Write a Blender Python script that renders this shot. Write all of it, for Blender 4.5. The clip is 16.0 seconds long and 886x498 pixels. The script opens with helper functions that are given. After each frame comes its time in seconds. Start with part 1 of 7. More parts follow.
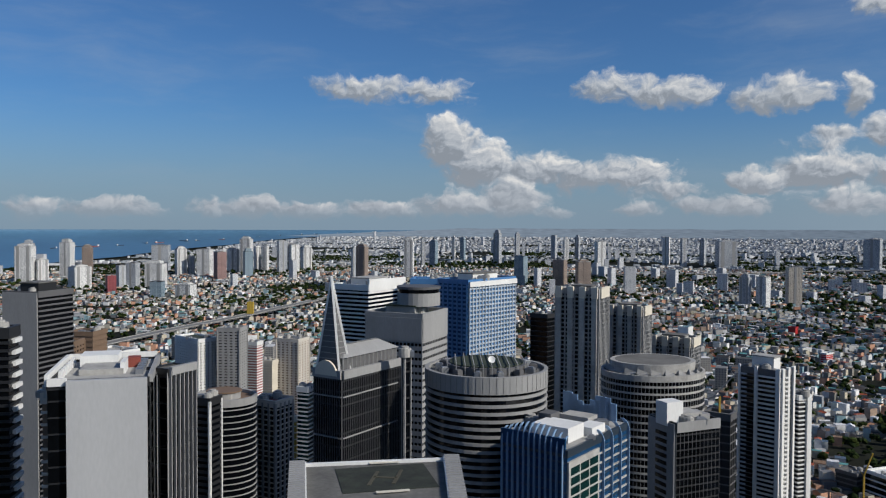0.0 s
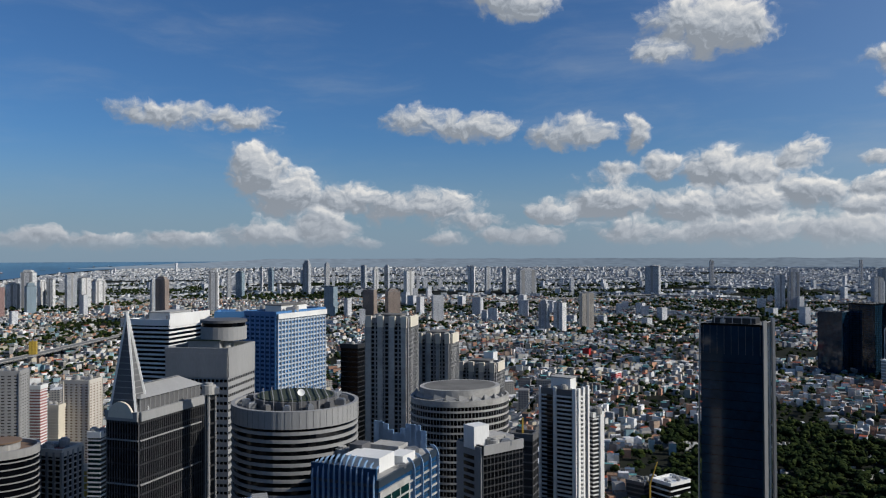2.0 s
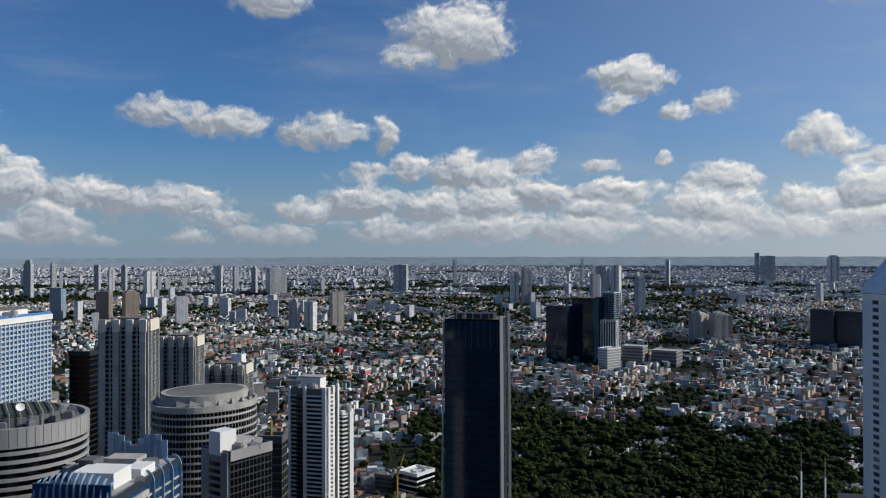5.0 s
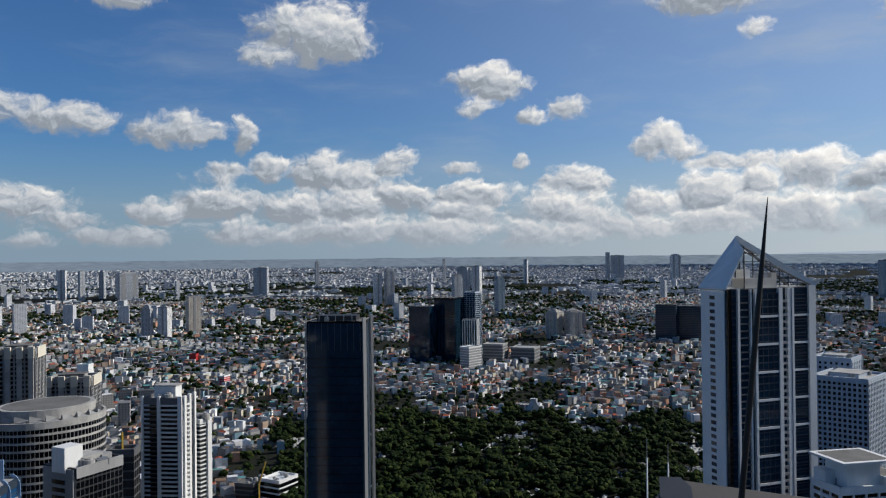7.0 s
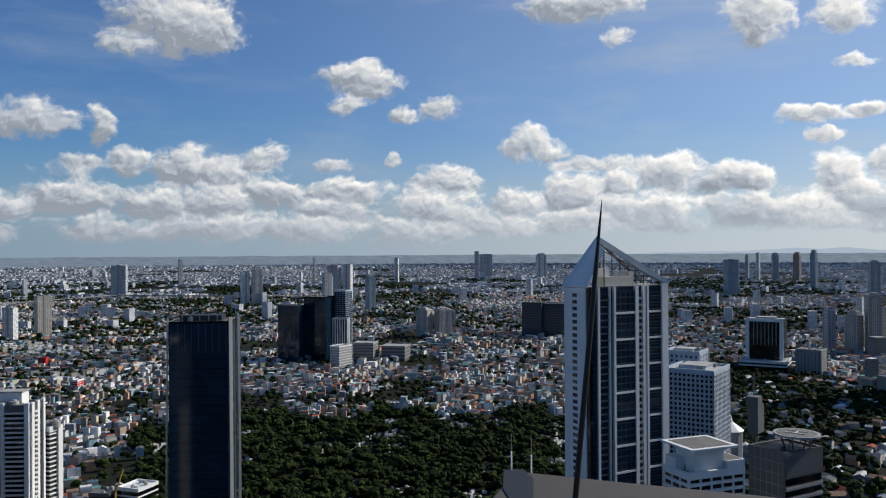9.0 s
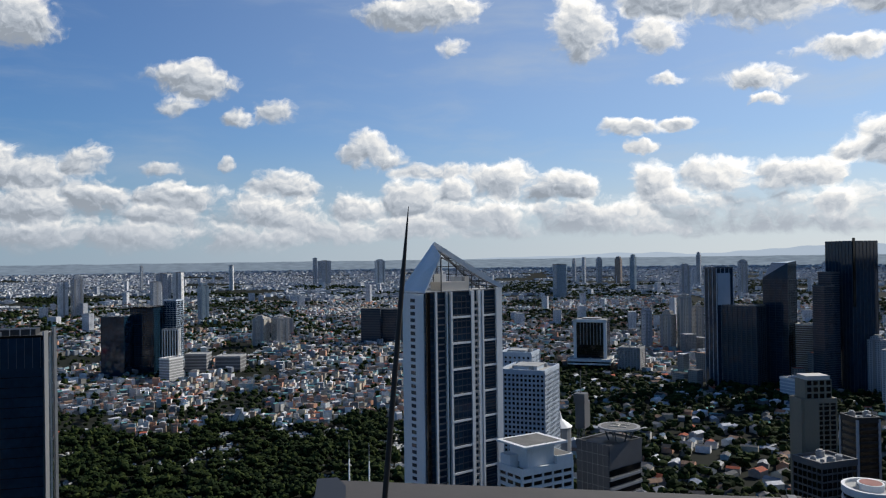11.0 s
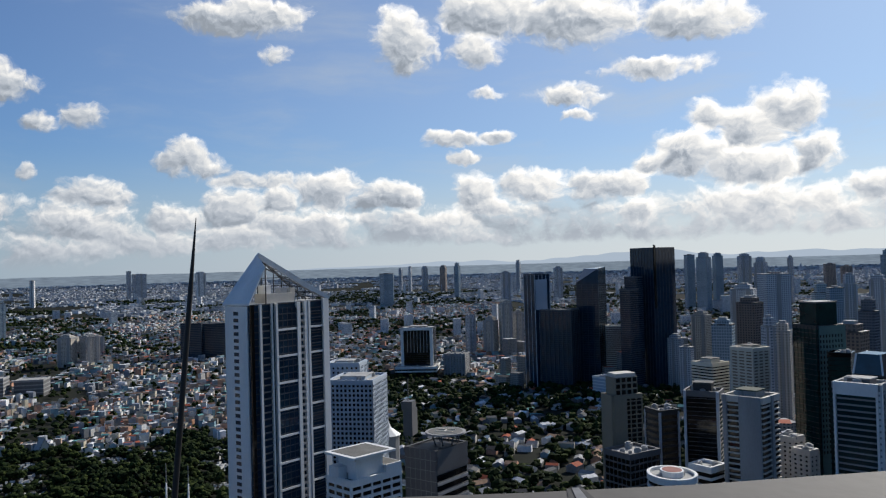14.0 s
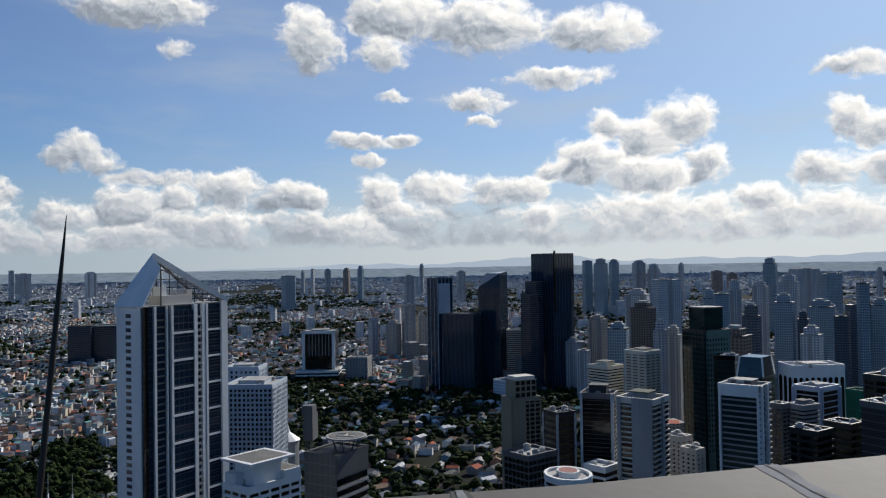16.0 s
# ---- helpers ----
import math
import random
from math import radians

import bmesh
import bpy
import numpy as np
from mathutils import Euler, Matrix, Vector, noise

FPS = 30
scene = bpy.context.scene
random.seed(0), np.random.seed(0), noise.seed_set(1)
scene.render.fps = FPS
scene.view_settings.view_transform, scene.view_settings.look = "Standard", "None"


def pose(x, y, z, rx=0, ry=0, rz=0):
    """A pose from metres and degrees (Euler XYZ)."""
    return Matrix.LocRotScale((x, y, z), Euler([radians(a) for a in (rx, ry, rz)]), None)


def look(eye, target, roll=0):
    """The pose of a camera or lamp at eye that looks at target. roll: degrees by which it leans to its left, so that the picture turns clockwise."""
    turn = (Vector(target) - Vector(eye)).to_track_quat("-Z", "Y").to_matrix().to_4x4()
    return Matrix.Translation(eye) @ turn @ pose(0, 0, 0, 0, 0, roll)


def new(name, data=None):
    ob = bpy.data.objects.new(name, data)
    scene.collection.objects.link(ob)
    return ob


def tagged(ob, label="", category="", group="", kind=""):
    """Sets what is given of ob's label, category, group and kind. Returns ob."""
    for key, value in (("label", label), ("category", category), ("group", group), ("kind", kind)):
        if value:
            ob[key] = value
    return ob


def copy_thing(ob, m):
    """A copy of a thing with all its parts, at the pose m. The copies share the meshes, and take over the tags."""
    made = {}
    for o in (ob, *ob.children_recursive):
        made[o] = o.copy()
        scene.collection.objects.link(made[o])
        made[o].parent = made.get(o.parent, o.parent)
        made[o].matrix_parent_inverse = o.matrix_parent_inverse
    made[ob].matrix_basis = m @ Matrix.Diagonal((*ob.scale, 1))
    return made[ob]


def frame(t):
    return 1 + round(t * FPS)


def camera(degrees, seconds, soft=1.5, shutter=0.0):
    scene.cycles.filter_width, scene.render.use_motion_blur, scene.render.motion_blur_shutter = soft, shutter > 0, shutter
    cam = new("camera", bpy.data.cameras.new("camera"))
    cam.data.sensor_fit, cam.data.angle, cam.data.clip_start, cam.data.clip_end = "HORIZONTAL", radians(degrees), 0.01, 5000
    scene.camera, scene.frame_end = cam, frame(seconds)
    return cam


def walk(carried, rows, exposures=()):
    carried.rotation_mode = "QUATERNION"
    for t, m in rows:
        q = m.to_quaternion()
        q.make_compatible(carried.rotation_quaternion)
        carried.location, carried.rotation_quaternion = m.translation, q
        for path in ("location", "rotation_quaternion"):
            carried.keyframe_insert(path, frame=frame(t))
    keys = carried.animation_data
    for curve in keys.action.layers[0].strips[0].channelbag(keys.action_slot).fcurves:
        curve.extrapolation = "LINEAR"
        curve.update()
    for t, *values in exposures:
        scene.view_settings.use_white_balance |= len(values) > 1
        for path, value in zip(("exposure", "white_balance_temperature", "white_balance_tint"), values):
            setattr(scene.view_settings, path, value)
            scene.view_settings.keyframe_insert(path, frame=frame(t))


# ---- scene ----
from math import sin, cos, tan, atan2, sqrt, pi, exp, log

# ---------------------------------------------------------------- camera
EYE = 220.0
ARM = 0.8            # the lens turns on this arm round the one who holds it


def stand(rx, ry, rz):
    a = radians(-rz)
    return pose(ARM * sin(a), ARM * cos(a), EYE, rx, ry, rz)


cam = camera(58.17, 16.0, soft=1.2)
walk(cam, [
    (0.0, stand(88.32, -0.25, -0.00)),
    (0.5, stand(88.73, 0.02, -3.85)),
    (1.0, stand(89.24, 0.04, -7.57)),
    (1.5, stand(90.14, 0.17, -10.43)),
    (2.0, stand(90.50, 0.15, -13.62)),
    (2.5, stand(90.76, 0.24, -17.36)),
    (3.0, stand(90.94, 0.69, -20.64)),
    (3.5, stand(90.70, 0.61, -23.38)),
    (6.0, stand(90.56, 0.23, -36.18)),
    (6.5, stand(90.60, 0.44, -38.37)),
    (7.0, stand(90.44, 0.62, -41.24)),
    (7.5, stand(90.15, 0.59, -44.50)),
    (8.0, stand(90.07, 0.42, -46.24)),
    (8.5, stand(90.14, 0.06, -48.82)),
    (9.0, stand(90.25, 0.34, -50.49)),
    (9.5, stand(90.18, 0.31, -53.95)),
    (12.0, stand(90.90, 1.35, -65.47)),
    (12.5, stand(90.97, 1.52, -67.21)),
    (13.0, stand(91.23, 1.61, -69.43)),
    (13.5, stand(91.24, 1.92, -72.10)),
    (14.0, stand(91.05, 1.59, -74.45)),
    (14.5, stand(91.24, 1.43, -76.26)),
    (15.0, stand(91.05, 1.37, -78.29)),
    (15.5, stand(91.09, 1.34, -79.80)),
    (16.0, stand(91.15, 0.89, -81.36)),
], exposures=[(0.0, 0.0), (5.0, 0.06), (8.0, 0.14), (12.5, 0.28), (16.0, 0.16)])

# ---------------------------------------------------------------- light
SUN_AZ, SUN_EL = 116.0, 33.0
world = bpy.data.worlds.new("sky")
scene.world = world
world.use_nodes = True
wt = world.node_tree
wt.nodes.clear()


def wmath(op, a, b=None, c=None, clamp=False):
    n = wt.nodes.new("ShaderNodeMath")
    n.operation = op
    n.use_clamp = clamp
    for i, v in enumerate((a, b, c)):
        if v is None:
            continue
        if isinstance(v, (int, float)):
            n.inputs[i].default_value = v
        else:
            wt.links.new(v, n.inputs[i])
    return n.outputs[0]


def wvec(op, a, b=None):
    n = wt.nodes.new("ShaderNodeVectorMath")
    n.operation = op
    for i, v in enumerate((a, b)):
        if v is None:
            continue
        if isinstance(v, tuple):
            n.inputs[i].default_value = v
        else:
            wt.links.new(v, n.inputs[i])
    return n.outputs["Value"] if op in ("DOT_PRODUCT", "LENGTH") else n.outputs[0]


def wrange(v, a, b, c=0.0, d=1.0):
    n = wt.nodes.new("ShaderNodeMapRange")
    n.interpolation_type = "SMOOTHSTEP"
    for k, x in zip((1, 2, 3, 4), (a, b, c, d)):
        n.inputs[k].default_value = x
    wt.links.new(v, n.inputs[0])
    return n.outputs[0]


def wmix(f, a, b, blend="MIX"):
    n = wt.nodes.new("ShaderNodeMix")
    n.data_type, n.blend_type = "RGBA", blend
    for sock, v in ((n.inputs["Factor"], f), (n.inputs[6], a), (n.inputs[7], b)):
        if isinstance(v, (int, float)):
            sock.default_value = v
        elif isinstance(v, tuple):
            sock.default_value = (*v, 1)
        else:
            wt.links.new(v, sock)
    return n.outputs[2]


def wnoise(vec, scale, detail, rough=0.55):
    n = wt.nodes.new("ShaderNodeTexNoise")
    n.inputs["Scale"].default_value, n.inputs["Detail"].default_value = scale, detail
    n.inputs["Roughness"].default_value = rough
    wt.links.new(vec, n.inputs["Vector"])
    return n.outputs[0]


sky = wt.nodes.new("ShaderNodeTexSky")
sky.sky_type, sky.sun_disc = "NISHITA", False
sky.sun_elevation, sky.sun_rotation = radians(SUN_EL), radians(SUN_AZ)
sky.altitude, sky.air_density, sky.dust_density, sky.ozone_density = 200, 1.0, 0.6, 3.0
way = wt.nodes.new("ShaderNodeTexCoord").outputs["Generated"]
axes = wt.nodes.new("ShaderNodeSeparateXYZ")
wt.links.new(way, axes.inputs[0])
azim = wmath("MULTIPLY", wmath("ARCTAN2", axes.outputs[0], axes.outputs[1]), 57.29578)
elev = wmath("MULTIPLY", wmath("ARCSINE", axes.outputs[2]), 57.29578)
spot = wt.nodes.new("ShaderNodeCombineXYZ")
wt.links.new(azim, spot.inputs[0])
wt.links.new(elev, spot.inputs[1])
spot = spot.outputs[0]
def wdrift(scale, detail, reach):
    """A sideways drift of the sky's coordinates, to ruffle the clouds' outlines."""
    n = wt.nodes.new("ShaderNodeTexNoise")
    n.inputs["Scale"].default_value, n.inputs["Detail"].default_value = scale, detail
    wt.links.new(spot, n.inputs["Vector"])
    return wvec("MULTIPLY", wvec("SUBTRACT", n.outputs["Color"], (0.5, 0.5, 0.5)), reach)


def wdomes(vec, scale, detail):
    """Rounded heaps, as on the head of a cumulus."""
    n = wt.nodes.new("ShaderNodeTexVoronoi")
    n.voronoi_dimensions, n.normalize = "2D", True
    n.inputs["Scale"].default_value, n.inputs["Detail"].default_value = scale, detail
    n.inputs["Roughness"].default_value = 0.55
    wt.links.new(vec, n.inputs["Vector"])
    d = n.outputs["Distance"]
    return wmath("SUBTRACT", 1.0, wmath("MULTIPLY", d, d))


TO_SUN = (0.12, 0.26, 0.0)
ruffled = wvec("ADD", wvec("ADD", spot, wdrift(0.30, 2, (2.6, 1.3, 0.0))), wdrift(1.3, 3, (0.9, 0.7, 0.0)))
stretch = wvec("MULTIPLY", ruffled, (0.8, 1.0, 1.0))
billow = wnoise(stretch, 0.5, 10, 0.6)
billow_up = wnoise(wvec("ADD", stretch, TO_SUN), 0.5, 10, 0.6)
heaps = wdomes(stretch, 0.75, 3)
heaps_up = wdomes(wvec("ADD", stretch, TO_SUN), 0.75, 3)
wisp = wnoise(wvec("MULTIPLY", wvec("ADD", spot, wdrift(0.1, 2, (6.0, 3.0, 0.0))), (0.09, 0.40, 1.0)), 0.6, 8, 0.6)
CLOUDS = SUNNY = None


def cloud(az, el, w, h, weight=1.0):
    """One billow of cloud, in degrees, and the same moved towards the sun."""
    global CLOUDS, SUNNY
    q = wvec("MULTIPLY", wvec("SUBTRACT", ruffled, (az, el, 0.0)), (1 / w, 1 / h, 0.0))
    m = wmath("MULTIPLY_ADD", wvec("DOT_PRODUCT", q, q), -weight, weight)
    p = wvec("SUBTRACT", q, (0.12, 0.30, 0.0))
    s = wmath("MULTIPLY_ADD", wvec("DOT_PRODUCT", p, p), -weight, weight)
    CLOUDS = m if CLOUDS is None else wmath("SMOOTH_MAX", CLOUDS, m, 0.25)
    SUNNY = s if SUNNY is None else wmath("SMOOTH_MAX", SUNNY, s, 0.25)


cloud(-5.2, 9.7, 3.7, 1.05, 0.75)
cloud(-0.8, 9.5, 2.8, 0.95, 0.6)
cloud(0.5, 5.9, 2.3, 2.05, 1.1)
cloud(2.6, 4.2, 2.5, 1.95, 1.1)
cloud(6.5, 4.0, 2.8, 1.30, 0.9)
cloud(4.7, 2.0, 2.6, 1.31, 1)
cloud(11.8, 3.5, 5.0, 1.17, 0.8)
cloud(15.7, 2.6, 3.2, 0.71, 0.5)
cloud(-27.2, 1.0, 2.1, 0.82, 0.9)
cloud(-22.7, 1.1, 3.4, 0.75, 0.9)
cloud(-16.5, 1.2, 1.4, 0.73, 0.7)
cloud(-13.3, 1.3, 2.1, 0.85, 1)
cloud(-9.0, 1.1, 3.4, 0.65, 0.9)
cloud(-4.6, 1.2, 3.0, 0.65, 0.9)
cloud(0.8, 1.5, 2.8, 0.98, 1)
cloud(5.1, 1.3, 2.2, 0.76, 0.9)
cloud(7.7, 1.0, 1.5, 0.43, 0.5)
cloud(11.6, 9.6, 2.3, 1.03, 0.75)
cloud(15.8, 9.1, 3.4, 1.02, 0.75)
cloud(23.0, 8.7, 3.5, 1.08, 0.8)
cloud(27.1, 8.6, 1.0, 1.42, 0.9)
cloud(26.0, 6.0, 1.9, 0.48, 0.5)
cloud(14.0, 1.1, 1.4, 0.53, 0.6)
cloud(19.8, 1.5, 3.0, 0.72, 0.8)
cloud(18.9, 17.7, 3.1, 1.40, 1)
cloud(32.0, 15.5, 4.4, 2.33, 1.1)
cloud(28.7, 13.9, 2.2, 0.72, 0.45)
cloud(44.8, 12.1, 2.8, 1.47, 1)
cloud(43.3, 10.4, 1.6, 0.70, 0.6)
cloud(47.8, 9.9, 1.1, 0.68, 0.8)
cloud(50.2, 10.4, 1.3, 0.86, 0.7)
cloud(29.2, 6.1, 1.5, 1.08, 0.9)
cloud(32.6, 5.8, 2.1, 1.72, 1)
cloud(34.8, 5.6, 2.0, 1.28, 1)
cloud(25.6, 4.0, 3.4, 1.31, 1)
cloud(21.4, 3.2, 2.0, 0.88, 0.8)
cloud(30.3, 3.5, 2.4, 1.30, 1)
cloud(34.5, 3.6, 2.5, 1.50, 0.9)
cloud(37.8, 6.5, 1.4, 1.26, 0.7)
cloud(38.4, 4.3, 2.5, 1.48, 1)
cloud(43.8, 4.2, 3.4, 1.13, 1)
cloud(42.3, 3.0, 2.6, 1.04, 0.9)
cloud(27.5, 1.5, 3.3, 0.88, 0.8)
cloud(34.1, 1.6, 4.7, 1.08, 0.9)
cloud(40.4, 1.6, 3.4, 1.15, 0.9)
cloud(19.6, 1.4, 3.1, 0.70, 0.8)
cloud(13.8, 1.1, 1.5, 0.37, 0.5)
cloud(42.5, 6.3, 1.2, 0.51, 0.6)
cloud(47.1, 6.5, 0.7, 0.50, 0.6)
cloud(49.7, 3.1, 3.1, 1.37, 0.9)
cloud(50.7, 5.1, 2.0, 1.16, 0.9)
cloud(48.8, 1.3, 4.1, 0.99, 0.9)
cloud(25.1, 5.3, 2.4, 0.76, 0.6)
cloud(56.9, 7.7, 2.0, 1.38, 0.75)
cloud(58.0, 7.0, 1.5, 0.64, 0.8)
cloud(74.7, 8.8, 1.9, 0.57, 0.8)
cloud(50.8, 4.9, 2.4, 1.30, 0.9)
cloud(55.4, 3.5, 2.1, 1.08, 0.9)
cloud(59.5, 4.2, 2.3, 1.49, 1)
cloud(62.7, 4.6, 1.6, 1.15, 1)
cloud(61.4, 6.2, 2.7, 0.73, 0.8)
cloud(66.2, 5.4, 2.1, 1.39, 1.1)
cloud(70.4, 5.0, 3.1, 1.09, 1.1)
cloud(65.7, 3.0, 2.0, 1.24, 1)
cloud(51.0, 2.7, 3.1, 1.09, 0.9)
cloud(53.6, 1.9, 3.7, 1.09, 0.8)
cloud(60.0, 2.0, 2.9, 0.85, 0.8)
cloud(72.7, 3.0, 3.0, 0.98, 0.9)
cloud(60.9, 17.2, 4.9, 1.31, 1)
cloud(72.1, 15.6, 2.5, 2.35, 1)
cloud(63.3, 14.6, 1.2, 0.62, 0.5)
cloud(78.2, 17.4, 3.6, 1.98, 1.1)
cloud(84.7, 16.6, 4.6, 2.13, 1.1)
cloud(92.0, 16.1, 4.4, 1.57, 1.1)
cloud(77.1, 14.9, 1.8, 1.22, 0.9)
cloud(89.9, 13.0, 3.7, 0.68, 0.8)
cloud(77.9, 11.9, 1.3, 0.42, 0.6)
cloud(84.0, 11.5, 2.8, 0.81, 0.8)
cloud(84.5, 10.1, 1.4, 0.41, 0.7)
cloud(75.2, 8.8, 2.4, 0.64, 0.9)
cloud(78.6, 9.0, 1.1, 0.42, 0.7)
cloud(76.3, 7.6, 1.1, 0.35, 0.6)
cloud(66.7, 5.3, 2.7, 1.53, 1)
cloud(70.6, 4.9, 2.8, 0.98, 1)
cloud(63.7, 2.9, 3.7, 1.09, 0.9)
cloud(77.2, 4.9, 2.0, 1.50, 1)
cloud(81.0, 5.4, 2.7, 1.31, 1)
cloud(78.2, 3.9, 2.3, 0.86, 0.9)
cloud(86.1, 5.5, 3.0, 1.03, 1)
cloud(93.0, 9.4, 1.7, 1.37, 1)
cloud(91.7, 7.2, 2.7, 1.92, 1.1)
cloud(95.9, 8.6, 2.3, 1.88, 1.1)
cloud(98.0, 9.7, 2.8, 1.95, 1.1)
cloud(95.7, 5.9, 3.3, 1.37, 1.1)
cloud(99.8, 6.6, 2.0, 1.65, 1)
cloud(89.4, 6.7, 1.3, 0.86, 0.8)
cloud(86.2, 5.3, 3.1, 1.20, 1)
cloud(88.1, 3.1, 1.7, 0.87, 0.8)
cloud(96.4, 3.5, 6.9, 1.48, 0.8)
cloud(107.9, 5.8, 3.0, 1.27, 1)
cloud(108.3, 9.0, 1.3, 1.63, 1)
cloud(110.1, 8.2, 1.7, 1.23, 0.9)
cloud(111.3, 5.7, 3.6, 1.32, 1)
cloud(106.7, 3.3, 4.3, 1.19, 0.8)
cloud(109.1, 12.3, 2.5, 0.88, 0.9)
cloud(103.3, 4.0, 1.9, 1.01, 0.8)
# low bank along the horizon
bank = wmath("MULTIPLY", wrange(elev, 0.4, 1.8), wrange(elev, 7.0, 2.8))
bank = wmath("MULTIPLY", bank, wrange(azim, 8.0, 34.0, 0.0, 1.0))
bank = wmath("MULTIPLY_ADD", bank, 1.55, -1.20)
field = wmath("SMOOTH_MAX", CLOUDS, bank, 0.2)
grain = wmath("ADD", wmath("MULTIPLY_ADD", billow, 4.2, -2.1), wmath("MULTIPLY_ADD", heaps, 1.6, -1.30))
shaped = wmath("ADD", wmath("MULTIPLY_ADD", field, 1.35, 0.02), grain)
cover = wmath("MULTIPLY", wrange(shaped, -0.25, 0.95), wrange(elev, 0.1, 1.5, 0.15, 1.0))
thick = wrange(shaped, 0.4, 1.9)
relief = wmath("ADD", wmath("MULTIPLY", wmath("SUBTRACT", billow, billow_up), 1.25), wmath("MULTIPLY", wmath("SUBTRACT", heaps, heaps_up), 0.9))
toplit = wmath("MULTIPLY", wmath("SUBTRACT", SUNNY, CLOUDS), 0.56)
glow = wmath("MULTIPLY", wrange(azim, 15.0, 110.0), wrange(elev, 50.0, 22.0))   # towards the sun, low down
core = wmath("MULTIPLY", thick, wmath("MULTIPLY_ADD", glow, 0.30, 0.0))
value = wmath("SUBTRACT", wmath("ADD", wmath("ADD", wmath("MULTIPLY_ADD", glow, 0.42, 0.54), relief), toplit), core)
value = wmath("MINIMUM", wmath("MAXIMUM", value, 0.36), 1.10)
low = wrange(elev, 4.5, 0.8)
flat_value = wmath("MULTIPLY_ADD", glow, 0.28, 0.42)
value = wmath("ADD", wmath("MULTIPLY", value, wmath("MULTIPLY_ADD", low, -0.5, 1.0)), wmath("MULTIPLY", flat_value, wmath("MULTIPLY", low, 0.5)))
cloud_col = wmix(wrange(value, 0.35, 0.95), (0.80, 0.90, 1.04), (1.0, 0.985, 0.955))
scale_node = wt.nodes.new("ShaderNodeVectorMath")
scale_node.operation = "SCALE"
wt.links.new(cloud_col, scale_node.inputs[0])
wt.links.new(wmath("MULTIPLY", value, 12.0), scale_node.inputs["Scale"])
clear = wmix(1.0, sky.outputs[0], (0.44, 0.74, 1.08), "MULTIPLY")
veil = wmath("MULTIPLY", wrange(wisp, 0.45, 0.80), wmath("MULTIPLY_ADD", glow, 0.35, 0.26))
clear = wmix(veil, clear, (5.2, 5.8, 6.4))
clear = wmix(wmath("MULTIPLY", glow, 0.42), clear, (7.2, 7.8, 8.2))
haze = wmath("MULTIPLY", wrange(elev, 9.0, -0.5), 0.85)
hazed = wmix(haze, clear, wmix(glow, (3.0, 4.1, 5.3), (8.2, 8.5, 8.7)))
skyful = wmix(cover, hazed, scale_node.outputs[0])
back = wt.nodes.new("ShaderNodeBackground")
back.inputs["Strength"].default_value = 0.075
wt.links.new(skyful, back.inputs["Color"])
wout = wt.nodes.new("ShaderNodeOutputWorld")
wt.links.new(back.outputs[0], wout.inputs[0])

sun = new("sun", bpy.data.lights.new("sun", "SUN"))
sun.data.energy, sun.data.angle, sun.data.color = 4.2, radians(0.6), (1.0, 0.95, 0.87)
s_az, s_el = radians(SUN_AZ), radians(SUN_EL)
sun.matrix_world = look((900 * sin(s_az), 900 * cos(s_az), 900), (900 * sin(s_az) - sin(s_az) * cos(s_el), 900 * cos(s_az) - cos(s_az) * cos(s_el), 900 - sin(s_el)))


# ---------------------------------------------------------------- materials
def material(name, colour, rough=0.7, metal=0.0, vary=0.25, scale=0.12, fine=2.0, bump=0.0, streak=0.0, spec=0.5):
    """Paint, stone, metal or glass with stains at two scales."""
    m = bpy.data.materials.new(name)
    m.use_nodes = True
    t = m.node_tree
    b = t.nodes["Principled BSDF"]
    b.inputs["Roughness"].default_value, b.inputs["Metallic"].default_value = rough, metal
    b.inputs["Specular IOR Level"].default_value = spec
    g = t.nodes.new("ShaderNodeNewGeometry")
    mp = t.nodes.new("ShaderNodeMapping")
    mp.inputs["Scale"].default_value = (1, 1, 0.25 if streak else 1)
    t.links.new(g.outputs["Position"], mp.inputs[0])
    n1, n2 = t.nodes.new("ShaderNodeTexNoise"), t.nodes.new("ShaderNodeTexNoise")
    for n, s, d in ((n1, scale, 4), (n2, fine, 3)):
        n.inputs["Scale"].default_value, n.inputs["Detail"].default_value = s, d
        t.links.new(mp.outputs[0], n.inputs["Vector"])
    add = t.nodes.new("ShaderNodeMath")
    add.operation = "MULTIPLY_ADD"
    t.links.new(n2.outputs[0], add.inputs[0])
    add.inputs[1].default_value = 0.5
    t.links.new(n1.outputs[0], add.inputs[2])
    r = t.nodes.new("ShaderNodeMapRange")
    r.inputs[1].default_value, r.inputs[2].default_value = 0.45, 1.05
    r.inputs[3].default_value, r.inputs[4].default_value = 1 - vary, 1 + vary * 0.6
    t.links.new(add.outputs[0], r.inputs[0])
    sc = t.nodes.new("ShaderNodeVectorMath")
    sc.operation = "SCALE"
    sc.inputs[0].default_value = [c * 0.64 for c in colour]
    t.links.new(r.outputs[0], sc.inputs["Scale"])
    t.links.new(sc.outputs[0], b.inputs["Base Color"])
    if bump:
        bp = t.nodes.new("ShaderNodeBump")
        bp.inputs["Strength"].default_value, bp.inputs["Distance"].default_value = bump, 0.3
        t.links.new(add.outputs[0], bp.inputs["Height"])
        t.links.new(bp.outputs[0], b.inputs["Normal"])
    return m


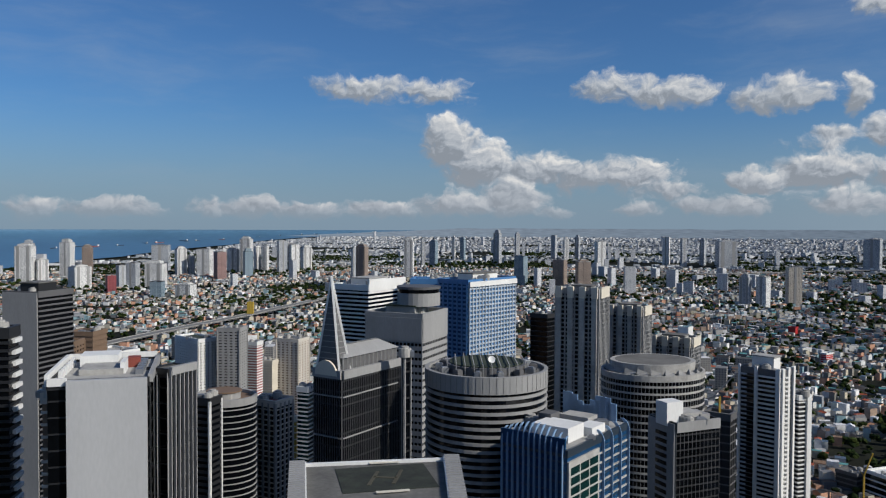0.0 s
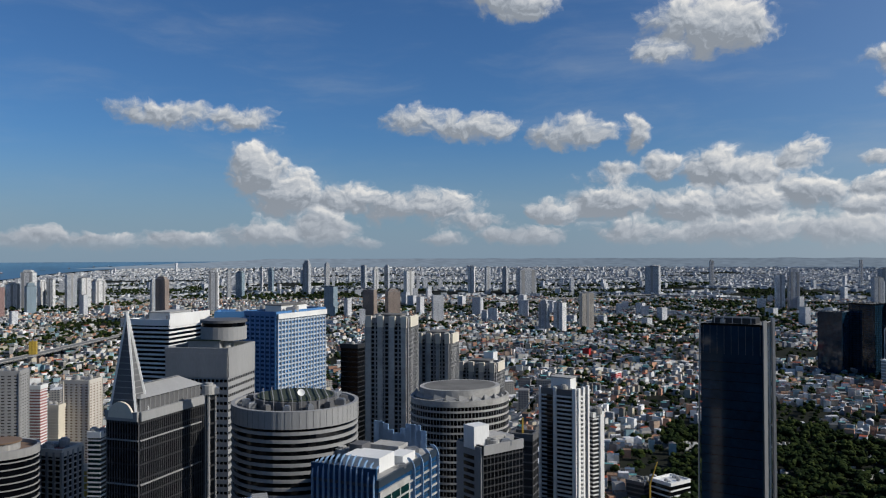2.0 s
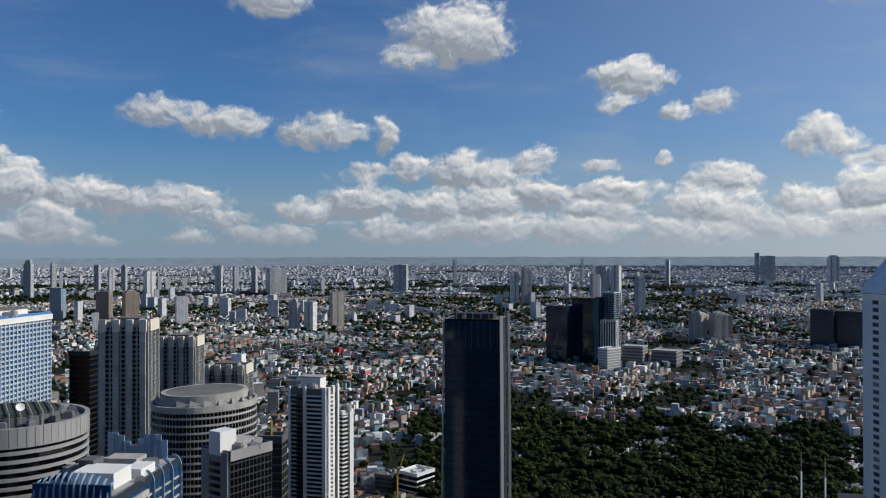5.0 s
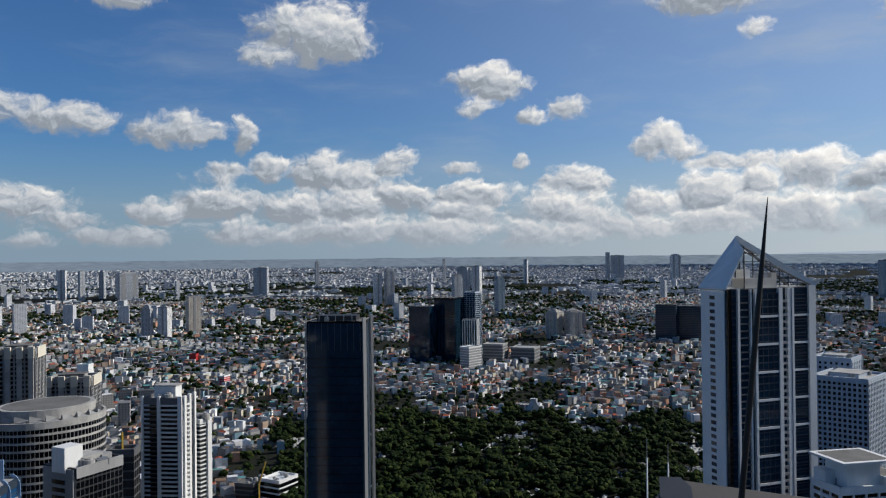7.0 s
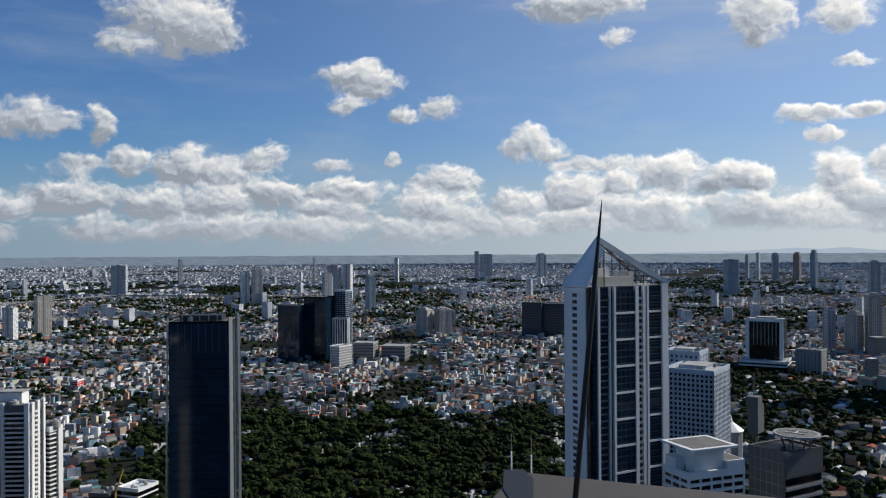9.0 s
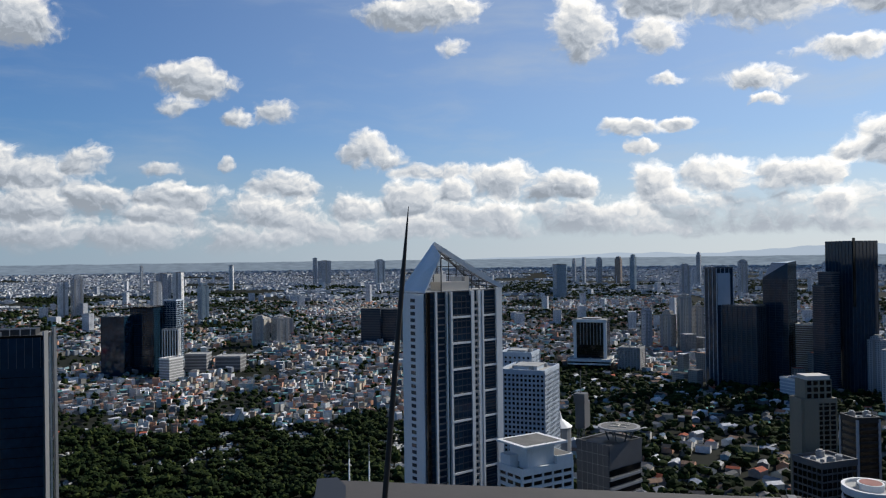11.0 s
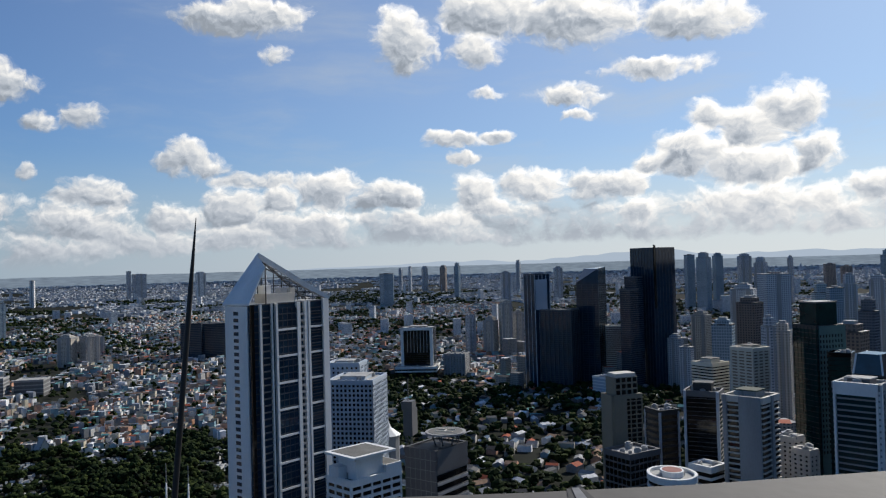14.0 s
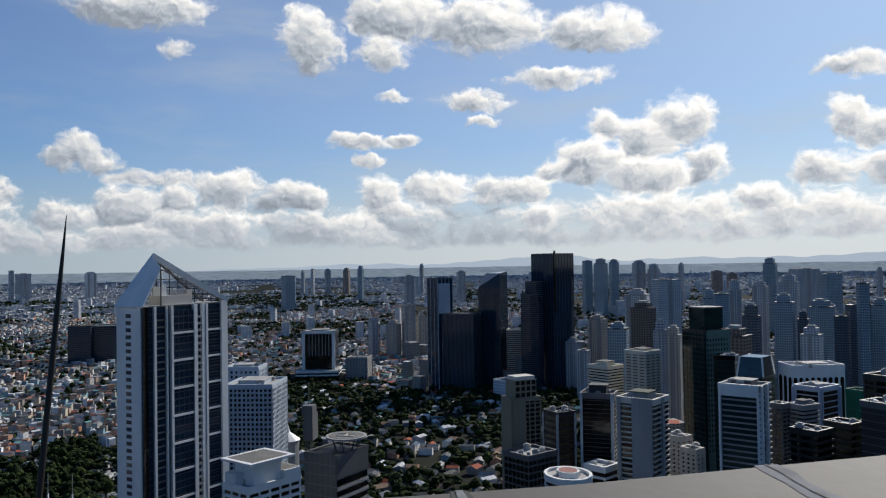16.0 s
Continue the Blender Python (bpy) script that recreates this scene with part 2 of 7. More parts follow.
def palette(name, colours, rough=0.75, vary=0.3, scale=0.25, by="Random Per Island"):
    """A mixed surface: each loose piece takes one of the colours."""
    m = material(name, (0.5, 0.5, 0.5), rough, vary=vary, scale=scale)
    t = m.node_tree
    if by == "Random Per Island":
        src = t.nodes.new("ShaderNodeNewGeometry").outputs["Random Per Island"]
    else:
        src = t.nodes.new("ShaderNodeObjectInfo").outputs["Random"]
    ramp = t.nodes.new("ShaderNodeValToRGB")
    ramp.color_ramp.interpolation = "CONSTANT"
    e = ramp.color_ramp.elements
    while len(e) < len(colours):
        e.new(0.5)
    for i, c in enumerate(colours):
        e[i].position, e[i].color = i / len(colours), (*c, 1)
    t.links.new(src, ramp.inputs[0])
    sc = [n for n in t.nodes if n.bl_idname == "ShaderNodeVectorMath"][0]
    mul = t.nodes.new("ShaderNodeVectorMath")
    mul.operation = "SCALE"
    t.links.new(ramp.outputs[0], mul.inputs[0])
    t.nodes["Principled BSDF"].inputs["Specular IOR Level"].default_value = 0.06
    t.links.new(sc.inputs["Scale"].links[0].from_socket, mul.inputs["Scale"])
    t.links.new(mul.outputs[0], t.nodes["Principled BSDF"].inputs["Base Color"])
    return m


def facade(name, wall, glass, storey=3.3, bay=3.6, fill=0.55, tall=0.5, by_object=True):
    """A wall with window openings too small to build, for towers far away."""
    m = material(name, wall, 0.7, vary=0.2, scale=0.03)
    t = m.node_tree
    b = t.nodes["Principled BSDF"]
    g = t.nodes.new("ShaderNodeNewGeometry")
    cr = t.nodes.new("ShaderNodeVectorMath")
    cr.operation = "CROSS_PRODUCT"
    cr.inputs[1].default_value = (0, 0, 1)
    t.links.new(g.outputs["True Normal"], cr.inputs[0])
    dt = t.nodes.new("ShaderNodeVectorMath")
    dt.operation = "DOT_PRODUCT"
    t.links.new(cr.outputs[0], dt.inputs[0])
    t.links.new(g.outputs["Position"], dt.inputs[1])
    sp = t.nodes.new("ShaderNodeSeparateXYZ")
    t.links.new(g.outputs["Position"], sp.inputs[0])
    sn = t.nodes.new("ShaderNodeSeparateXYZ")
    t.links.new(g.outputs["True Normal"], sn.inputs[0])

    def mth(op, a, bb, c=None):
        n = t.nodes.new("ShaderNodeMath")
        n.operation = op
        for i, v in enumerate((a, bb, c)):
            if v is None:
                continue
            if isinstance(v, (int, float)):
                n.inputs[i].default_value = v
            else:
                t.links.new(v, n.inputs[i])
        return n.outputs[0]
    u = mth("LESS_THAN", mth("FRACT", mth("DIVIDE", dt.outputs["Value"], bay), None), fill)
    v = mth("LESS_THAN", mth("FRACT", mth("DIVIDE", sp.outputs[2], storey), None), tall)
    side = mth("LESS_THAN", mth("ABSOLUTE", sn.outputs[2], None), 0.5)
    win = mth("MULTIPLY", mth("MULTIPLY", u, v), side)
    mix = t.nodes.new("ShaderNodeMix")
    mix.data_type = "RGBA"
    t.links.new(win, mix.inputs["Factor"])
    t.links.new(b.inputs["Base Color"].links[0].from_socket, mix.inputs[6])
    mix.inputs[7].default_value = (*glass, 1)
    t.links.new(mix.outputs[2], b.inputs["Base Color"])
    t.links.new(mth("MULTIPLY_ADD", win, -0.55, 0.7), b.inputs["Roughness"])
    return m


M_GLASS = material("dark_glass", (0.004, 0.005, 0.007), 0.08, vary=0.5, scale=0.15, fine=0.6, spec=0.35)
M_GLASS_BLUE = material("blue_glass", (0.013, 0.043, 0.080), 0.06, vary=0.5, scale=0.12, fine=0.5, spec=0.4)
M_GLASS_TEAL = material("teal_glass", (0.008, 0.042, 0.042), 0.1, vary=0.5, scale=0.12, fine=0.5, spec=0.35)
M_GLASS_SKY = material("bright_blue_glass", (0.02, 0.085, 0.20), 0.12, vary=0.35, scale=0.12, fine=0.5)
M_NAVY = material("navy_cladding", (0.035, 0.055, 0.08), 0.45, vary=0.25, scale=0.08)
M_WHITE = material("white_paint", (1.08, 1.08, 1.05), 0.6, vary=0.16, scale=0.08, streak=1)
M_PALE = material("pale_grey_panel", (0.66, 0.67, 0.68), 0.65, vary=0.14, scale=0.06, streak=1)
M_GREY = material("grey_concrete", (0.42, 0.42, 0.415), 0.8, vary=0.22, scale=0.1, streak=1)
M_MID = material("mid_grey_cladding", (0.15, 0.15, 0.155), 0.6, vary=0.2, scale=0.08)
M_DARK = material("dark_cladding", (0.022, 0.023, 0.026), 0.55, vary=0.25, scale=0.08)
M_BEIGE = material("beige_render", (0.82, 0.76, 0.67), 0.75, vary=0.18, scale=0.08, streak=1)
M_CREAM = material("cream_render", (0.92, 0.85, 0.70), 0.75, vary=0.15, scale=0.08)
M_BROWN = material("brown_stone", (0.26, 0.17, 0.11), 0.75, vary=0.2, scale=0.08)
M_OLIVE = material("olive_render", (0.30, 0.27, 0.20), 0.75, vary=0.15, scale=0.06, streak=1)
M_PINK = material("pink_render", (0.50, 0.20, 0.19), 0.75, vary=0.15, scale=0.08)
M_BLUE = material("blue_paint", (0.085, 0.27, 0.58), 0.55, vary=0.15, scale=0.06)
M_LBLUE = material("pale_blue_paint", (0.60, 0.68, 0.77), 0.6, vary=0.12, scale=0.06)
M_ROOF = material("stained_roof_slab", (0.20, 0.195, 0.18), 0.9, vary=0.5, scale=0.12, fine=1.2, bump=0.2)
M_ROOFW = material("pale_roof_slab", (0.55, 0.54, 0.51), 0.85, vary=0.35, scale=0.15, fine=1.0)
M_RED = material("red_roof_tile", (0.33, 0.075, 0.05), 0.7, vary=0.25, scale=0.2)
M_GREEN = material("green_paint", (0.05, 0.068, 0.04), 0.85, vary=0.4, scale=0.2)
M_GREEN_NET = material("green_netting", (0.02, 0.20, 0.11), 0.8, vary=0.3, scale=0.2)
M_YELLOW = material("yellow_paint", (0.62, 0.40, 0.05), 0.7, vary=0.2, scale=0.2)
M_CRIMSON = material("crimson_paint", (0.62, 0.03, 0.03), 0.6, vary=0.15, scale=0.2)
M_TEAL_ROOF = material("pale_teal_roof", (0.20, 0.50, 0.48), 0.6, vary=0.2, scale=0.2)
M_STEEL = material("painted_steel", (0.45, 0.47, 0.50), 0.4, 0.6, vary=0.15, scale=0.4)
M_POLE = material("black_pole", (0.006, 0.006, 0.007), 0.55, vary=0.3, scale=3)
M_LEDGE = material("grey_metal_coping", (0.098, 0.087, 0.076), 0.75, 0.0, vary=0.22, scale=0.7, fine=6, bump=0.03)
M_SEAL = material("pale_sealant", (0.42, 0.42, 0.42), 0.95, vary=0.3, scale=3, fine=12, spec=0.05)
M_CRACK = material("dark_joint", (0.03, 0.03, 0.03), 0.8)
M_BARK = material("bark", (0.10, 0.075, 0.05), 0.9, vary=0.4, scale=1.0)
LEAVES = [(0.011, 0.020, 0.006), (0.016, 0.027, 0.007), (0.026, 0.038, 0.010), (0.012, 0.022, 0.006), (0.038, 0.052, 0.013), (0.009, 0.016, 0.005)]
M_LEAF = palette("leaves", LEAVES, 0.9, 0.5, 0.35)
M_WALLS = palette("house_walls", [(0.52, 0.50, 0.46), (0.25, 0.24, 0.21), (0.70, 0.70, 0.69), (0.20, 0.20, 0.20), (0.40, 0.30, 0.23), (0.27, 0.29, 0.31), (0.50, 0.45, 0.35), (0.14, 0.15, 0.16), (0.55, 0.31, 0.21), (0.24, 0.36, 0.40), (0.76, 0.76, 0.75), (0.62, 0.61, 0.57)], 0.8, 0.3, 0.2)
M_ROOFS = palette("house_roofs", [(0.19, 0.19, 0.195), (0.075, 0.075, 0.075), (0.14, 0.09, 0.07), (0.32, 0.09, 0.05), (0.36, 0.36, 0.36), (0.06, 0.065, 0.07), (0.55, 0.55, 0.55), (0.10, 0.10, 0.10), (0.11, 0.27, 0.27), (0.24, 0.16, 0.11), (0.04, 0.04, 0.042), (0.13, 0.13, 0.13), (0.64, 0.64, 0.64), (0.09, 0.13, 0.18)], 0.75, 0.4, 0.3)
# haze put into the colours: bluer, with less contrast than the near houses
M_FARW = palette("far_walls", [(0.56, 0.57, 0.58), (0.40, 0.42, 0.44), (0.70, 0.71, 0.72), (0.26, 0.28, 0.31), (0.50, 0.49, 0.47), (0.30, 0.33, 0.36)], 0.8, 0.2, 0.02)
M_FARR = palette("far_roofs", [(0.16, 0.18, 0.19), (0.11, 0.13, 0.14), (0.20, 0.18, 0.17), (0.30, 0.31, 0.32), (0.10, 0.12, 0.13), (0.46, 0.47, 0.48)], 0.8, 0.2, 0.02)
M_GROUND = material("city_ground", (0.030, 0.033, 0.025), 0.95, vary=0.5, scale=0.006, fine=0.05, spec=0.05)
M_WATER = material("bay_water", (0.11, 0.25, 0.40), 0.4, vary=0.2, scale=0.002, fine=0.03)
M_ROAD = material("concrete_road", (0.26, 0.255, 0.245), 0.85, vary=0.2, scale=0.05)
M_TEAL_STONE = material("teal_stone", (0.07, 0.17, 0.17), 0.5, vary=0.2, scale=0.08)


# ---------------------------------------------------------------- mesh helpers
def link_mesh(name, verts, faces, mats, index=None, parent=None, smooth=False):
    me = bpy.data.meshes.new(name)
    me.from_pydata(verts, [], faces)
    for m in (mats if isinstance(mats, (list, tuple)) else [mats]):
        me.materials.append(m)
    if index is not None:
        me.polygons.foreach_set("material_index", np.asarray(index, dtype=np.int32))
    if smooth:
        me.polygons.foreach_set("use_smooth", np.ones(len(me.polygons), dtype=bool))
    me.update()
    ob = new(name, me)
    ob.parent = parent
    return ob


def share(ob, at, rot=0.0, name=None):
    """Another piece on the same mesh."""
    o = new(name or ob.name.split(".")[0], ob.data)
    o.parent = ob.parent
    o.location, o.rotation_euler = at, (0, 0, rot)
    return o


def thing(name, x, y, z=0.0, label="", category="", group="", rot=0.0, kind=""):
    e = new(name)
    e.location, e.rotation_euler = (x, y, z), (0, 0, rot)
    e.empty_display_size = 2
    return tagged(e, label, category, group, kind)


def prism(poly, z0, z1):
    n = len(poly)
    v = [(x, y, z0) for x, y in poly] + [(x, y, z1) for x, y in poly]
    f = [(i, (i + 1) % n, n + (i + 1) % n, n + i) for i in range(n)]
    return v, f + [tuple(range(n, 2 * n)), tuple(range(n - 1, -1, -1))]


def box(x0, y0, z0, x1, y1, z1):
    return prism([(x0, y0), (x1, y0), (x1, y1), (x0, y1)], z0, z1)


def joined(*parts):
    v, f = [], []
    for pv, pf in parts:
        k = len(v)
        v += pv
        f += [tuple(i + k for i in q) for q in pf]
    return v, f


def grow(poly, d):
    """The outline moved outwards by d (anticlockwise, convex)."""
    n, out = len(poly), []
    for i in range(n):
        p, a, b = Vector(poly[i]), Vector(poly[i - 1]), Vector(poly[(i + 1) % n])
        e1, e2 = (p - a).normalized(), (b - p).normalized()
        n1, n2 = Vector((e1.y, -e1.x)), Vector((e2.y, -e2.x))
        m = n1 + n2
        q = p + m * (d / max(0.3, 1 + n1.dot(n2)))
        out.append((q.x, q.y))
    return out


def spot_at(az, dist):
    a = radians(az)
    return dist * sin(a), dist * cos(a)


def up(el, dist):
    """Height of what is seen at that elevation and distance."""
    return EYE + dist * tan(radians(el))


def corner_plan(a_left, a_mid, a_right, dist, lean, deep=None):
    """A rectangle whose near corner stands at a_mid: (centre, outline round it). lean 90: the left wall is square to the eye."""
    c = Vector(spot_at(a_mid, dist))
    h1, h2 = radians(a_mid - lean), radians(a_mid + 90 - lean)
    u1, u2 = Vector((sin(h1), cos(h1))), Vector((sin(h2), cos(h2)))

    def length(u, az):
        d = Vector((sin(radians(az)), cos(radians(az))))
        return -(c.x * d.y - c.y * d.x) / (u.x * d.y - u.y * d.x)
    l1 = length(u1, a_left) if a_left < a_mid else deep
    l2 = length(u2, a_right) if a_right > a_mid else deep
    if l1 is None or l1 <= 0 or l1 > 140:
        l1 = deep or 30
    if l2 is None or l2 <= 0 or l2 > 140:
        l2 = deep or 30
    pts = [c, c + u2 * l2, c + u1 * l1 + u2 * l2, c + u1 * l1]
    mid = (pts[0] + pts[2]) / 2
    return (mid.x, mid.y), [((p - mid).x, (p - mid).y) for p in pts]


def ring_plan(az, dist, rx, ry, turn=0.0, n=40):
    x, y = spot_at(az, dist)
    t = radians(turn)
    pts = [(rx * cos(2 * pi * i / n), ry * sin(2 * pi * i / n)) for i in range(n)]
    return (x, y), [(p * cos(t) - q * sin(t), p * sin(t) + q * cos(t)) for p, q in pts]


def ccw(poly):
    s = sum(poly[i - 1][0] * poly[i][1] - poly[i][0] * poly[i - 1][1] for i in range(len(poly)))
    return poly if s > 0 else poly[::-1]


def tower(name, label, plan, top, storey=3.5, core=None, band=None, band_h=1.2, band_out=0.35, pier=None, bay=4.0,
          pier_w=0.8, pier_out=0.5, roof=None, parapet=1.6, pent=0.0, category="building", base=0.0, low=None, group="",
          sides=None, crown=0.0, pent_mat=None, clutter=True, seed=1):
    """A tall building: a core of glass or wall, a band at each floor, upright piers, roof slab, parapet and roof house."""
    rnd = random.Random(seed * 77 + int(top * 10))
    (cx, cy), poly = plan
    poly = ccw(poly)
    core, band, roof = core or M_GLASS, band or M_GREY, roof or M_ROOF
    e = thing(name, cx, cy, base, label, category, group)
    top = top - base
    low = 0.0 if low is None else low
    link_mesh("core", *prism(poly, 0, top), core, parent=e)
    if band_h:
        ring = grow(poly, band_out)
        n = int((top - low) / storey)
        first = link_mesh("floor_band", *prism(ring, -band_h, 0), band, parent=e)
        first.location.z = top - 0.02
        deep_z = max(EYE - base - (sqrt(cx * cx + cy * cy) + 22) * 0.375, top - 24.5 * storey)
        rest = []
        for i in range(1, n):
            z = top - i * storey
            if z > deep_z:
                share(first, (0, 0, z))
            else:
                rest.append(prism(ring, z - band_h, z))
        if rest:
            tagged(link_mesh("lower_bands", *joined(*rest), band, parent=e), kind="stuff")
    if pier:
        proto = None
        for i, p in enumerate(poly):
            q = poly[(i + 1) % len(poly)]
            if sides and i not in sides:
                continue
            edge = Vector(q) - Vector(p)
            k = max(1, round(edge.length / bay))
            ang = atan2(edge.y, edge.x)
            for j in range(k + 1):
                if j == k and len(poly) > 8:
                    continue
                at = Vector(p) + edge * (j / k)
                if proto is None:
                    proto = link_mesh("pier", *box(-pier_w / 2, -pier_out, 0, pier_w / 2, 0.1, top + 0.4), pier, parent=e)
                    proto.location, proto.rotation_euler = (at.x, at.y, 0), (0, 0, ang)
                else:
                    share(proto, (at.x, at.y, 0), ang)
    inner, outer = grow(poly, -0.6), grow(poly, band_out + 0.12)
    link_mesh("roof_slab", *prism(inner, top, top + 0.25), roof, parent=e)
    if parapet:
        n = len(poly)
        v = [(x, y, z) for pl, z in ((outer, top - 1.4), (outer, top + parapet), (inner, top + parapet), (inner, top + 0.1)) for x, y in pl]
        f = [(k * n + i, k * n + (i + 1) % n, (k + 1) * n + (i + 1) % n, (k + 1) * n + i) for k in range(3) for i in range(n)]
        link_mesh("parapet", v, f, band, parent=e)
    if pent:
        house = [(x * 0.52, y * 0.52) for x, y in poly]
        link_mesh("roof_house", *prism(house, top, top + pent), pent_mat or band, parent=e)
        cap = grow(house, 0.5)
        link_mesh("roof_cap", *prism(cap, top + pent, top + pent + 0.5), roof, parent=e)
    if clutter:
        w = min(Vector(p).length for p in poly) * 0.55
        for k in range(5):
            a, r = rnd.uniform(0, 6.28), rnd.uniform(0.72, 1.0) * w
            s = rnd.uniform(0.9, 2.2)
            if k % 2:
                o = link_mesh("air_unit", *joined(box(-s, -s * 0.7, 0, s, s * 0.7, s), box(-s * 0.7, -s * 0.4, s, s * 0.7, s * 0.4, s + 0.3)), M_STEEL, parent=e)
            else:
                o = link_mesh("water_tank", *joined(prism([(s * cos(i * pi / 6), s * sin(i * pi / 6)) for i in range(12)], 0, s * 1.4), prism([(s * 0.6 * cos(i * pi / 6), s * 0.6 * sin(i * pi / 6)) for i in range(12)], s * 1.4, s * 1.7)), M_ROOFW, parent=e)
            o.location = (r * cos(a), r * sin(a), top + 0.2 + (pent + 0.5 if pent and r < 0.4 * w else 0))
    return e


# ---------------------------------------------------------------- ground, bay, distance
NEAR, SPAN = 1500.0, 3300.0


def squeeze(d):
    """Far ground is drawn in towards the eye, rising, so that all of it stands within reach."""
    return np.where(d < NEAR, d, NEAR + SPAN * (1 - np.exp(-(np.maximum(d, NEAR) - NEAR) / SPAN)))


def ground_at(az, d):
    """Place, ground height and scale for a true distance."""
    m = squeeze(np.asarray(d, dtype=float))
    a = np.radians(az)
    return m * np.sin(a), m * np.cos(a), np.where(d < NEAR, 0.0, EYE * (1 - m / d)), m / d


rings = [2, 150, 300, 500, 700, 900, 1200, 1500] + [1500 * 1.12 ** k for k in range(1, 27)] + [30000]
AZS = np.arange(0, 360, 1)
gv, gf = [], []
for d in rings:
    x, y, z, k = ground_at(AZS, np.full(len(AZS), float(d)))
    gv += list(zip(x.tolist(), y.tolist(), z.tolist()))
n = len(AZS)
for r in range(len(rings) - 1):
    gf += [(r * n + i, (r + 1) * n + i, (r + 1) * n + (i + 1) % n, r * n + (i + 1) % n)[::-1] for i in range(n)]
gf.append(tuple(range(n))[::-1])
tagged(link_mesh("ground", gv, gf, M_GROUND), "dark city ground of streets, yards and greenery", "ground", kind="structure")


def shore(az):
    """True distance of the bay's shore."""
    return np.interp(az, [-60, -29, -22, -15, -9, -4, 2], [3300, 4300, 5600, 8500, 14000, 21000, 29500])


wv, wf = [], []
sea_az = np.linspace(-60, 2, 63)
for j in range(16):
    s = shore(sea_az)
    d = s * (29990 / s) ** (j / 15)
    x, y, z, k = ground_at(sea_az, d)
    wv += list(zip(x.tolist(), y.tolist(), (z + 6.0).tolist()))
for j in range(15):
    wf += [(j * 63 + i, j * 63 + i + 1, (j + 1) * 63 + i + 1, (j + 1) * 63 + i)[::-1] for i in range(62)]
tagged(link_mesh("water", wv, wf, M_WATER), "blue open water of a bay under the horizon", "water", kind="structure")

# the last of the plain and ridges behind it; glow stands in for haze
M_PLAIN_HAZE = bpy.data.materials.new("far_hills")
M_PLAIN_HAZE.use_nodes = True
ht = M_PLAIN_HAZE.node_tree
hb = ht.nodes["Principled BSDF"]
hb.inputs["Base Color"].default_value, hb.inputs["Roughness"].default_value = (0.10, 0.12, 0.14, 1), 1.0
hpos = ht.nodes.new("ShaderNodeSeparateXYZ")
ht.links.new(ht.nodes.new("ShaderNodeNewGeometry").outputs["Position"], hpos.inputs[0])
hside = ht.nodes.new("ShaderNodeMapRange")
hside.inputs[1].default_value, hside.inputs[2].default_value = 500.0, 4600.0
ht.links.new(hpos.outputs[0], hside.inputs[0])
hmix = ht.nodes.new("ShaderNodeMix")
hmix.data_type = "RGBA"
# haze tint of the glow, lighter towards the right
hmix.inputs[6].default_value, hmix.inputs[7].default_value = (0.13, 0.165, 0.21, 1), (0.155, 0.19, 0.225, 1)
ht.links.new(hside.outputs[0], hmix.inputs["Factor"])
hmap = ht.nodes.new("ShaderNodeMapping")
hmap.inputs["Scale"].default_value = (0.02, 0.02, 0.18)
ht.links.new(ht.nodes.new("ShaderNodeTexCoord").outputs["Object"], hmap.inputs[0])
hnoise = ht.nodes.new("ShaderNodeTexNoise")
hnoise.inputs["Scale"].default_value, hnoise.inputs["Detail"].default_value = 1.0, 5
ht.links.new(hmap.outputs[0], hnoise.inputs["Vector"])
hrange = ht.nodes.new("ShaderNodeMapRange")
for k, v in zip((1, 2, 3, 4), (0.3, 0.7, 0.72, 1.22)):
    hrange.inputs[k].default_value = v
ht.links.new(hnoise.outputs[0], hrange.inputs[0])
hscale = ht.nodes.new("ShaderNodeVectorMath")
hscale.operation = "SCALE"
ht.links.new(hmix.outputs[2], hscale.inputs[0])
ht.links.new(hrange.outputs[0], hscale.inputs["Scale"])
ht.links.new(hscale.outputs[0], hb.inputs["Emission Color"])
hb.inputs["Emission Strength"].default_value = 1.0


# pale blue emission paints the haze over the ridge
M_RIDGE_HAZE = material("far_ridge", (0.10, 0.12, 0.14), 1.0, vary=0.1, scale=0.002)
rb = M_RIDGE_HAZE.node_tree.nodes["Principled BSDF"]
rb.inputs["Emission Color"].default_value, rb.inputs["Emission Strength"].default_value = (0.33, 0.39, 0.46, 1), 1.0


def ridge(a0, a1, dist, height, mat, label):
    """A long low strip of land far off; height gives its top in degrees at an azimuth."""
    vs, fs = [], []
    steps = int((a1 - a0) * 3)
    for i in range(steps + 1):
        a = a0 + (a1 - a0) * i / steps
        x, y = spot_at(a, dist)
        vs += [(x, y, EYE - 120), (x, y, EYE + dist * tan(radians(height(a)))), (x * 1.012, y * 1.012, EYE - 120)]
    for i in range(steps):
        a, b = 3 * i, 3 * i + 3
        fs += [(a, a + 1, b + 1, b), (a + 1, a + 2, b + 2, b + 1)]
    return tagged(link_mesh("backdrop_hills", vs, fs, mat), label, "hills", kind="structure")


ridge(-12, 125, 4742, lambda a: -0.80 + 0.62 * min(1, (a + 12) / 14) + 0.05 * noise.noise((a * 0.5, 1, 0)), M_PLAIN_HAZE, "flat plain at the edge of sight, its haze painted as glow")
ridge(60, 125, 4790, lambda a: -0.25 + 0.95 * min(1, (a - 60) / 22) * (0.55 + noise.noise((a * 0.13, 0, 0)) * 0.7 + noise.noise((a * 0.6, 3, 0)) * 0.18), M_RIDGE_HAZE, "ridge of distant hills on the horizon, glowing pale blue for haze")


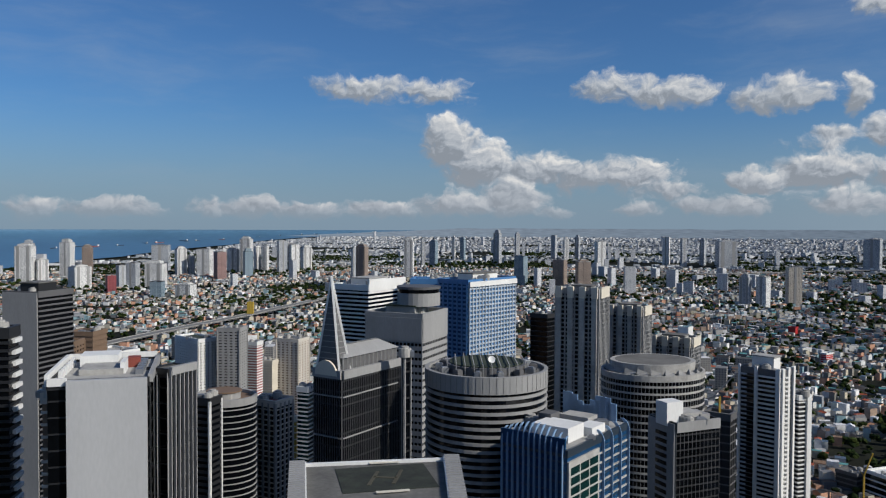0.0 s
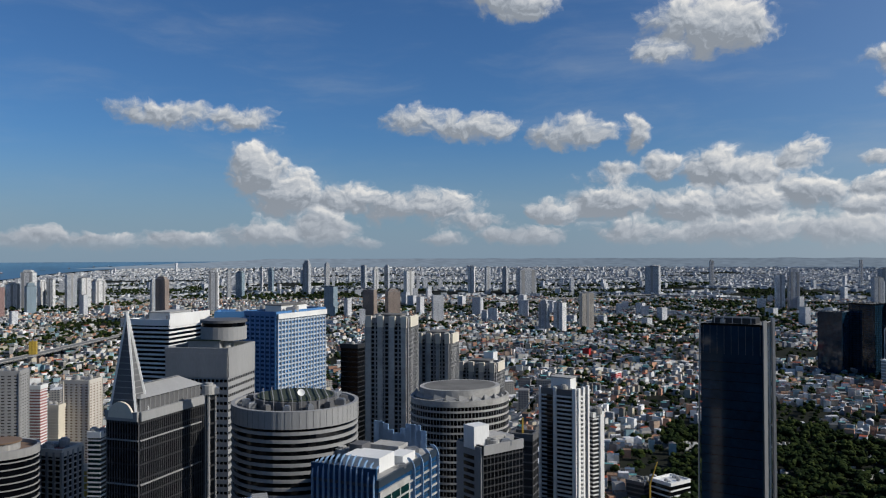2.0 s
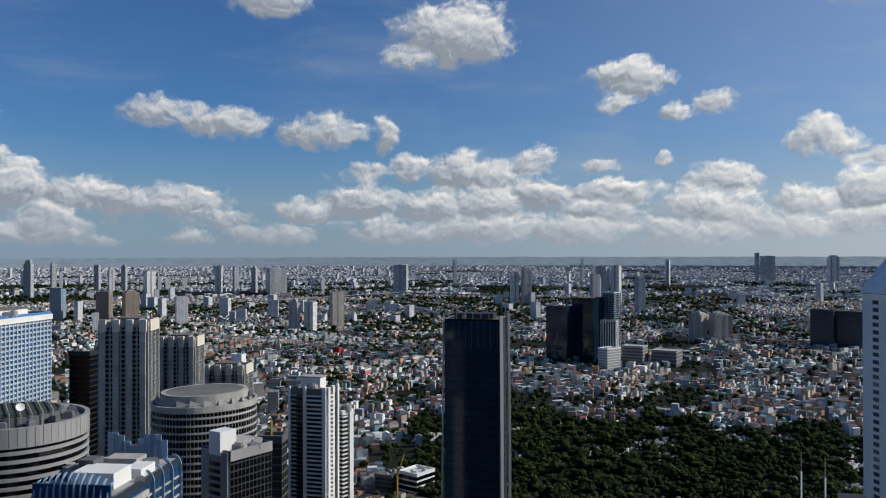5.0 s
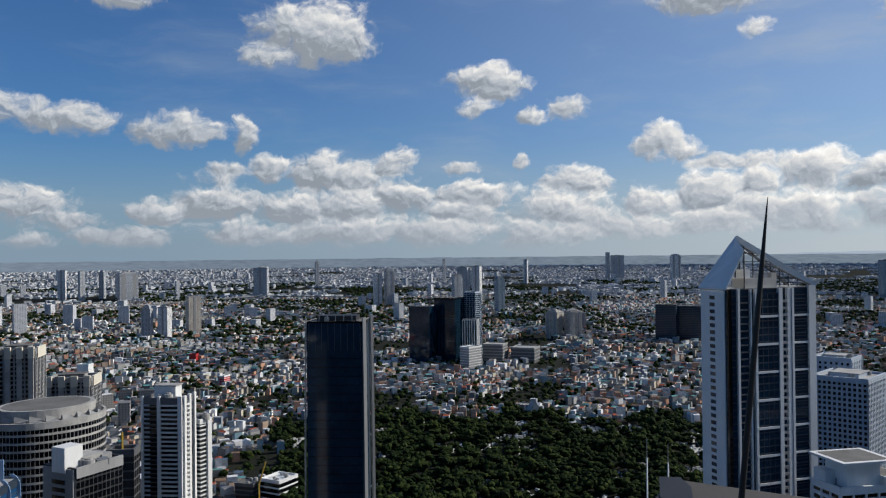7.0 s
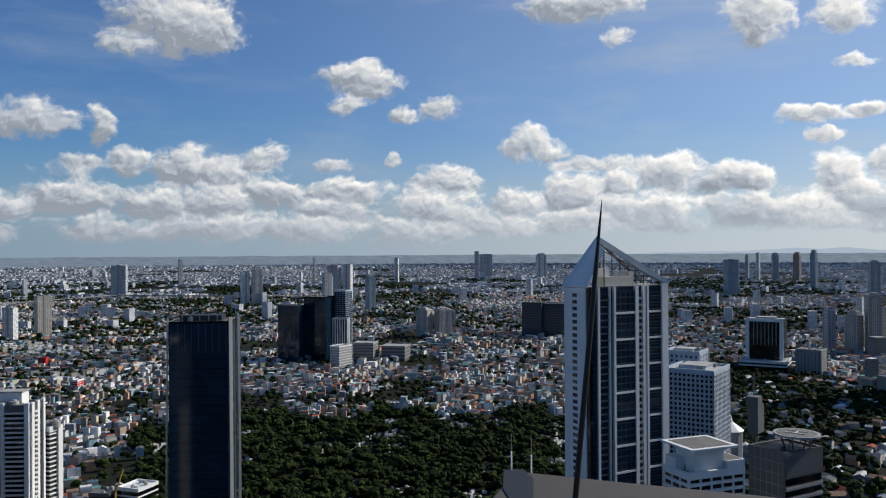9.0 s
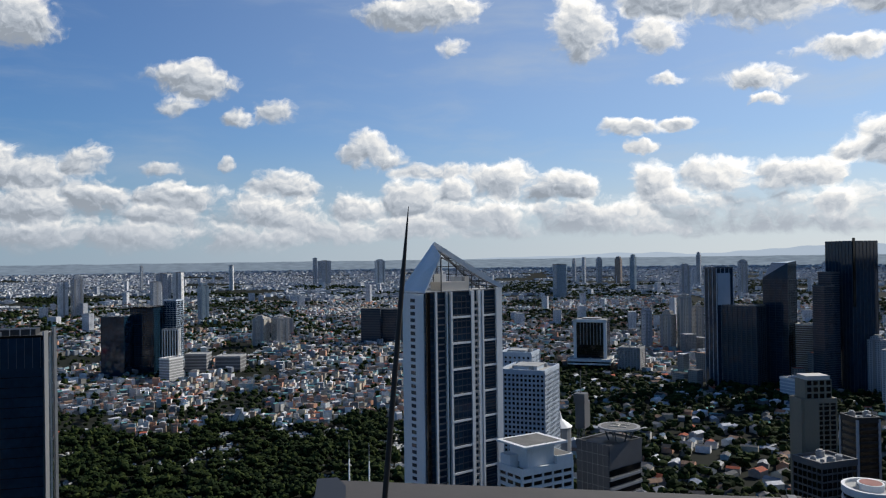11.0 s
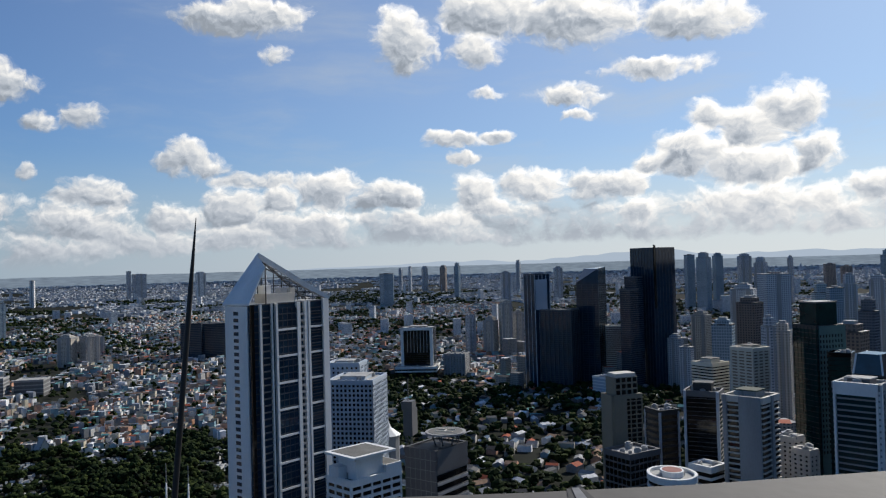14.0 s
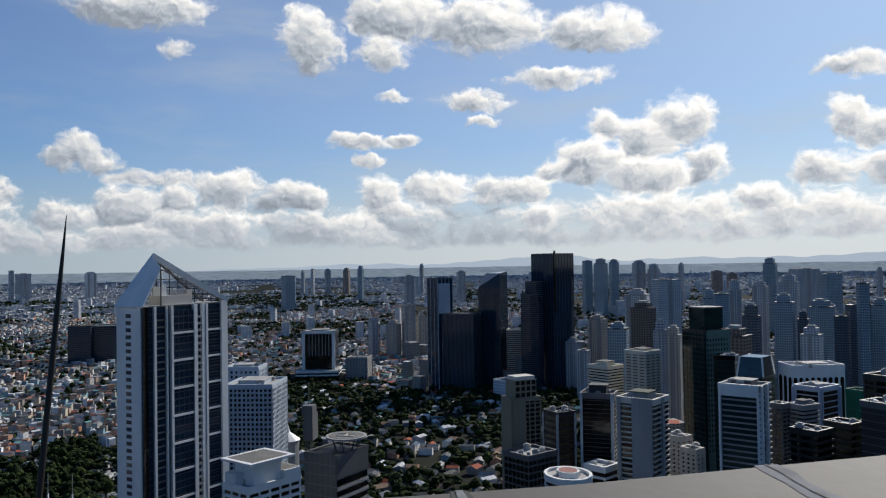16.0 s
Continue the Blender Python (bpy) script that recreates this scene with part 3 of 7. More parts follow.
# ---------------------------------------------------------------- low city
def cluster(name, az, d, w, l, h, rot, gable, mats, label, category="houses"):
    """Many small buildings as one mesh; each is a loose piece with walls, roof and a ridge or flat top."""
    x, y, z, k = ground_at(az, d)
    nb = len(x)
    w, l, h = w * k, l * k, h * k
    loc = np.array([[-1, -1, 0], [1, -1, 0], [1, 1, 0], [-1, 1, 0], [-1, -1, 1], [1, -1, 1], [1, 1, 1], [-1, 1, 1], [-1, 0, 1], [1, 0, 1]], dtype=float)
    v = np.repeat(loc[None], nb, 0)
    v[:, :, 0] *= (l / 2)[:, None]
    v[:, :, 1] *= (w / 2)[:, None]
    v[:, :, 2] *= h[:, None]
    v[:, 8:, 2] += (gable * w * 0.28)[:, None]
    v[:, :4, 2] -= 3.0
    c, s = np.cos(rot)[:, None], np.sin(rot)[:, None]
    vx, vy = v[:, :, 0] * c - v[:, :, 1] * s, v[:, :, 0] * s + v[:, :, 1] * c
    V = np.stack([vx + x[:, None], vy + y[:, None], v[:, :, 2] + z[:, None]], -1).reshape(-1, 3)
    quads = np.array([[0, 1, 5, 4], [2, 3, 7, 6], [4, 5, 9, 8], [8, 9, 6, 7], [1, 2, 6, 5], [3, 0, 4, 7]])
    tris = np.array([[5, 6, 9], [7, 4, 8]])
    off = (np.arange(nb) * 10)[:, None, None]
    Q = (quads[None] + off).reshape(-1, 4)
    T = (tris[None] + off).reshape(-1, 3)
    me = bpy.data.meshes.new(name)
    nl = Q.size + T.size
    me.vertices.add(len(V))
    me.vertices.foreach_set("co", V.astype(np.float32).ravel())
    me.loops.add(nl)
    me.loops.foreach_set("vertex_index", np.concatenate([Q.ravel(), T.ravel()]).astype(np.int32))
    me.polygons.add(len(Q) + len(T))
    st = np.concatenate([np.arange(len(Q)) * 4, Q.size + np.arange(len(T)) * 3])
    me.polygons.foreach_set("loop_start", st.astype(np.int32))
    mi = np.concatenate([np.tile([0, 0, 1, 1, 0, 0], nb), np.zeros(len(T), dtype=int)])
    for m in mats:
        me.materials.append(m)
    me.polygons.foreach_set("material_index", mi.astype(np.int32))
    me.polygons.foreach_set('use_smooth', np.zeros(len(Q) + len(T), dtype=bool))
    me.update(calc_edges=True)
    ob = new(name, me)
    return tagged(ob, label, category, kind="stuff")


rng = np.random.default_rng(5)


def scatter(d0, d1, cell, a0=-36.0, a1=116.0):
    """Jittered places in rings of blocks, with an uneven street grid."""
    n = int(radians(a1 - a0) / 2 * (d1 * d1 - d0 * d0) / (cell * cell))
    d = np.sqrt(rng.uniform(d0 * d0, d1 * d1, n))
    az = rng.uniform(a0, a1, n)
    # snap to a jittered grid, so that roofs do not pile up on one another
    x, y = d * np.sin(np.radians(az)), d * np.cos(np.radians(az))
    gx, gy = np.round(x / cell), np.round(y / cell)
    _, keep = np.unique(np.stack([gx, gy], 1), axis=0, return_index=True)
    x = gx[keep] * cell + rng.uniform(-0.2, 0.2, len(keep)) * cell
    y = gy[keep] * cell + rng.uniform(-0.2, 0.2, len(keep)) * cell
    return np.degrees(np.arctan2(x, y)), np.hypot(x, y)


def patch_noise(az, d, size):
    x, y = d * np.sin(np.radians(az)), d * np.cos(np.radians(az))
    return np.array([noise.noise((a / size, b / size, 0.3)) for a, b in zip(x.tolist(), y.tolist())])


def wooded(az, d):
    """The park with old trees."""
    edge = 1075 + 35 * np.sin(az * 0.7) + 20 * np.sin(az * 2.1)
    return (az > 29.3 + 0.6 * np.sin(d * 0.03)) & (az < 63.5) & (d < edge)


def garden_town(az, d):
    """Low villas under trees."""
    return (az > 63.5) & (az < 112) & (d < 1500)


def turned(az, d):
    return np.radians(np.floor(patch_noise(az, d, 420) * 7) * 23 + 20) + np.where(rng.random(len(az)) < 0.5, 0, pi / 2)


az, d = scatter(330, 1500, 10.5)
pn = patch_noise(az, d, 160)
keep = ~wooded(az, d) & ~garden_town(az, d) & (pn > -0.36) & (rng.random(len(az)) < 0.93)
az, d = az[keep], d[keep]
single = (az > 14) & (az < 27) & (d > 640) & (d < 1500)
single &= np.cumsum(single) <= 150
HOUSES = list(zip(az[single].tolist(), d[single].tolist()))
az, d = az[~single], d[~single]
nb = len(az)
cluster("low_houses", az, d, rng.uniform(4.5, 9, nb), rng.uniform(6, 12.5, nb), rng.choice([3, 3.5, 4, 5.5, 6, 7, 9, 12], nb) + rng.uniform(0, 1.5, nb), turned(az, d), (rng.random(nb) < 0.55) * rng.uniform(0.3, 1, nb), (M_WALLS, M_ROOFS), "crowded low houses with mixed tin and concrete roofs")
az, d = scatter(1500, 4200, 15.5)
pn = patch_noise(az, d, 260)
keep = (pn > -0.38) & (d < shore(az) - 60)
az, d = az[keep], d[keep]
nb = len(az)
cluster("distant_houses", az, d, rng.uniform(5.5, 11.5, nb), rng.uniform(7.5, 17, nb), rng.choice([3.5, 4, 5, 6, 7, 9, 12], nb) + rng.uniform(0, 2, nb), turned(az, d), (rng.random(nb) < 0.4) * rng.uniform(0.3, 1, nb), (M_WALLS, M_ROOFS), "dense sprawl of low houses and small flats")
az, d = scatter(4200, 11000, 46)
keep = (patch_noise(az, d, 700) > -0.25) & (d < shore(az) - 100)
az, d = az[keep], d[keep]
nb = len(az)
cluster("far_sprawl", az, d, rng.uniform(10, 24, nb), rng.uniform(14, 46, nb), rng.choice([4, 5, 6, 7, 9, 13], nb) + rng.uniform(0, 3, nb), turned(az, d), (rng.random(nb) < 0.3) * 0.5, (M_FARW, M_FARR), "far sprawl of city blocks in colours tinted for haze")
az, d = scatter(11000, 17000, 105)
keep = d < shore(az) - 300
az, d = az[keep], d[keep]
nb = len(az)
cluster("horizon_blocks", az, d, rng.uniform(20, 50, nb), rng.uniform(25, 80, nb), rng.choice([5, 7, 9, 16], nb) + rng.uniform(0, 5, nb), turned(az, d), np.zeros(nb), (M_FARW, M_FARR), "pale city blocks along the horizon, colours tinted for haze")


# ---------------------------------------------------------------- near towers
def rect_plan(az, dist, wide, deep, turn=0.0):
    """A rectangle round a centre; turn 0: square to the eye."""
    x, y = spot_at(az, dist)
    a = radians(az + turn)
    r, f = Vector((cos(a), -sin(a))), Vector((sin(a), cos(a)))
    pts = [-r * wide / 2 - f * deep / 2, r * wide / 2 - f * deep / 2, r * wide / 2 + f * deep / 2, -r * wide / 2 + f * deep / 2]
    return (x, y), [(p.x, p.y) for p in pts]


def on_edge(e, plan, edge, s0, s1, z0, z1, out, mat, name, sink=0.2):
    """A flat piece on one wall of a plan, from s0 to s1 along it, standing out by out."""
    poly = plan[1]
    p, q = Vector(poly[edge]), Vector(poly[(edge + 1) % len(poly)])
    d = (q - p).normalized()
    n = Vector((d.y, -d.x))
    a, b = p + (q - p) * s0, p + (q - p) * s1
    pts = [a - n * sink, a + n * out, b + n * out, b - n * sink]
    return link_mesh(name, *prism(ccw([(t.x, t.y) for t in pts]), z0, z1), mat, parent=e)


def on_roof(e, plan, s, t, wide, deep, z0, z1, mat, name):
    """A block on the roof, at fractions s and t of the plan's two walls."""
    c, r, l = Vector(plan[1][0]), Vector(plan[1][1]), Vector(plan[1][3])
    u, v = (r - c).normalized(), (l - c).normalized()
    m = c + (r - c) * s + (l - c) * t
    pts = [m - u * wide / 2 - v * deep / 2, m + u * wide / 2 - v * deep / 2, m + u * wide / 2 + v * deep / 2, m - u * wide / 2 + v * deep / 2]
    return link_mesh(name, *prism(ccw([(p.x, p.y) for p in pts]), z0, z1), mat, parent=e)



def bar(a, b, w, mat, name, par):
    a, b = Vector(a), Vector(b)
    d = (b - a).normalized()
    s = d.cross(Vector((0, 0, 1)) if abs(d.z) < 0.95 else Vector((1, 0, 0))).normalized() * w / 2
    t = d.cross(s).normalized() * w / 2
    vs = [tuple(p + x * s + y * t) for p in (a, b) for x, y in ((-1, -1), (1, -1), (1, 1), (-1, 1))]
    fs = [(0, 1, 5, 4), (1, 2, 6, 5), (2, 3, 7, 6), (3, 0, 4, 7), (4, 5, 6, 7), (3, 2, 1, 0)]
    return link_mesh(name, vs, fs, mat, parent=par)


# dark tower with flared fins
P = corner_plan(31.49, 35.38, 35.92, 360, 80)
T = up(-4.72, 360)
g = tower("glass_tower", "dark reflective glass office tower with pale flared edge fins", P, T, 4.0, M_GLASS_BLUE, M_GLASS, 0.25, 0.04, parapet=0.5)
crown = on_edge(g, P, 3, 0.04, 0.97, T - 12.5, T - 0.4, 0.35, M_GLASS_BLUE, "glass_crown")
for k in range(9):
    on_edge(crown, P, 3, 0.04 + k * 0.116, 0.046 + k * 0.116, T - 12.5, T - 0.4, 0.42, M_MID, "mullion")
c, r, f, l = [Vector(p) for p in P[1]]
u, v = (r - c).normalized(), (l - c).normalized()
for p, o, w in ((c, u * 0.2 - v * 0.6, 1.0), (c, u * 3.2 - v * 0.8, 0.9), (r, u * 1.2 - v * 0.6, 1.3), (l, v * 0.2 - u * 0.4, 0.6)):
    prev = None
    for k in range(9):
        q = k / 8
        flare = (1 - (1 - q) ** 2) * 3.6
        away = (p + o).normalized()
        side = v if p is l else u
        at = p + o + side * flare * (0.25 if p is l else 1.0 if p is r else 0.45)
        z = T + 2.0 - q * 120
        here = (at.x, at.y, z)
        if prev:
            bar(prev, here, w, M_STEEL if p is not c else M_GREY, "edge_fin", g)
        prev = here
on_roof(g, P, 0.5, 0.5, 10, 18, T, T + 2.6, M_DARK, "roof_house")
for k in range(5):
    on_roof(g, P, 0.15, 0.2 + k * 0.15, 0.3, 0.3, T, T + 3.0, M_STEEL, "roof_post")

# gabled tower
D = 330
P = corner_plan(59.16, 60.78, 66.11, D, 40)
T = up(-2.53, D)
g = tower("gabled_tower", "white and blue glass apartment tower under a gabled steel frame", P, T, 2.76, M_GLASS_BLUE, M_DARK, 0.4, 0.05, roof=M_ROOFW, parapet=0.0, clutter=False)
wall = on_edge(g, P, 3, 0.0, 0.92, 0, T - 0.5, 0.5, M_WHITE, "white_end_wall")
win = None
for k in range(60):
    z = T - 4.2 - k * 2.76
    if z > 2:
        if win is None:
            win = on_edge(wall, P, 3, 0.36, 0.56, 0, 1.5, 0.56, M_GLASS_BLUE, "window", -0.3)
            win.location.z = z
        else:
            share(win, (0, 0, z))
for s0, s1, out, m in ((0.0, 0.035, 0.7, M_GLASS), (0.10, 0.125, 0.9, M_WHITE), (0.24, 0.255, 1.0, M_WHITE), (0.29, 0.315, 1.2, M_WHITE), (0.56, 0.60, 1.4, M_WHITE), (0.66, 0.70, 1.2, M_WHITE), (0.71, 0.735, 1.3, M_WHITE), (0.92, 1.0, 1.0, M_WHITE)):
    on_edge(g, P, 0, s0, s1, 0, T + (0 if s1 < 0.9 else 0.8), out, m, "upright")
bay = on_edge(g, P, 0, 0.315, 0.56, 0, T - 2.0, 0.9, M_GLASS_BLUE, "glass_bay")
line = on_edge(bay, P, 0, 0.315, 0.56, 0, 0.45, 0.97, M_NAVY, "floor_line", -0.4)
line2 = on_edge(g, P, 0, 0.735, 0.92, 0, 0.45, 0.3, M_NAVY, "floor_line", -0.05)
for k in range(1, 56):
    share(line, (0, 0, T - 2 - k * 2.76))
    share(line2, (0, 0, T - 2 - k * 2.76))
for q in (0.375, 0.435, 0.495):
    on_edge(bay, P, 0, q, q + 0.006, 0, T - 2.2, 0.97, M_NAVY, "mullion", -0.4)
beam = wide_beam = None
for k in range(17):
    z = T - 11.5 - k * 11.04
    if z < 3:
        break
    if beam is None:
        beam = on_edge(g, P, 0, 0.30, 0.60, 0, 0.9, 1.3, M_WHITE, "beam")
        wide_beam = on_edge(g, P, 0, 0.735, 0.93, 0, 0.8, 0.8, M_WHITE, "beam")
        beam.location.z, wide_beam.location.z = z, z
    else:
        share(beam, (0, 0, z))
        share(wide_beam, (0, 0, z))
slab = on_edge(g, P, 0, 0.60, 0.655, 0, 0.9, 1.3, M_GREY, "balcony")
slab2 = on_edge(g, P, 0, 0.125, 0.235, 0, 0.5, 0.7, M_MID, "balcony")
for k in range(1, int(T / 2.76) - 1):
    share(slab, (0, 0, k * 2.76 + 1))
    share(slab2, (0, 0, k * 2.76 + 1))
# roof: one solid slope and an open slope of bars, meeting at a ridge that climbs to the back
c, r, f, l = [Vector(p) for p in P[1]]
u, v = (r - c).normalized(), (l - c).normalized()
wide, deep = (r - c).length, (l - c).length
home = Vector(P[0])


def along(start, az):
    """The place on the line from start towards u that is seen at that azimuth."""
    s, d = start + home, Vector((sin(radians(az)), cos(radians(az))))
    return start - u * ((s.x * d.y - s.y * d.x) / (u.x * d.y - u.y * d.x))


def sheet(pts, thick, mat, name):
    vs = [tuple(p) for p in pts] + [(p[0], p[1], p[2] - thick) for p in pts]
    n = len(pts)
    fs = [tuple(range(n)), tuple(range(2 * n - 1, n - 1, -1))] + [(i, i + n, (i + 1) % n + n, (i + 1) % n) for i in range(n)]
    return link_mesh(name, vs, fs, mat, parent=g)


ra, rb = along(c - v * 0.8, 61.89), along(l, 61.34)
za, zb = up(0.10, (ra + home).length), up(1.02, (rb + home).length)
lc, ll = c - u * 1.0 - v * 0.8, l - u * 1.0 + v * 0.8
sheet([(lc.x, lc.y, T + 0.6), (ra.x, ra.y, za), (rb.x, rb.y, zb), (ll.x, ll.y, T + 0.6)], 0.8, M_WHITE, "roof_slope")
end_r = r + u * 0.8
bar((rb.x, rb.y, zb - 0.5), (end_r.x, end_r.y, T + 0.4), 2.3, M_WHITE, "roof_rafter", g)
back_r = f + u * 0.8
bar((rb.x, rb.y, zb - 1.0), (back_r.x, back_r.y, T + 0.4), 0.9, M_MID, "roof_rafter", g)
bar((ra.x, ra.y, za - 0.5), (end_r.x, end_r.y, T - 0.2), 0.5, M_MID, "roof_rafter", g)
for k in range(1, 9):
    q = k / 9
    a = rb + (end_r - rb) * q
    z = zb + (T - zb) * q - 0.8
    bar((a.x, a.y, T), (a.x, a.y, z), 0.32, M_DARK, "roof_strut", g)
    b2 = rb + (back_r - rb) * q
    bar((a.x, a.y, z), (b2.x, b2.y, z), 0.28, M_DARK, "roof_bar", g)
for k in range(1, 6):
    q = k / 6
    z = T + (zb - T) * q
    a, b2 = rb, rb + (end_r - rb) * (1 - q)
    bar((a.x, a.y, z), (b2.x, b2.y, z), 0.32, M_DARK, "roof_bar", g)
for q in (0.0, 0.5, 1.0):
    a = ra + (rb - ra) * q
    bar((a.x, a.y, T), (a.x, a.y, za + (zb - za) * q - 0.8), 0.4, M_DARK, "roof_strut", g)
on_roof(g, P, 0.42, 0.4, wide * 0.34, deep * 0.5, T, T + 4.0, M_BEIGE, "roof_house")
on_roof(g, P, 0.30, 0.4, 3.5, 4, T + 4.0, T + 7.5, M_WHITE, "water_tank")
on_roof(g, P, 0.48, 0.3, 4, 3, T + 4.0, T + 6.2, M_STEEL, "air_unit")
on_roof(g, P, 0.62, 0.4, 2.5, 4, T, T + 6.0, M_BEIGE, "roof_house")

# round office tower with a heavy parapet
P = ring_plan(3.16, 245, 18.3, 18.3, n=48)
T = up(-11.59, 228)
g = tower("round_tower", "round grey office tower with dark ribbon windows", P, T, 2.2, M_GLASS, M_GREY, 0.9, 0.45, parapet=3.6, clutter=False, seed=4)
link_mesh("roof_house", *prism([(x * 0.68, y * 0.68) for x, y in P[1]], T, T + 5.0), M_MID, parent=g)
link_mesh("green_roof", *prism([(x * 0.62, y * 0.62) for x, y in P[1]], T + 5.0, T + 5.3), M_GREEN, parent=g)
link_mesh("service_deck", *prism([(x * 0.93, y * 0.93) for x, y in P[1]], T + 0.25, T + 2.6), M_ROOF, parent=g)
for k in range(14):
    a = k * 0.449
    o = link_mesh("air_unit", *joined(box(-1.2, -0.9, 0, 1.2, 0.9, 1.7), box(-0.9, -0.6, 1.7, 0.9, 0.6, 2.0)), M_STEEL if k % 3 else M_MID, parent=g)
    o.location, o.rotation_euler = (14.4 * cos(a), 14.4 * sin(a), T + 2.6), (0, 0, a)
joint = None
for k in range(60):
    a = k * 2 * pi / 60
    at = (18.88 * cos(a), 18.88 * sin(a), T - 1.2)
    if joint is None:
        joint = link_mesh("panel_joint", *box(-0.03, -0.03, 0, 0.03, 0.03, 4.7), M_MID, parent=g)
        joint.location, joint.rotation_euler = at, (0, 0, a)
    else:
        share(joint, at, a)
for k in range(10):
    x = -12 + k * 2.6
    w = sqrt(max(1, 13.0 ** 2 - x * x))
    bar((x, -w, T + 5.9), (x, w, T + 5.9), 0.25, M_GREY, "roof_pipe", g)
    bar((x, -w, T + 2.6), (x, -w, T + 5.9), 0.25, M_GREY, "pipe_post", g)
dish_v = [(0, 0, 0)] + [(1.1 * q * cos(i * pi / 8), 1.1 * q * sin(i * pi / 8), 0.3 * q * q) for q in (0.5, 1.0) for i in range(16)]
dish_f = [(0, 1 + i, 1 + (i + 1) % 16) for i in range(16)] + [(1 + i, 17 + i, 17 + (i + 1) % 16, 1 + (i + 1) % 16) for i in range(16)]
dish = link_mesh("satellite_dish", dish_v, dish_f, M_WHITE, parent=g)
dish.location, dish.rotation_euler = (1, -10, T + 7.3), (radians(60), 0, radians(10))
link_mesh("dish_post", *box(0.8, -9.9, T + 5.2, 1.2, -9.5, T + 7.1), M_STEEL, parent=g)

# second round tower with a set-back crown
P = ring_plan(14.81, 362, 22.4, 19, 10, n=44)
T = up(-10.50, 343)
g = tower("curved_tower", "curved pale office tower with a saw-tooth crown", P, T, 3.05, M_GLASS, M_ROOFW, 0.85, 0.3, M_GREY, 1.7, 0.16, 0.22, parapet=1.2, clutter=False)
link_mesh("crown_ring", *prism([(x * 0.83, y * 0.83) for x, y in P[1]], T, T + 5.2), M_ROOFW, parent=g)
link_mesh("crown_roof", *prism([(x * 0.74, y * 0.74) for x, y in P[1]], T + 4.6, T + 5.3), M_ROOF, parent=g)
for k in range(22):
    a = k * 2 * pi / 22
    o = link_mesh("crown_tooth", [(-2.2, 0, 0), (2.2, 0, 0), (2.2, 2.2, 0), (-2.2, 2.2, 0), (-2.2, 0.4, 2.4), (2.2, 2.0, 0.8)], [(0, 1, 5, 4), (1, 2, 5), (3, 0, 4), (2, 3, 4, 5), (3, 2, 1, 0)], M_GREY, parent=g)
    o.location, o.rotation_euler = (20.6 * cos(a), 18.2 * sin(a), T + 1.2), (0, 0, a + pi / 2)

# blue apartment tower with three faces
P = corner_plan(-0.30, 1.82, 5.19, 392, 52)
T = up(-4.03, 392)
g = tower("blue_tower", "blue apartment tower with white balcony grids", P, T, 2.15, M_GLASS_SKY, M_BLUE, 0.95, 0.3, None, parapet=1.0, pent=3.2, pent_mat=M_WHITE)
row = on_edge(g, P, 0, 0, 1, 0, 0.8, 0.9, M_LBLUE, "balcony")
col = None
for k in range(1, 61):
    share(row, (0, 0, T - k * 2.15 + 0.3))
for k in range(16):
    on_edge(g, P, 0, k / 15.4, k / 15.4 + 0.012, 0, T, 1.1, M_LBLUE, "upright")
for k in range(7):
    on_edge(g, P, 3, k / 6.3, k / 6.3 + 0.035, 0, T, 0.6, M_BLUE, "upright")
on_edge(g, P, 0, 0, 1, T - 2.6, T - 0.1, 1.4, M_WHITE, "white_frieze")
P2 = corner_plan(-2.29, -0.38, -0.18, 412, 85)
g = tower("blue_wing", "blue apartment wing with a white roof edge", P2, up(-4.04, 412), 2.15, M_GLASS_SKY, M_BLUE, 0.9, 0.4, M_BLUE, 3.5, 0.5, 0.5, roof=M_WHITE)

# tall apartment slabs with pale crowns
for name, xs, dist, lean, y in (("tall", (8.10, 11.08, 11.78), 430, 74, -4.65), ("middle", (11.79, 14.12, 14.69), 470, 74, -5.85), ("low", (14.70, 17.38, 17.97), 500, 74, -7.89)):
    P = corner_plan(*xs, dist, lean)
    T = up(y, dist)
    g = tower("apartment_tower", "grey-beige apartment tower with window strips and yellow crown", P, T, 2.4, M_GLASS, M_GREY, 0.8, 0.15, M_GREY, 2.6, 0.8, 0.5, roof=M_ROOF, pent=2.5, group="grey apartment towers", seed=len(name))
    for s in (0.0, 0.28, 0.56, 0.84):
        on_edge(g, P, 3, s + 0.01, s + 0.13, 0, T + 1.8, 1.3, M_ROOFW, "stair_shaft")
        on_edge(g, P, 3, s + 0.01, s + 0.15, T - 3.5, T + 2.6, 1.7, M_CREAM, "crown_block")
    on_edge(g, P, 0, 0.1, 0.9, T - 3.5, T + 2.2, 1.0, M_CREAM, "crown_block")

# tower with the spire
D = 222
P = corner_plan(-9.15, -7.19, -2.88, D, 50)
T = up(-10.74, D)
g = tower("spire_tower", "dark curtain-wall office tower with pale fins and spire", P, T, 3.9, M_GLASS, M_DARK, 0.5, 0.05, M_MID, 0.85, 0.1, 0.3, roof=M_ROOF, parapet=1.2, clutter=False)
for z in (T - 5.8, T - 17.3, T - 28.8, T - 40.3):
    on_edge(g, P, 3, 0, 1, z, z + 0.3, 0.55, M_GREY, "belt")
    on_edge(g, P, 0, 0, 0.9, z, z + 0.3, 0.55, M_GREY, "belt")
on_edge(g, P, 3, 0, 1, T - 0.6, T + 1.8, 0.8, M_GREY, "roof_edge")
on_edge(g, P, 0, 0, 1, T - 0.6, T + 1.8, 0.8, M_GREY, "roof_edge")
c, r, f, l = [Vector(p) for p in P[1]]
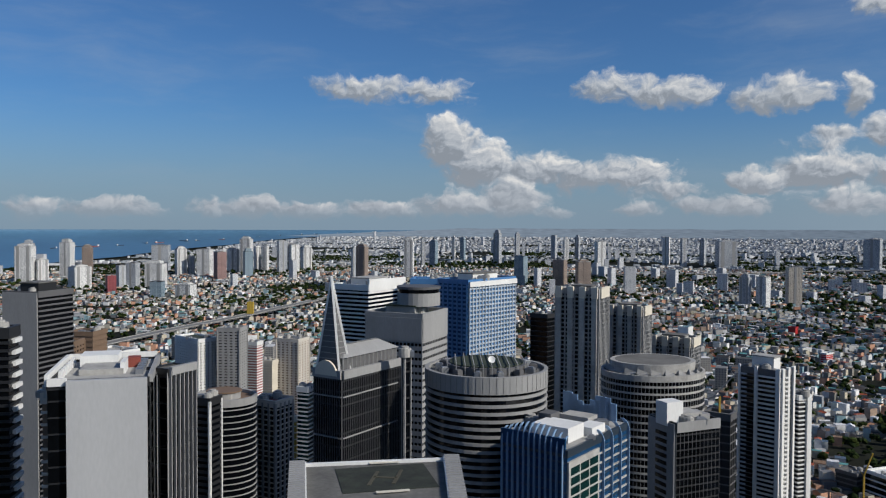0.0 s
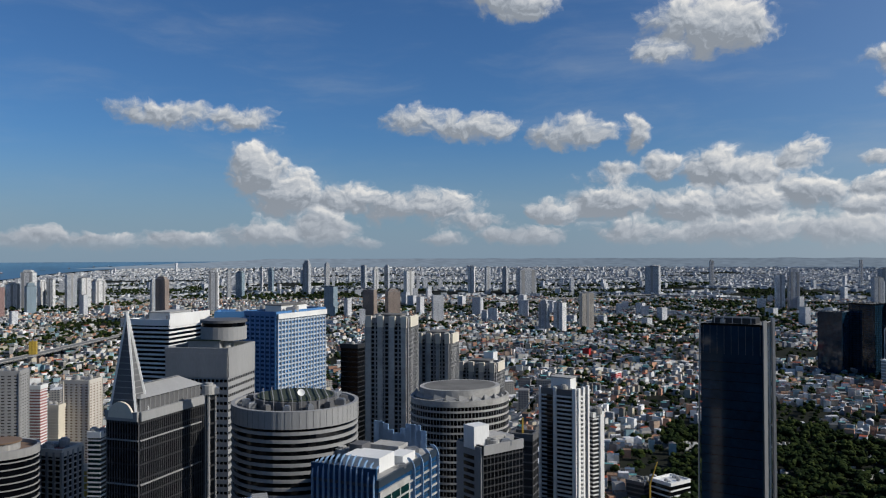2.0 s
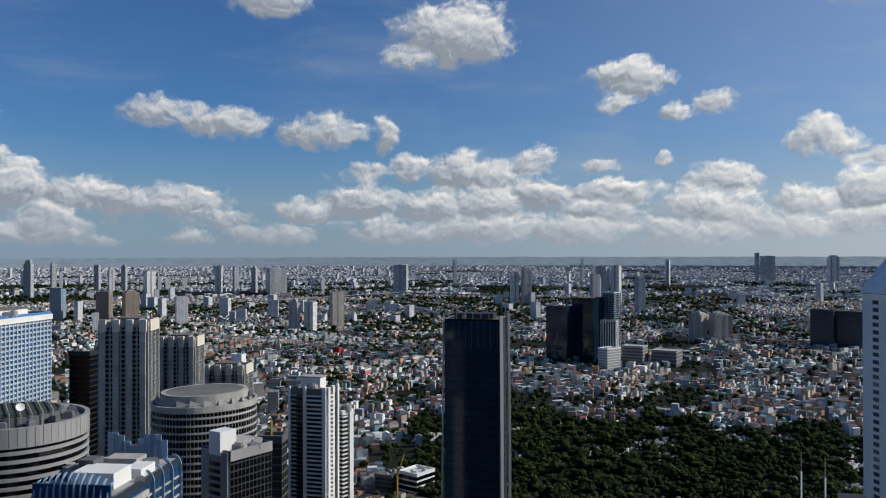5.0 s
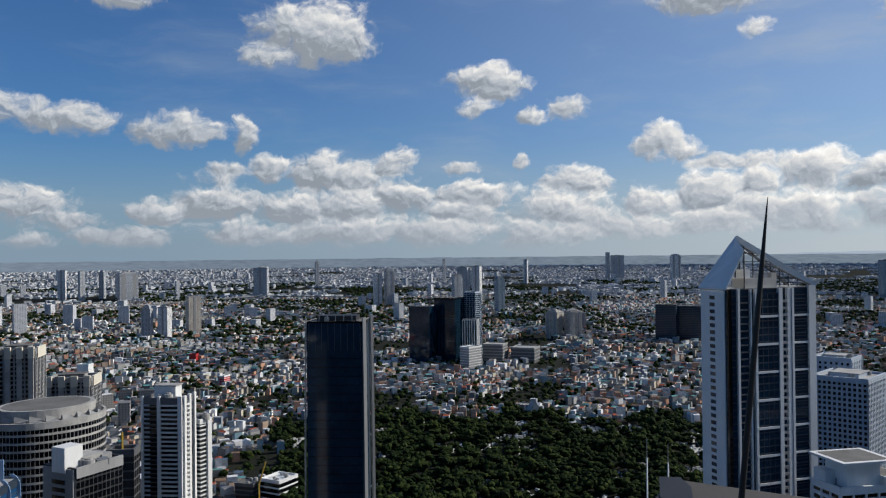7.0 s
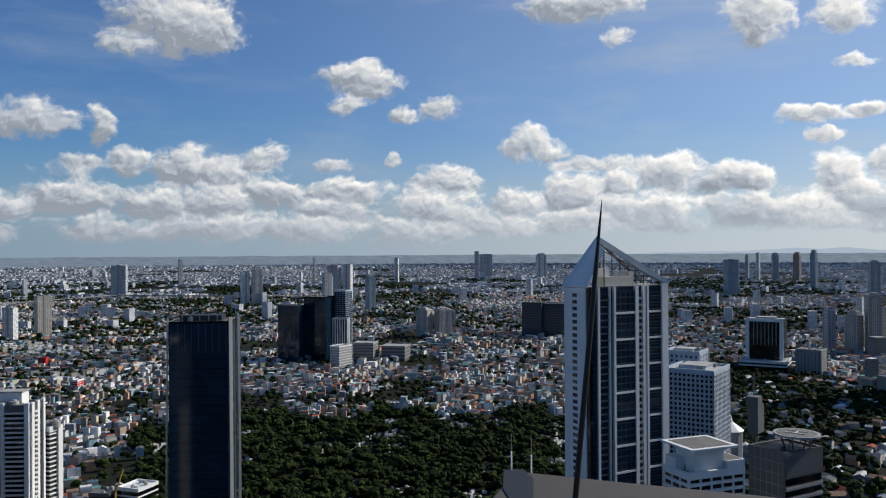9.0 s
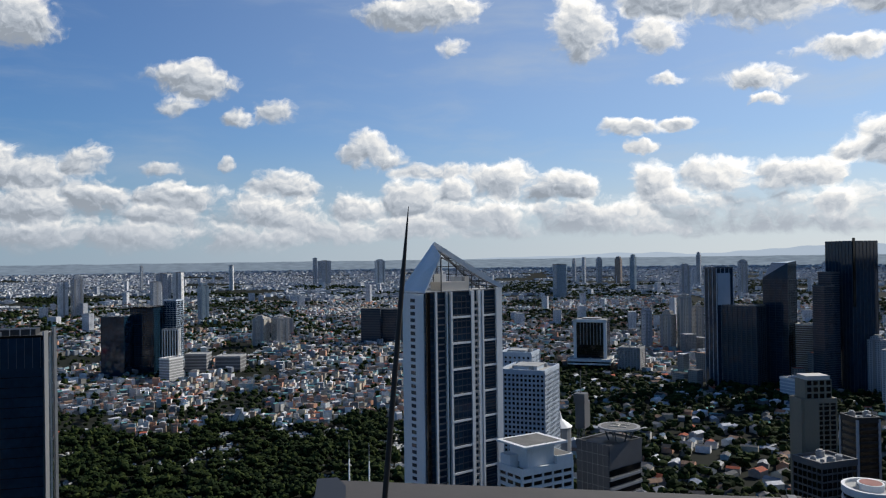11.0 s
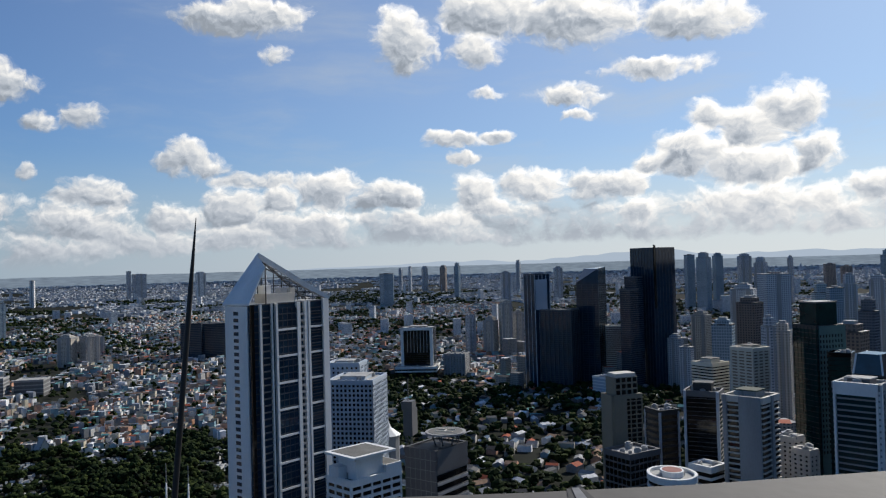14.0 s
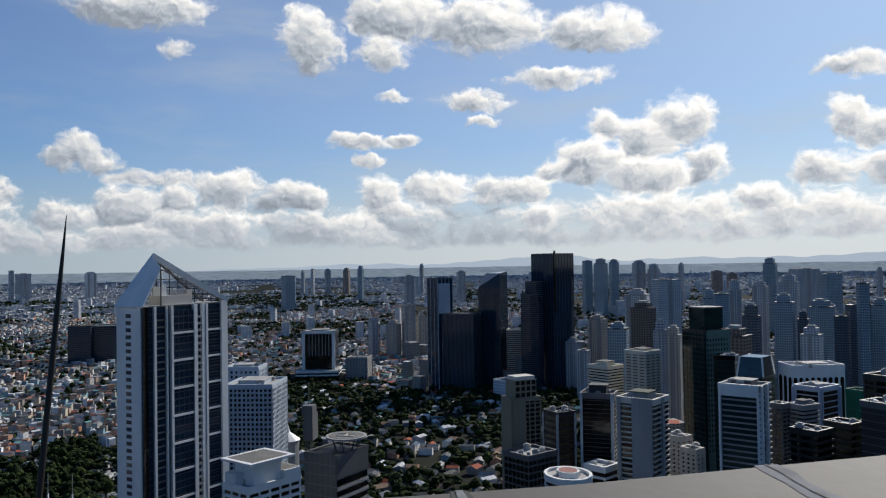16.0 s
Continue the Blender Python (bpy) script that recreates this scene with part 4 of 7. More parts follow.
pen = [tuple(c + (r - c) * a + (l - c) * b) for a, b in ((0.06, 0.1), (0.94, 0.1), (0.94, 0.9), (0.06, 0.9))]
link_mesh("penthouse", *prism(pen, T + 0.3, T + 5.0), M_MID, parent=g)
for k in range(14):
    a = Vector(pen[0]) + (Vector(pen[1]) - Vector(pen[0])) * k / 13
    link_mesh("penthouse_post", *box(a.x - 0.15, a.y - 0.35, T + 0.3, a.x + 0.15, a.y, T + 5.0), M_GREY, parent=g)
vs = [(*p, T + 5.0) for p in grow(pen, 0.6)] + [(*p, T + 8.0) for p in grow(pen, -4.5)]
link_mesh("sloped_roof", vs, [(0, 1, 5, 4), (1, 2, 6, 5), (2, 3, 7, 6), (3, 0, 4, 7), (4, 5, 6, 7), (3, 2, 1, 0)], M_GREY, parent=g)
tipz = up(-3.83, D + 8)
ba, bb = l + (c - l) * 0.05, l + (c - l) * 0.92
inward = (r - c).normalized() * 5
tp = (ba + bb) / 2 + inward * 0.5 + (ba - bb) * 0.08
base = [(ba.x, ba.y, T), (bb.x, bb.y, T), (bb.x + inward.x, bb.y + inward.y, T), (ba.x + inward.x, ba.y + inward.y, T)]
link_mesh("spire", base + [(tp.x, tp.y, tipz)], [(0, 1, 4), (1, 2, 4), (2, 3, 4), (3, 0, 4), (3, 2, 1, 0)], M_MID, parent=g)
for p in base:
    bar(p, (tp.x, tp.y, tipz + 0.8), 0.55, M_WHITE, "spire_rib", g)
for k in range(1, 16):
    q = k / 17
    ring4 = [Vector(p) * (1 - q) + Vector((tp.x, tp.y, tipz)) * q for p in base]
    for i in (0, 1):
        bar(ring4[i], ring4[(i + 1) % 4], 0.16, M_GREY, "spire_bar", g)
arch = [(-4 * cos(i * pi / 10), 4.2 * sin(i * pi / 10)) for i in range(11)]
mid, dirn = (ba + bb) / 2, (bb - ba).normalized()
nrm = Vector((dirn.y, -dirn.x))
av = [(*(mid + dirn * a + nrm * o), T + 0.2 + h) for o in (0.3, 0.9) for a, h in arch]
link_mesh("arch", av, [tuple(range(11)), tuple(range(21, 10, -1))] + [(i, i + 11, (i + 1) % 11 + 11, (i + 1) % 11) for i in range(11)], M_CREAM, parent=g)
P2 = corner_plan(-2.88, -2.72, -2.31, 232, 45)
tower("glass_stair", "narrow dark glass stair tower with pale edges", P2, up(-9.44, 232), 3.9, M_GLASS, M_DARK, 0.5, 0.05, M_GREY, 3.0, 0.3, 0.4)

# grey stepped office and white banded office behind it
P = corner_plan(-5.50, -1.47, 0.28, 300, 66)
T = up(-6.63, 300)
g = tower("grey_office", "grey stepped office block with a round roof drum", P, T, 2.7, M_GLASS, M_GREY, 1.6, 0.25, M_GREY, 1.6, 0.35, 0.2, roof=M_GREEN, parapet=1.6, pent=3.5, pent_mat=M_GREY)
drum = [(8.5 * cos(i * pi / 14), 8.5 * sin(i * pi / 14)) for i in range(28)]
dm = Vector(P[1][0]) * 0.1 + Vector(P[1][1]) * 0.25
for nm, sc, z0, z1, m in (("drum", 1, 3.5, 8.5, M_GREY), ("drum_glazing", 0.96, 8.5, 10, M_GLASS), ("drum_roof", 1.02, 10, 11, M_MID)):
    link_mesh(nm, *prism([(x * sc + dm.x, y * sc + dm.y) for x, y in drum], T + z0, T + z1), m, parent=g)
on_edge(g, P, 3, 0.0, 1.0, T - 9, T - 0.2, 0.5, M_GREY, "plain_frieze")
on_edge(g, P, 0, 0.0, 1.0, T - 9, T - 0.2, 0.5, M_GREY, "plain_frieze")
P = corner_plan(-7.83, -5.34, -2.74, 400, 55)
T = up(-4.49, 400)
g = tower("banded_office", "white banded office building with long ribbon windows", P, T, 2.1, M_GLASS, M_WHITE, 0.85, 0.4, roof=M_ROOFW, pent=4.0, pent_mat=M_WHITE)
on_edge(g, P, 0, 0, 1, T - 2, T + 4, 0.7, M_WHITE, "white_crown")

# helipad roof below
M_PAD = material("worn_green_pad", (0.035, 0.042, 0.028), 0.9, vary=0.7, scale=0.35, fine=1.5)
D = 138
P = corner_plan(-10.58, -10.58, 0.98, D, 2, deep=32)
(x0, y0), _p = P
back_l, back_r = Vector(spot_at(-10.62, D)), Vector(spot_at(0.98, D * 1.03))
wdir = (back_r - back_l).normalized()
ndir = Vector((wdir.y, -wdir.x))
HZ = EYE - up(-16.69, D)
near_l = Vector(spot_at(-10.70, HZ / tan(radians(-(-18.79)))))
near_r = Vector(spot_at(1.48, HZ / tan(radians(-(-19.04)))))
back_r = Vector(spot_at(0.98, HZ / tan(radians(-(-16.50)))))
back_l = Vector(spot_at(-10.62, HZ / tan(radians(-(-16.73)))))
pts = [back_l + (near_l - back_l) * 1.6, back_r + (near_r - back_r) * 1.6, back_r, back_l]
mid = sum(pts, Vector((0, 0))) / 4
P = ((mid.x, mid.y), [tuple(p - mid) for p in pts])
T = up(-16.69, D)
g = tower("helipad_tower", "office tower with a weathered rooftop helipad and white edges", P, T, 3.8, M_GLASS, M_GREY, 1.4, 0.3, roof=M_ROOF, parapet=0.0, clutter=False)
for e_i, sg in ((3, 1), (1, -1)):
    on_edge(g, P, e_i, 0, 1, T - 2, T + 1.0, 0.5, M_WHITE, "edge_beam", 2.2)
    proto = None
    p, q = Vector(P[1][e_i]), Vector(P[1][(e_i + 1) % 4])
    for k in range(24):
        s = (k + 0.5) / 24
        o = on_edge(g, P, e_i, s - 0.012, s + 0.012, T + 1.0, T + 1.35, 0.6, M_GREY, "slat", 2.0)
on_edge(g, P, 2, 0, 1, T - 1.2, T + 0.7, 0.3, M_WHITE, "edge_beam", 0.5)
hw = (pts[1] - pts[0]).length
def flat(e, pl, mid, rx, ry, z, mat, name, turn=0.0):
    m = Vector(mid)
    t = radians(turn)
    a, b = wdir * cos(t) + ndir * sin(t), -wdir * sin(t) + ndir * cos(t)
    q = [m - a * rx - b * ry, m + a * rx - b * ry, m + a * rx + b * ry, m - a * rx + b * ry]
    return link_mesh(name, *prism(ccw([tuple(p) for p in q]), z, z + 0.06), mat, parent=e)
pm = (back_l + back_r) / 2 - mid + ndir * 8.4 + wdir * 0.4
pad = flat(g, P, pm, 7.6, 6.3, T + 0.27, M_PAD, "landing_pad")
M_MARK = material("worn_mark", (0.11, 0.10, 0.065), 0.85, vary=0.4, scale=0.6)
for dx, dy, rx, ry, tr in ((-2.0, 0, 0.3, 3.6, 20), (2.0, 0, 0.3, 3.6, 20), (0, 0, 2.0, 0.3, 20)):
    flat(pad, P, pm + wdir * dx + ndir * dy, rx, ry, T + 0.34, M_MARK, "pad_mark", tr)
for dx, dy in ((1, -7.6), (0, 7.4)):
    flat(g, P, pm + wdir * dx + ndir * dy, 2.6, 0.45, T + 0.5, M_CREAM, "kerb_board")

# blue curved tower with fins
D = 205
P = corner_plan(4.25, 8.98, 13.28, D, 62)
T = up(-15.75, D)
g = tower("finned_tower", "blue glass tower with curved pale fins and white roof blocks", P, T, 2.6, M_GLASS_SKY, M_NAVY, 0.35, 0.06, roof=M_ROOFW, parapet=0.6, clutter=True)
M_FIN = material("pale_blue_fin", (0.30, 0.48, 0.72), 0.4, 0.0, vary=0.12, scale=0.3)
def fin(e, pl, edge, s, z0, z1, over, name="fin"):
    p, q = Vector(pl[1][edge]), Vector(pl[1][(edge + 1) % 4])
    d = (q - p).normalized()
    n = Vector((d.y, -d.x))
    at = p + (q - p) * s
    outer, vs = [], []
    steps = [(0.6, z0)] + [(0.6 - 0.0 * k, z0 + (z1 - z0) * k / 4) for k in range(1, 5)] + [(0.6 - over * (1 - cos(k * pi / 12)), z1 + over * 1.5 * sin(k * pi / 12)) for k in range(1, 6)]
    for o, z in steps:
        for oo in (o + 0.3, o - 0.9):
            for w in (-0.13, 0.13):
                b = at + n * oo + d * w
                vs.append((b.x, b.y, z))
    fs = []
    for k in range(len(steps) - 1):
        a, b = 4 * k, 4 * k + 4
        fs += [(a, a + 1, b + 1, b), (a + 1, a + 3, b + 3, b + 1), (a + 3, a + 2, b + 2, b + 3), (a + 2, a, b, b + 2)]
    k = len(vs) - 4
    fs += [(k, k + 1, k + 3, k + 2), (0, 2, 3, 1)]
    return link_mesh(name, vs, fs, M_FIN, parent=e)
for k in range(12):
    fin(g, P, 3, 0.03 + k * 0.083, 0, T - 1 + 2.2 * sin(k / 11 * pi), 3.2)
for k in range(4):
    fin(g, P, 0, 0.52 + k * 0.145, 0, T - 2, 2.6)
wall = on_edge(g, P, 0, 0.0, 0.46, 0, T - 2.5, 0.5, M_ROOFW, "pale_wall")
for k in range(14):
    for s in (0.06, 0.20, 0.34):
        on_edge(wall, P, 0, s - 0.03, s + 0.095, T - 6.2 - k * 2.6, T - 4.2 - k * 2.6, 0.56, M_GLASS_TEAL, "window", -0.3)
pale = on_edge(g, P, 0, 0.46, 1.0, 0, 0.5, 0.3, M_ROOFW, "spandrel")
for k in range(1, 16):
    share(pale, (0, 0, T - 2 - k * 2.6))
for k in range(9):
    a = 0.25 + k * 0.09
    on_roof(g, P, 0.96, a, 0.35, 3.2, T, T + 5.5 + 1.8 * sin(k), M_FIN, "fin")
on_edge(g, P, 3, 0.0, 0.97, T - 0.5, T + 3.4, 0.2, M_GLASS_SKY, "glass_crown", 0.5)
on_roof(g, P, 0.30, 0.45, 9, 11, T, T + 4.2, M_WHITE, "roof_block")
on_roof(g, P, 0.55, 0.20, 8, 5, T, T + 2.6, M_WHITE, "roof_block")
on_roof(g, P, 0.72, 0.55, 6, 9, T, T + 3.2, M_ROOFW, "roof_block")
on_roof(g, P, 0.45, 0.75, 5, 4, T, T + 5.2, M_MID, "air_unit")

# grey building with a dark glass front
D = 262
P = corner_plan(14.66, 16.45, 19.27, D, 40)
T = up(-13.69, D)
g = tower("glass_fronted_block", "pale concrete block with dark glass front and roof house", P, T, 2.35, M_GLASS, M_DARK, 0.5, 0.05, M_MID, 1.6, 0.1, 0.15, roof=M_ROOFW, parapet=1.6)
wall = on_edge(g, P, 3, 0.0, 0.98, 0, T + 1.2, 0.7, M_GREY, "end_wall")
win = on_edge(wall, P, 3, 0.3, 0.72, 0, 1.3, 0.76, M_GLASS, "window", -0.5)
for k in range(1, 42):
    share(win, (0, 0, T - 1.6 - k * 2.35 + 0.4))
on_edge(g, P, 0, 0.0, 1, T - 1.5, T + 1.7, 0.5, M_GREY, "roof_edge")
on_roof(g, P, 0.12, 0.45, 6.5, 5.5, T, T + 7.5, M_WHITE, "roof_house")
on_roof(g, P, 0.5, 0.5, 9, 6, T, T + 3.2, M_ROOFW, "roof_house")
on_roof(g, P, 0.82, 0.5, 4, 7, T, T + 2.6, M_GREY, "roof_house")

# bare frame with crane
D = 340
P = corner_plan(18.34, 19.95, 20.31, D, 74)
T = up(-12.77, D)
g = tower("unfinished_block", "dark unfinished concrete block with netting", P, T, 3.4, M_DARK, M_MID, 0.5, 0.3, M_DARK, 3.0, 0.3, 0.2, clutter=False)
crane = thing("tower_crane", *spot_at(19.27, D + 8), T, "pale tower crane on an unfinished block", "crane")
bar((0, 0, 0.2), (0, 0, 7), 0.7, M_YELLOW, "mast", crane)
bar((-3, 1, 6), (6, -2, 17), 0.5, M_STEEL, "jib", crane)
bar((-4.5, 1.5, 5.6), (0, 0, 7.5), 0.8, M_STEEL, "counter_jib", crane)

# white balcony tower with wing
D = 385
P = corner_plan(20.48, 23.09, 23.85, D, 66)
T = up(-9.70, D)
g = tower("balcony_tower", "white condominium tower with rows of balconies", P, T, 2.05, M_GLASS, M_MID, 0.4, 0.2, roof=M_ROOFW, pent=6.5, pent_mat=M_WHITE)
for s0, s1, out in ((0.0, 0.05, 0.8), (0.40, 0.47, 1.2), (0.90, 1.0, 1.2)):
    on_edge(g, P, 3, s0, s1, 0, T + 2.5, out, M_WHITE, "upright")
for s0, s1, out in ((0.0, 0.18, 1.0), (0.42, 0.58, 1.0), (0.85, 1.0, 1.0)):
    on_edge(g, P, 0, s0, s1, 0, T + 2.5, out, M_WHITE, "upright")
bl = on_edge(g, P, 3, 0.47, 0.66, 0, 0.6, 1.4, M_WHITE, "balcony")
bm2 = on_edge(g, P, 3, 0.68, 0.88, 0, 0.6, 1.4, M_WHITE, "balcony")
bn = on_edge(g, P, 3, 0.06, 0.2, 0, 0.6, 1.0, M_LBLUE, "balcony")
bo = on_edge(g, P, 0, 0.2, 0.4, 0, 0.6, 1.2, M_WHITE, "balcony")
for k in range(1, 44):
    z = T - k * 2.05
    if z > 2:
        for o in (bl, bm2, bn, bo):
            share(o, (0, 0, z))
P2 = corner_plan(23.88, 24.22, 24.87, D + 12, 45)
T2 = up(-11.07, D + 12)
g = tower("balcony_wing", "white and grey condominium wing with balconies", P2, T2, 2.05, M_DARK, M_WHITE, 0.6, 0.5, None, roof=M_YELLOW, parapet=1.0)
on_edge(g, P2, 0, 0.6, 1.0, 0, T2, 1.2, M_WHITE, "upright")

# white slab tower
D = 200
P = corner_plan(-26.42, -20.25, -17.32, D, 86)
T = up(-10.38, D)
g = tower("slab_tower", "office tower with a blank white wall and dark fin facade", P, T, 3.8, M_GLASS, M_DARK, 0.4, 0.05, roof=M_ROOFW, parapet=0.8, clutter=False)
wall = on_edge(g, P, 3, 0.19, 0.985, 0, T + 0.8, 1.6, M_PALE, "blank_wall")
for k in range(1, 7):
    on_edge(wall, P, 3, 0.45, 0.985, T - 10 - k * 20, T - 9.7 - k * 20, 1.64, M_ROOFW, "joint_strip")
on_edge(g, P, 3, 0.0, 0.19, T - 0.5, T + 1.3, 0.6, M_WHITE, "roof_edge")
on_edge(g, P, 0, 0.0, 1.0, T - 0.5, T + 1.3, 0.9, M_GREY, "roof_edge")
on_edge(g, P, 2, 0.0, 1.0, T - 0.5, T + 2.2, 0.6, M_WHITE, "roof_edge")
on_edge(g, P, 1, 0.0, 1.0, T - 0.5, T + 2.2, 0.6, M_WHITE, "roof_edge")
on_roof(g, P, 0.55, 0.52, 17, 10, T, T + 1.6, M_ROOFW, "roof_house")
on_roof(g, P, 0.75, 0.60, 8, 9, T, T + 3.4, M_WHITE, "roof_house")
on_roof(g, P, 0.40, 0.30, 7, 1.2, T, T + 3.0, M_WHITE, "screen_wall")
on_roof(g, P, 0.62, 0.22, 3, 3, T, T + 2.8, M_RED, "plant_room")
for k in range(7):
    on_roof(g, P, 0.12 + 0.11 * k, 0.90, 1.6, 0.7, T, T + 2.4, M_WHITE, "screen_post")
for k in range(6):
    on_roof(g, P, 0.25 + 0.1 * k, 0.12, 1.8, 1.8, T, T + 1.5, M_STEEL, "air_unit")
P2 = corner_plan(-20.33, -18.95, -17.32, 208, 48)
g2 = tower("fin_wing", "dark glass office wing with pale upright fins", P2, T, 3.8, M_GLASS, M_DARK, 0.4, 0.05, M_GREY, 1.5, 0.25, 0.8, sides=(0,), roof=M_ROOF, parapet=0.6, clutter=False)
on_edge(g2, P2, 0, 0.0, 1.0, T - 0.6, T + 1.4, 1.0, M_GREY, "roof_edge")
on_edge(g2, P2, 3, 0.0, 1.0, T - 0.6, T + 1.0, 0.4, M_DARK, "roof_edge")
for s in (0.35, 0.5, 0.98):
    on_edge(g2, P2, 3, s - 0.02, s, 0, T, 0.5, M_GREY, "fin")
tower("stair_tower", "narrow dark stair tower beside an office slab", corner_plan(-26.72, -26.26, -26.06, 235, 70), up(-11.14, 235), 3.3, M_BROWN, M_BEIGE, 0.7, 0.3)


# ---------------------------------------------------------------- other towers of the business district
def plain_tower(name, label, a, dist, lean, el, **kw):
    return tower(name, label, corner_plan(*a, dist, lean), up(el, dist), **kw)


g = plain_tower("edge_tower", "dark glass tower with white balcony edges", (-31.00, -28.60, -28.03), 250, 70, -6.90, storey=2.18, core=M_GLASS, band=M_DARK, band_h=0.8, band_out=0.3)
P = corner_plan(-31.00, -28.60, -28.03, 250, 70)
T = up(-6.90, 250)
bal = on_edge(g, P, 0, 0.3, 1.0, T - 3.0, T - 1.8, 1.0, M_WHITE, "balcony")
for k in range(1, 26):
    share(bal, (0, 0, -k * 3.2))
P = corner_plan(-28.90, -26.92, -24.91, 430, 50)
g = tower("grey_slab", "grey plain-walled office tower with dark ribbon windows", P, up(-4.55, 430), 2.5, M_GLASS, M_MID, 0.9, 0.2, roof=M_ROOF, pent=5, pent_mat=M_DARK)
on_edge(g, P, 3, 0, 0.98, 0, up(-4.55, 430) + 1, 0.7, M_GREY, "blank_wall")
plain_tower("dark_block", "dark glass office block beside a grey tower", (-25.53, -25.10, -24.90), 470, 60, -5.01, core=M_GLASS, band=M_DARK)
plain_tower("brown_block", "brown stone office block with square windows", (-26.78, -24.93, -24.28), 480, 70, -7.85, core=M_GLASS, band=M_BROWN, band_h=1.25, band_out=0.3, pier=M_BROWN, bay=4, pier_w=1.6, pier_out=0.4, storey=2.45)
plain_tower("brown_annex", "brown low annex with plain walls", (-25.28, -23.76, -22.90), 560, 60, -7.23, core=M_BROWN, band=M_BROWN)
plain_tower("low_white_block", "white low-rise with dark windows and red panels", (-24.96, -23.32, -20.94), 560, 40, -8.74, core=M_GLASS, band=M_WHITE, band_h=1.1, band_out=0.6, roof=M_ROOFW)
plain_tower("white_flats", "white block of flats with small dark windows", (-18.55, -17.07, -15.80), 600, 30, -7.99, storey=2.04, core=M_GLASS, band=M_WHITE, band_h=1.15, pier=M_WHITE, bay=3.0, pier_w=1.7, pier_out=0.35, roof=M_GREEN)
plain_tower("white_flats", "pale grey apartment tower with dark window columns", (-15.80, -14.35, -13.85), 590, 70, -7.33, storey=2.04, core=M_GLASS, band=M_GREY, band_h=1.4, pier=M_GREY, bay=3.6, pier_w=1.8, pier_out=0.4)
plain_tower("pink_flats", "pink and white striped apartment tower", (-13.89, -13.16, -12.77), 620, 60, -8.31, storey=2.04, core=M_PINK, band=M_WHITE, band_h=0.8, band_out=0.4)
plain_tower("cream_flats", "cream block of flats with plain walls", (-13.08, -12.11, -11.72), 640, 60, -9.63, storey=2.04, core=M_CREAM, band=M_CREAM, band_h=0.4, clutter=True)
plain_tower("beige_flats", "beige apartment tower with brown base", (-11.79, -10.30, -9.55), 640, 60, -8.18, storey=2.04, core=M_BROWN, band=M_BEIGE, band_h=1.1, pier=M_BEIGE, bay=4, pier_w=2, pier_out=0.4)
P = ring_plan(-15.36, 342, 13, 12, 0, n=28)
g = tower("dark_banded_block", "dark rounded office block with pale thin bands", P, up(-12.31, 330), 2.5, M_GLASS, M_GREY, 0.4, 0.4, roof=M_BROWN, pent=3)
g = plain_tower("dark_banded_wing", "dark glass office wing with white piers", (-17.36, -16.34, -15.59), 322, 55, -12.14, core=M_GLASS, band=M_DARK, pier=M_WHITE, bay=7, pier_w=0.7, pier_out=0.6, storey=2.45)
plain_tower("red_roofed_tower", "dark tower with pale columns and red roof terrace", (-13.52, -11.88, -10.70), 345, 50, -12.51, core=M_GLASS, band=M_BEIGE, band_h=0.5, pier=M_GREY, bay=3.2, pier_w=1.0, pier_out=0.6, roof=M_RED, storey=2.24)
plain_tower("teal_tower", "teal glass tower with white striped side", (-10.34, -9.63, -9.15), 420, 60, -11.58, core=M_GLASS_TEAL, band=M_WHITE, band_h=0.7, storey=2.24)
plain_tower("yellow_block", "narrow yellow building between towers", (-10.78, -10.46, -10.26), 430, 60, -13.56, core=M_YELLOW, band=M_CREAM, band_h=0.4, clutter=False)
plain_tower("red_sign_block", "white block with a red side wall", (-28.03, -27.26, -26.28), 680, 40, -14.79, core=M_RED, band=M_WHITE, band_h=0.8, roof=M_ROOFW)
plain_tower("pale_block", "pale low office block with small windows", (-28.62, -27.34, -26.19), 600, 40, -16.49, core=M_GLASS, band=M_WHITE, band_h=1.3, pier=M_WHITE, bay=3, pier_w=1.4, pier_out=0.4, roof=M_ROOFW)
plain_tower("shadowed_tower", "black glass tower standing in shade", (6.30, 7.50, 8.14), 560, 60, -6.43, core=M_GLASS, band=M_DARK, band_h=0.6)
plain_tower("roadside_shed", "white flat-roofed pavilion near a park", (28.22, 29.50, 30.74), 720, 50, -15.46, core=M_GLASS, band=M_WHITE, band_h=1.3, roof=M_WHITE, storey=5)
plain_tower("low_dark_block", "low dark block with flat roof", (26.49, 27.70, 28.38), 730, 60, -15.55, core=M_DARK, band=M_MID, storey=4)

# mall and towers beyond the park
for nm, xs, dist, y, c, b, lab in (
        ("mall_tower", (38.77, 40.20, 40.64), 1600, -3.74, M_GLASS_BLUE, M_GLASS_BLUE, "dark blue mirror-glass office tower beyond the park"),
        ("mall_tower", (40.57, 42.04, 42.73), 1615, -3.15, M_GLASS_BLUE, M_GLASS, "dark blue mirror-glass office tower beyond the park"),
        ("pale_tower", (42.71, 43.50, 43.97), 1650, -2.71, M_GLASS_BLUE, M_LBLUE, "pale blue apartment tower behind mirror-glass offices")):
    plain_tower(nm, lab, xs, dist, 65, y, core=c, band=b, band_h=0.6, storey=4.2, pier=b, bay=7, pier_w=0.5, pier_out=0.3)
plain_tower("striped_block", "pale block with upright stripes by the mall", (42.59, 43.60, 43.77), 1590, 80, -4.70, core=M_GLASS, band=M_GREY, band_h=0.4, pier=M_WHITE, bay=5, pier_w=1.6, pier_out=0.8)
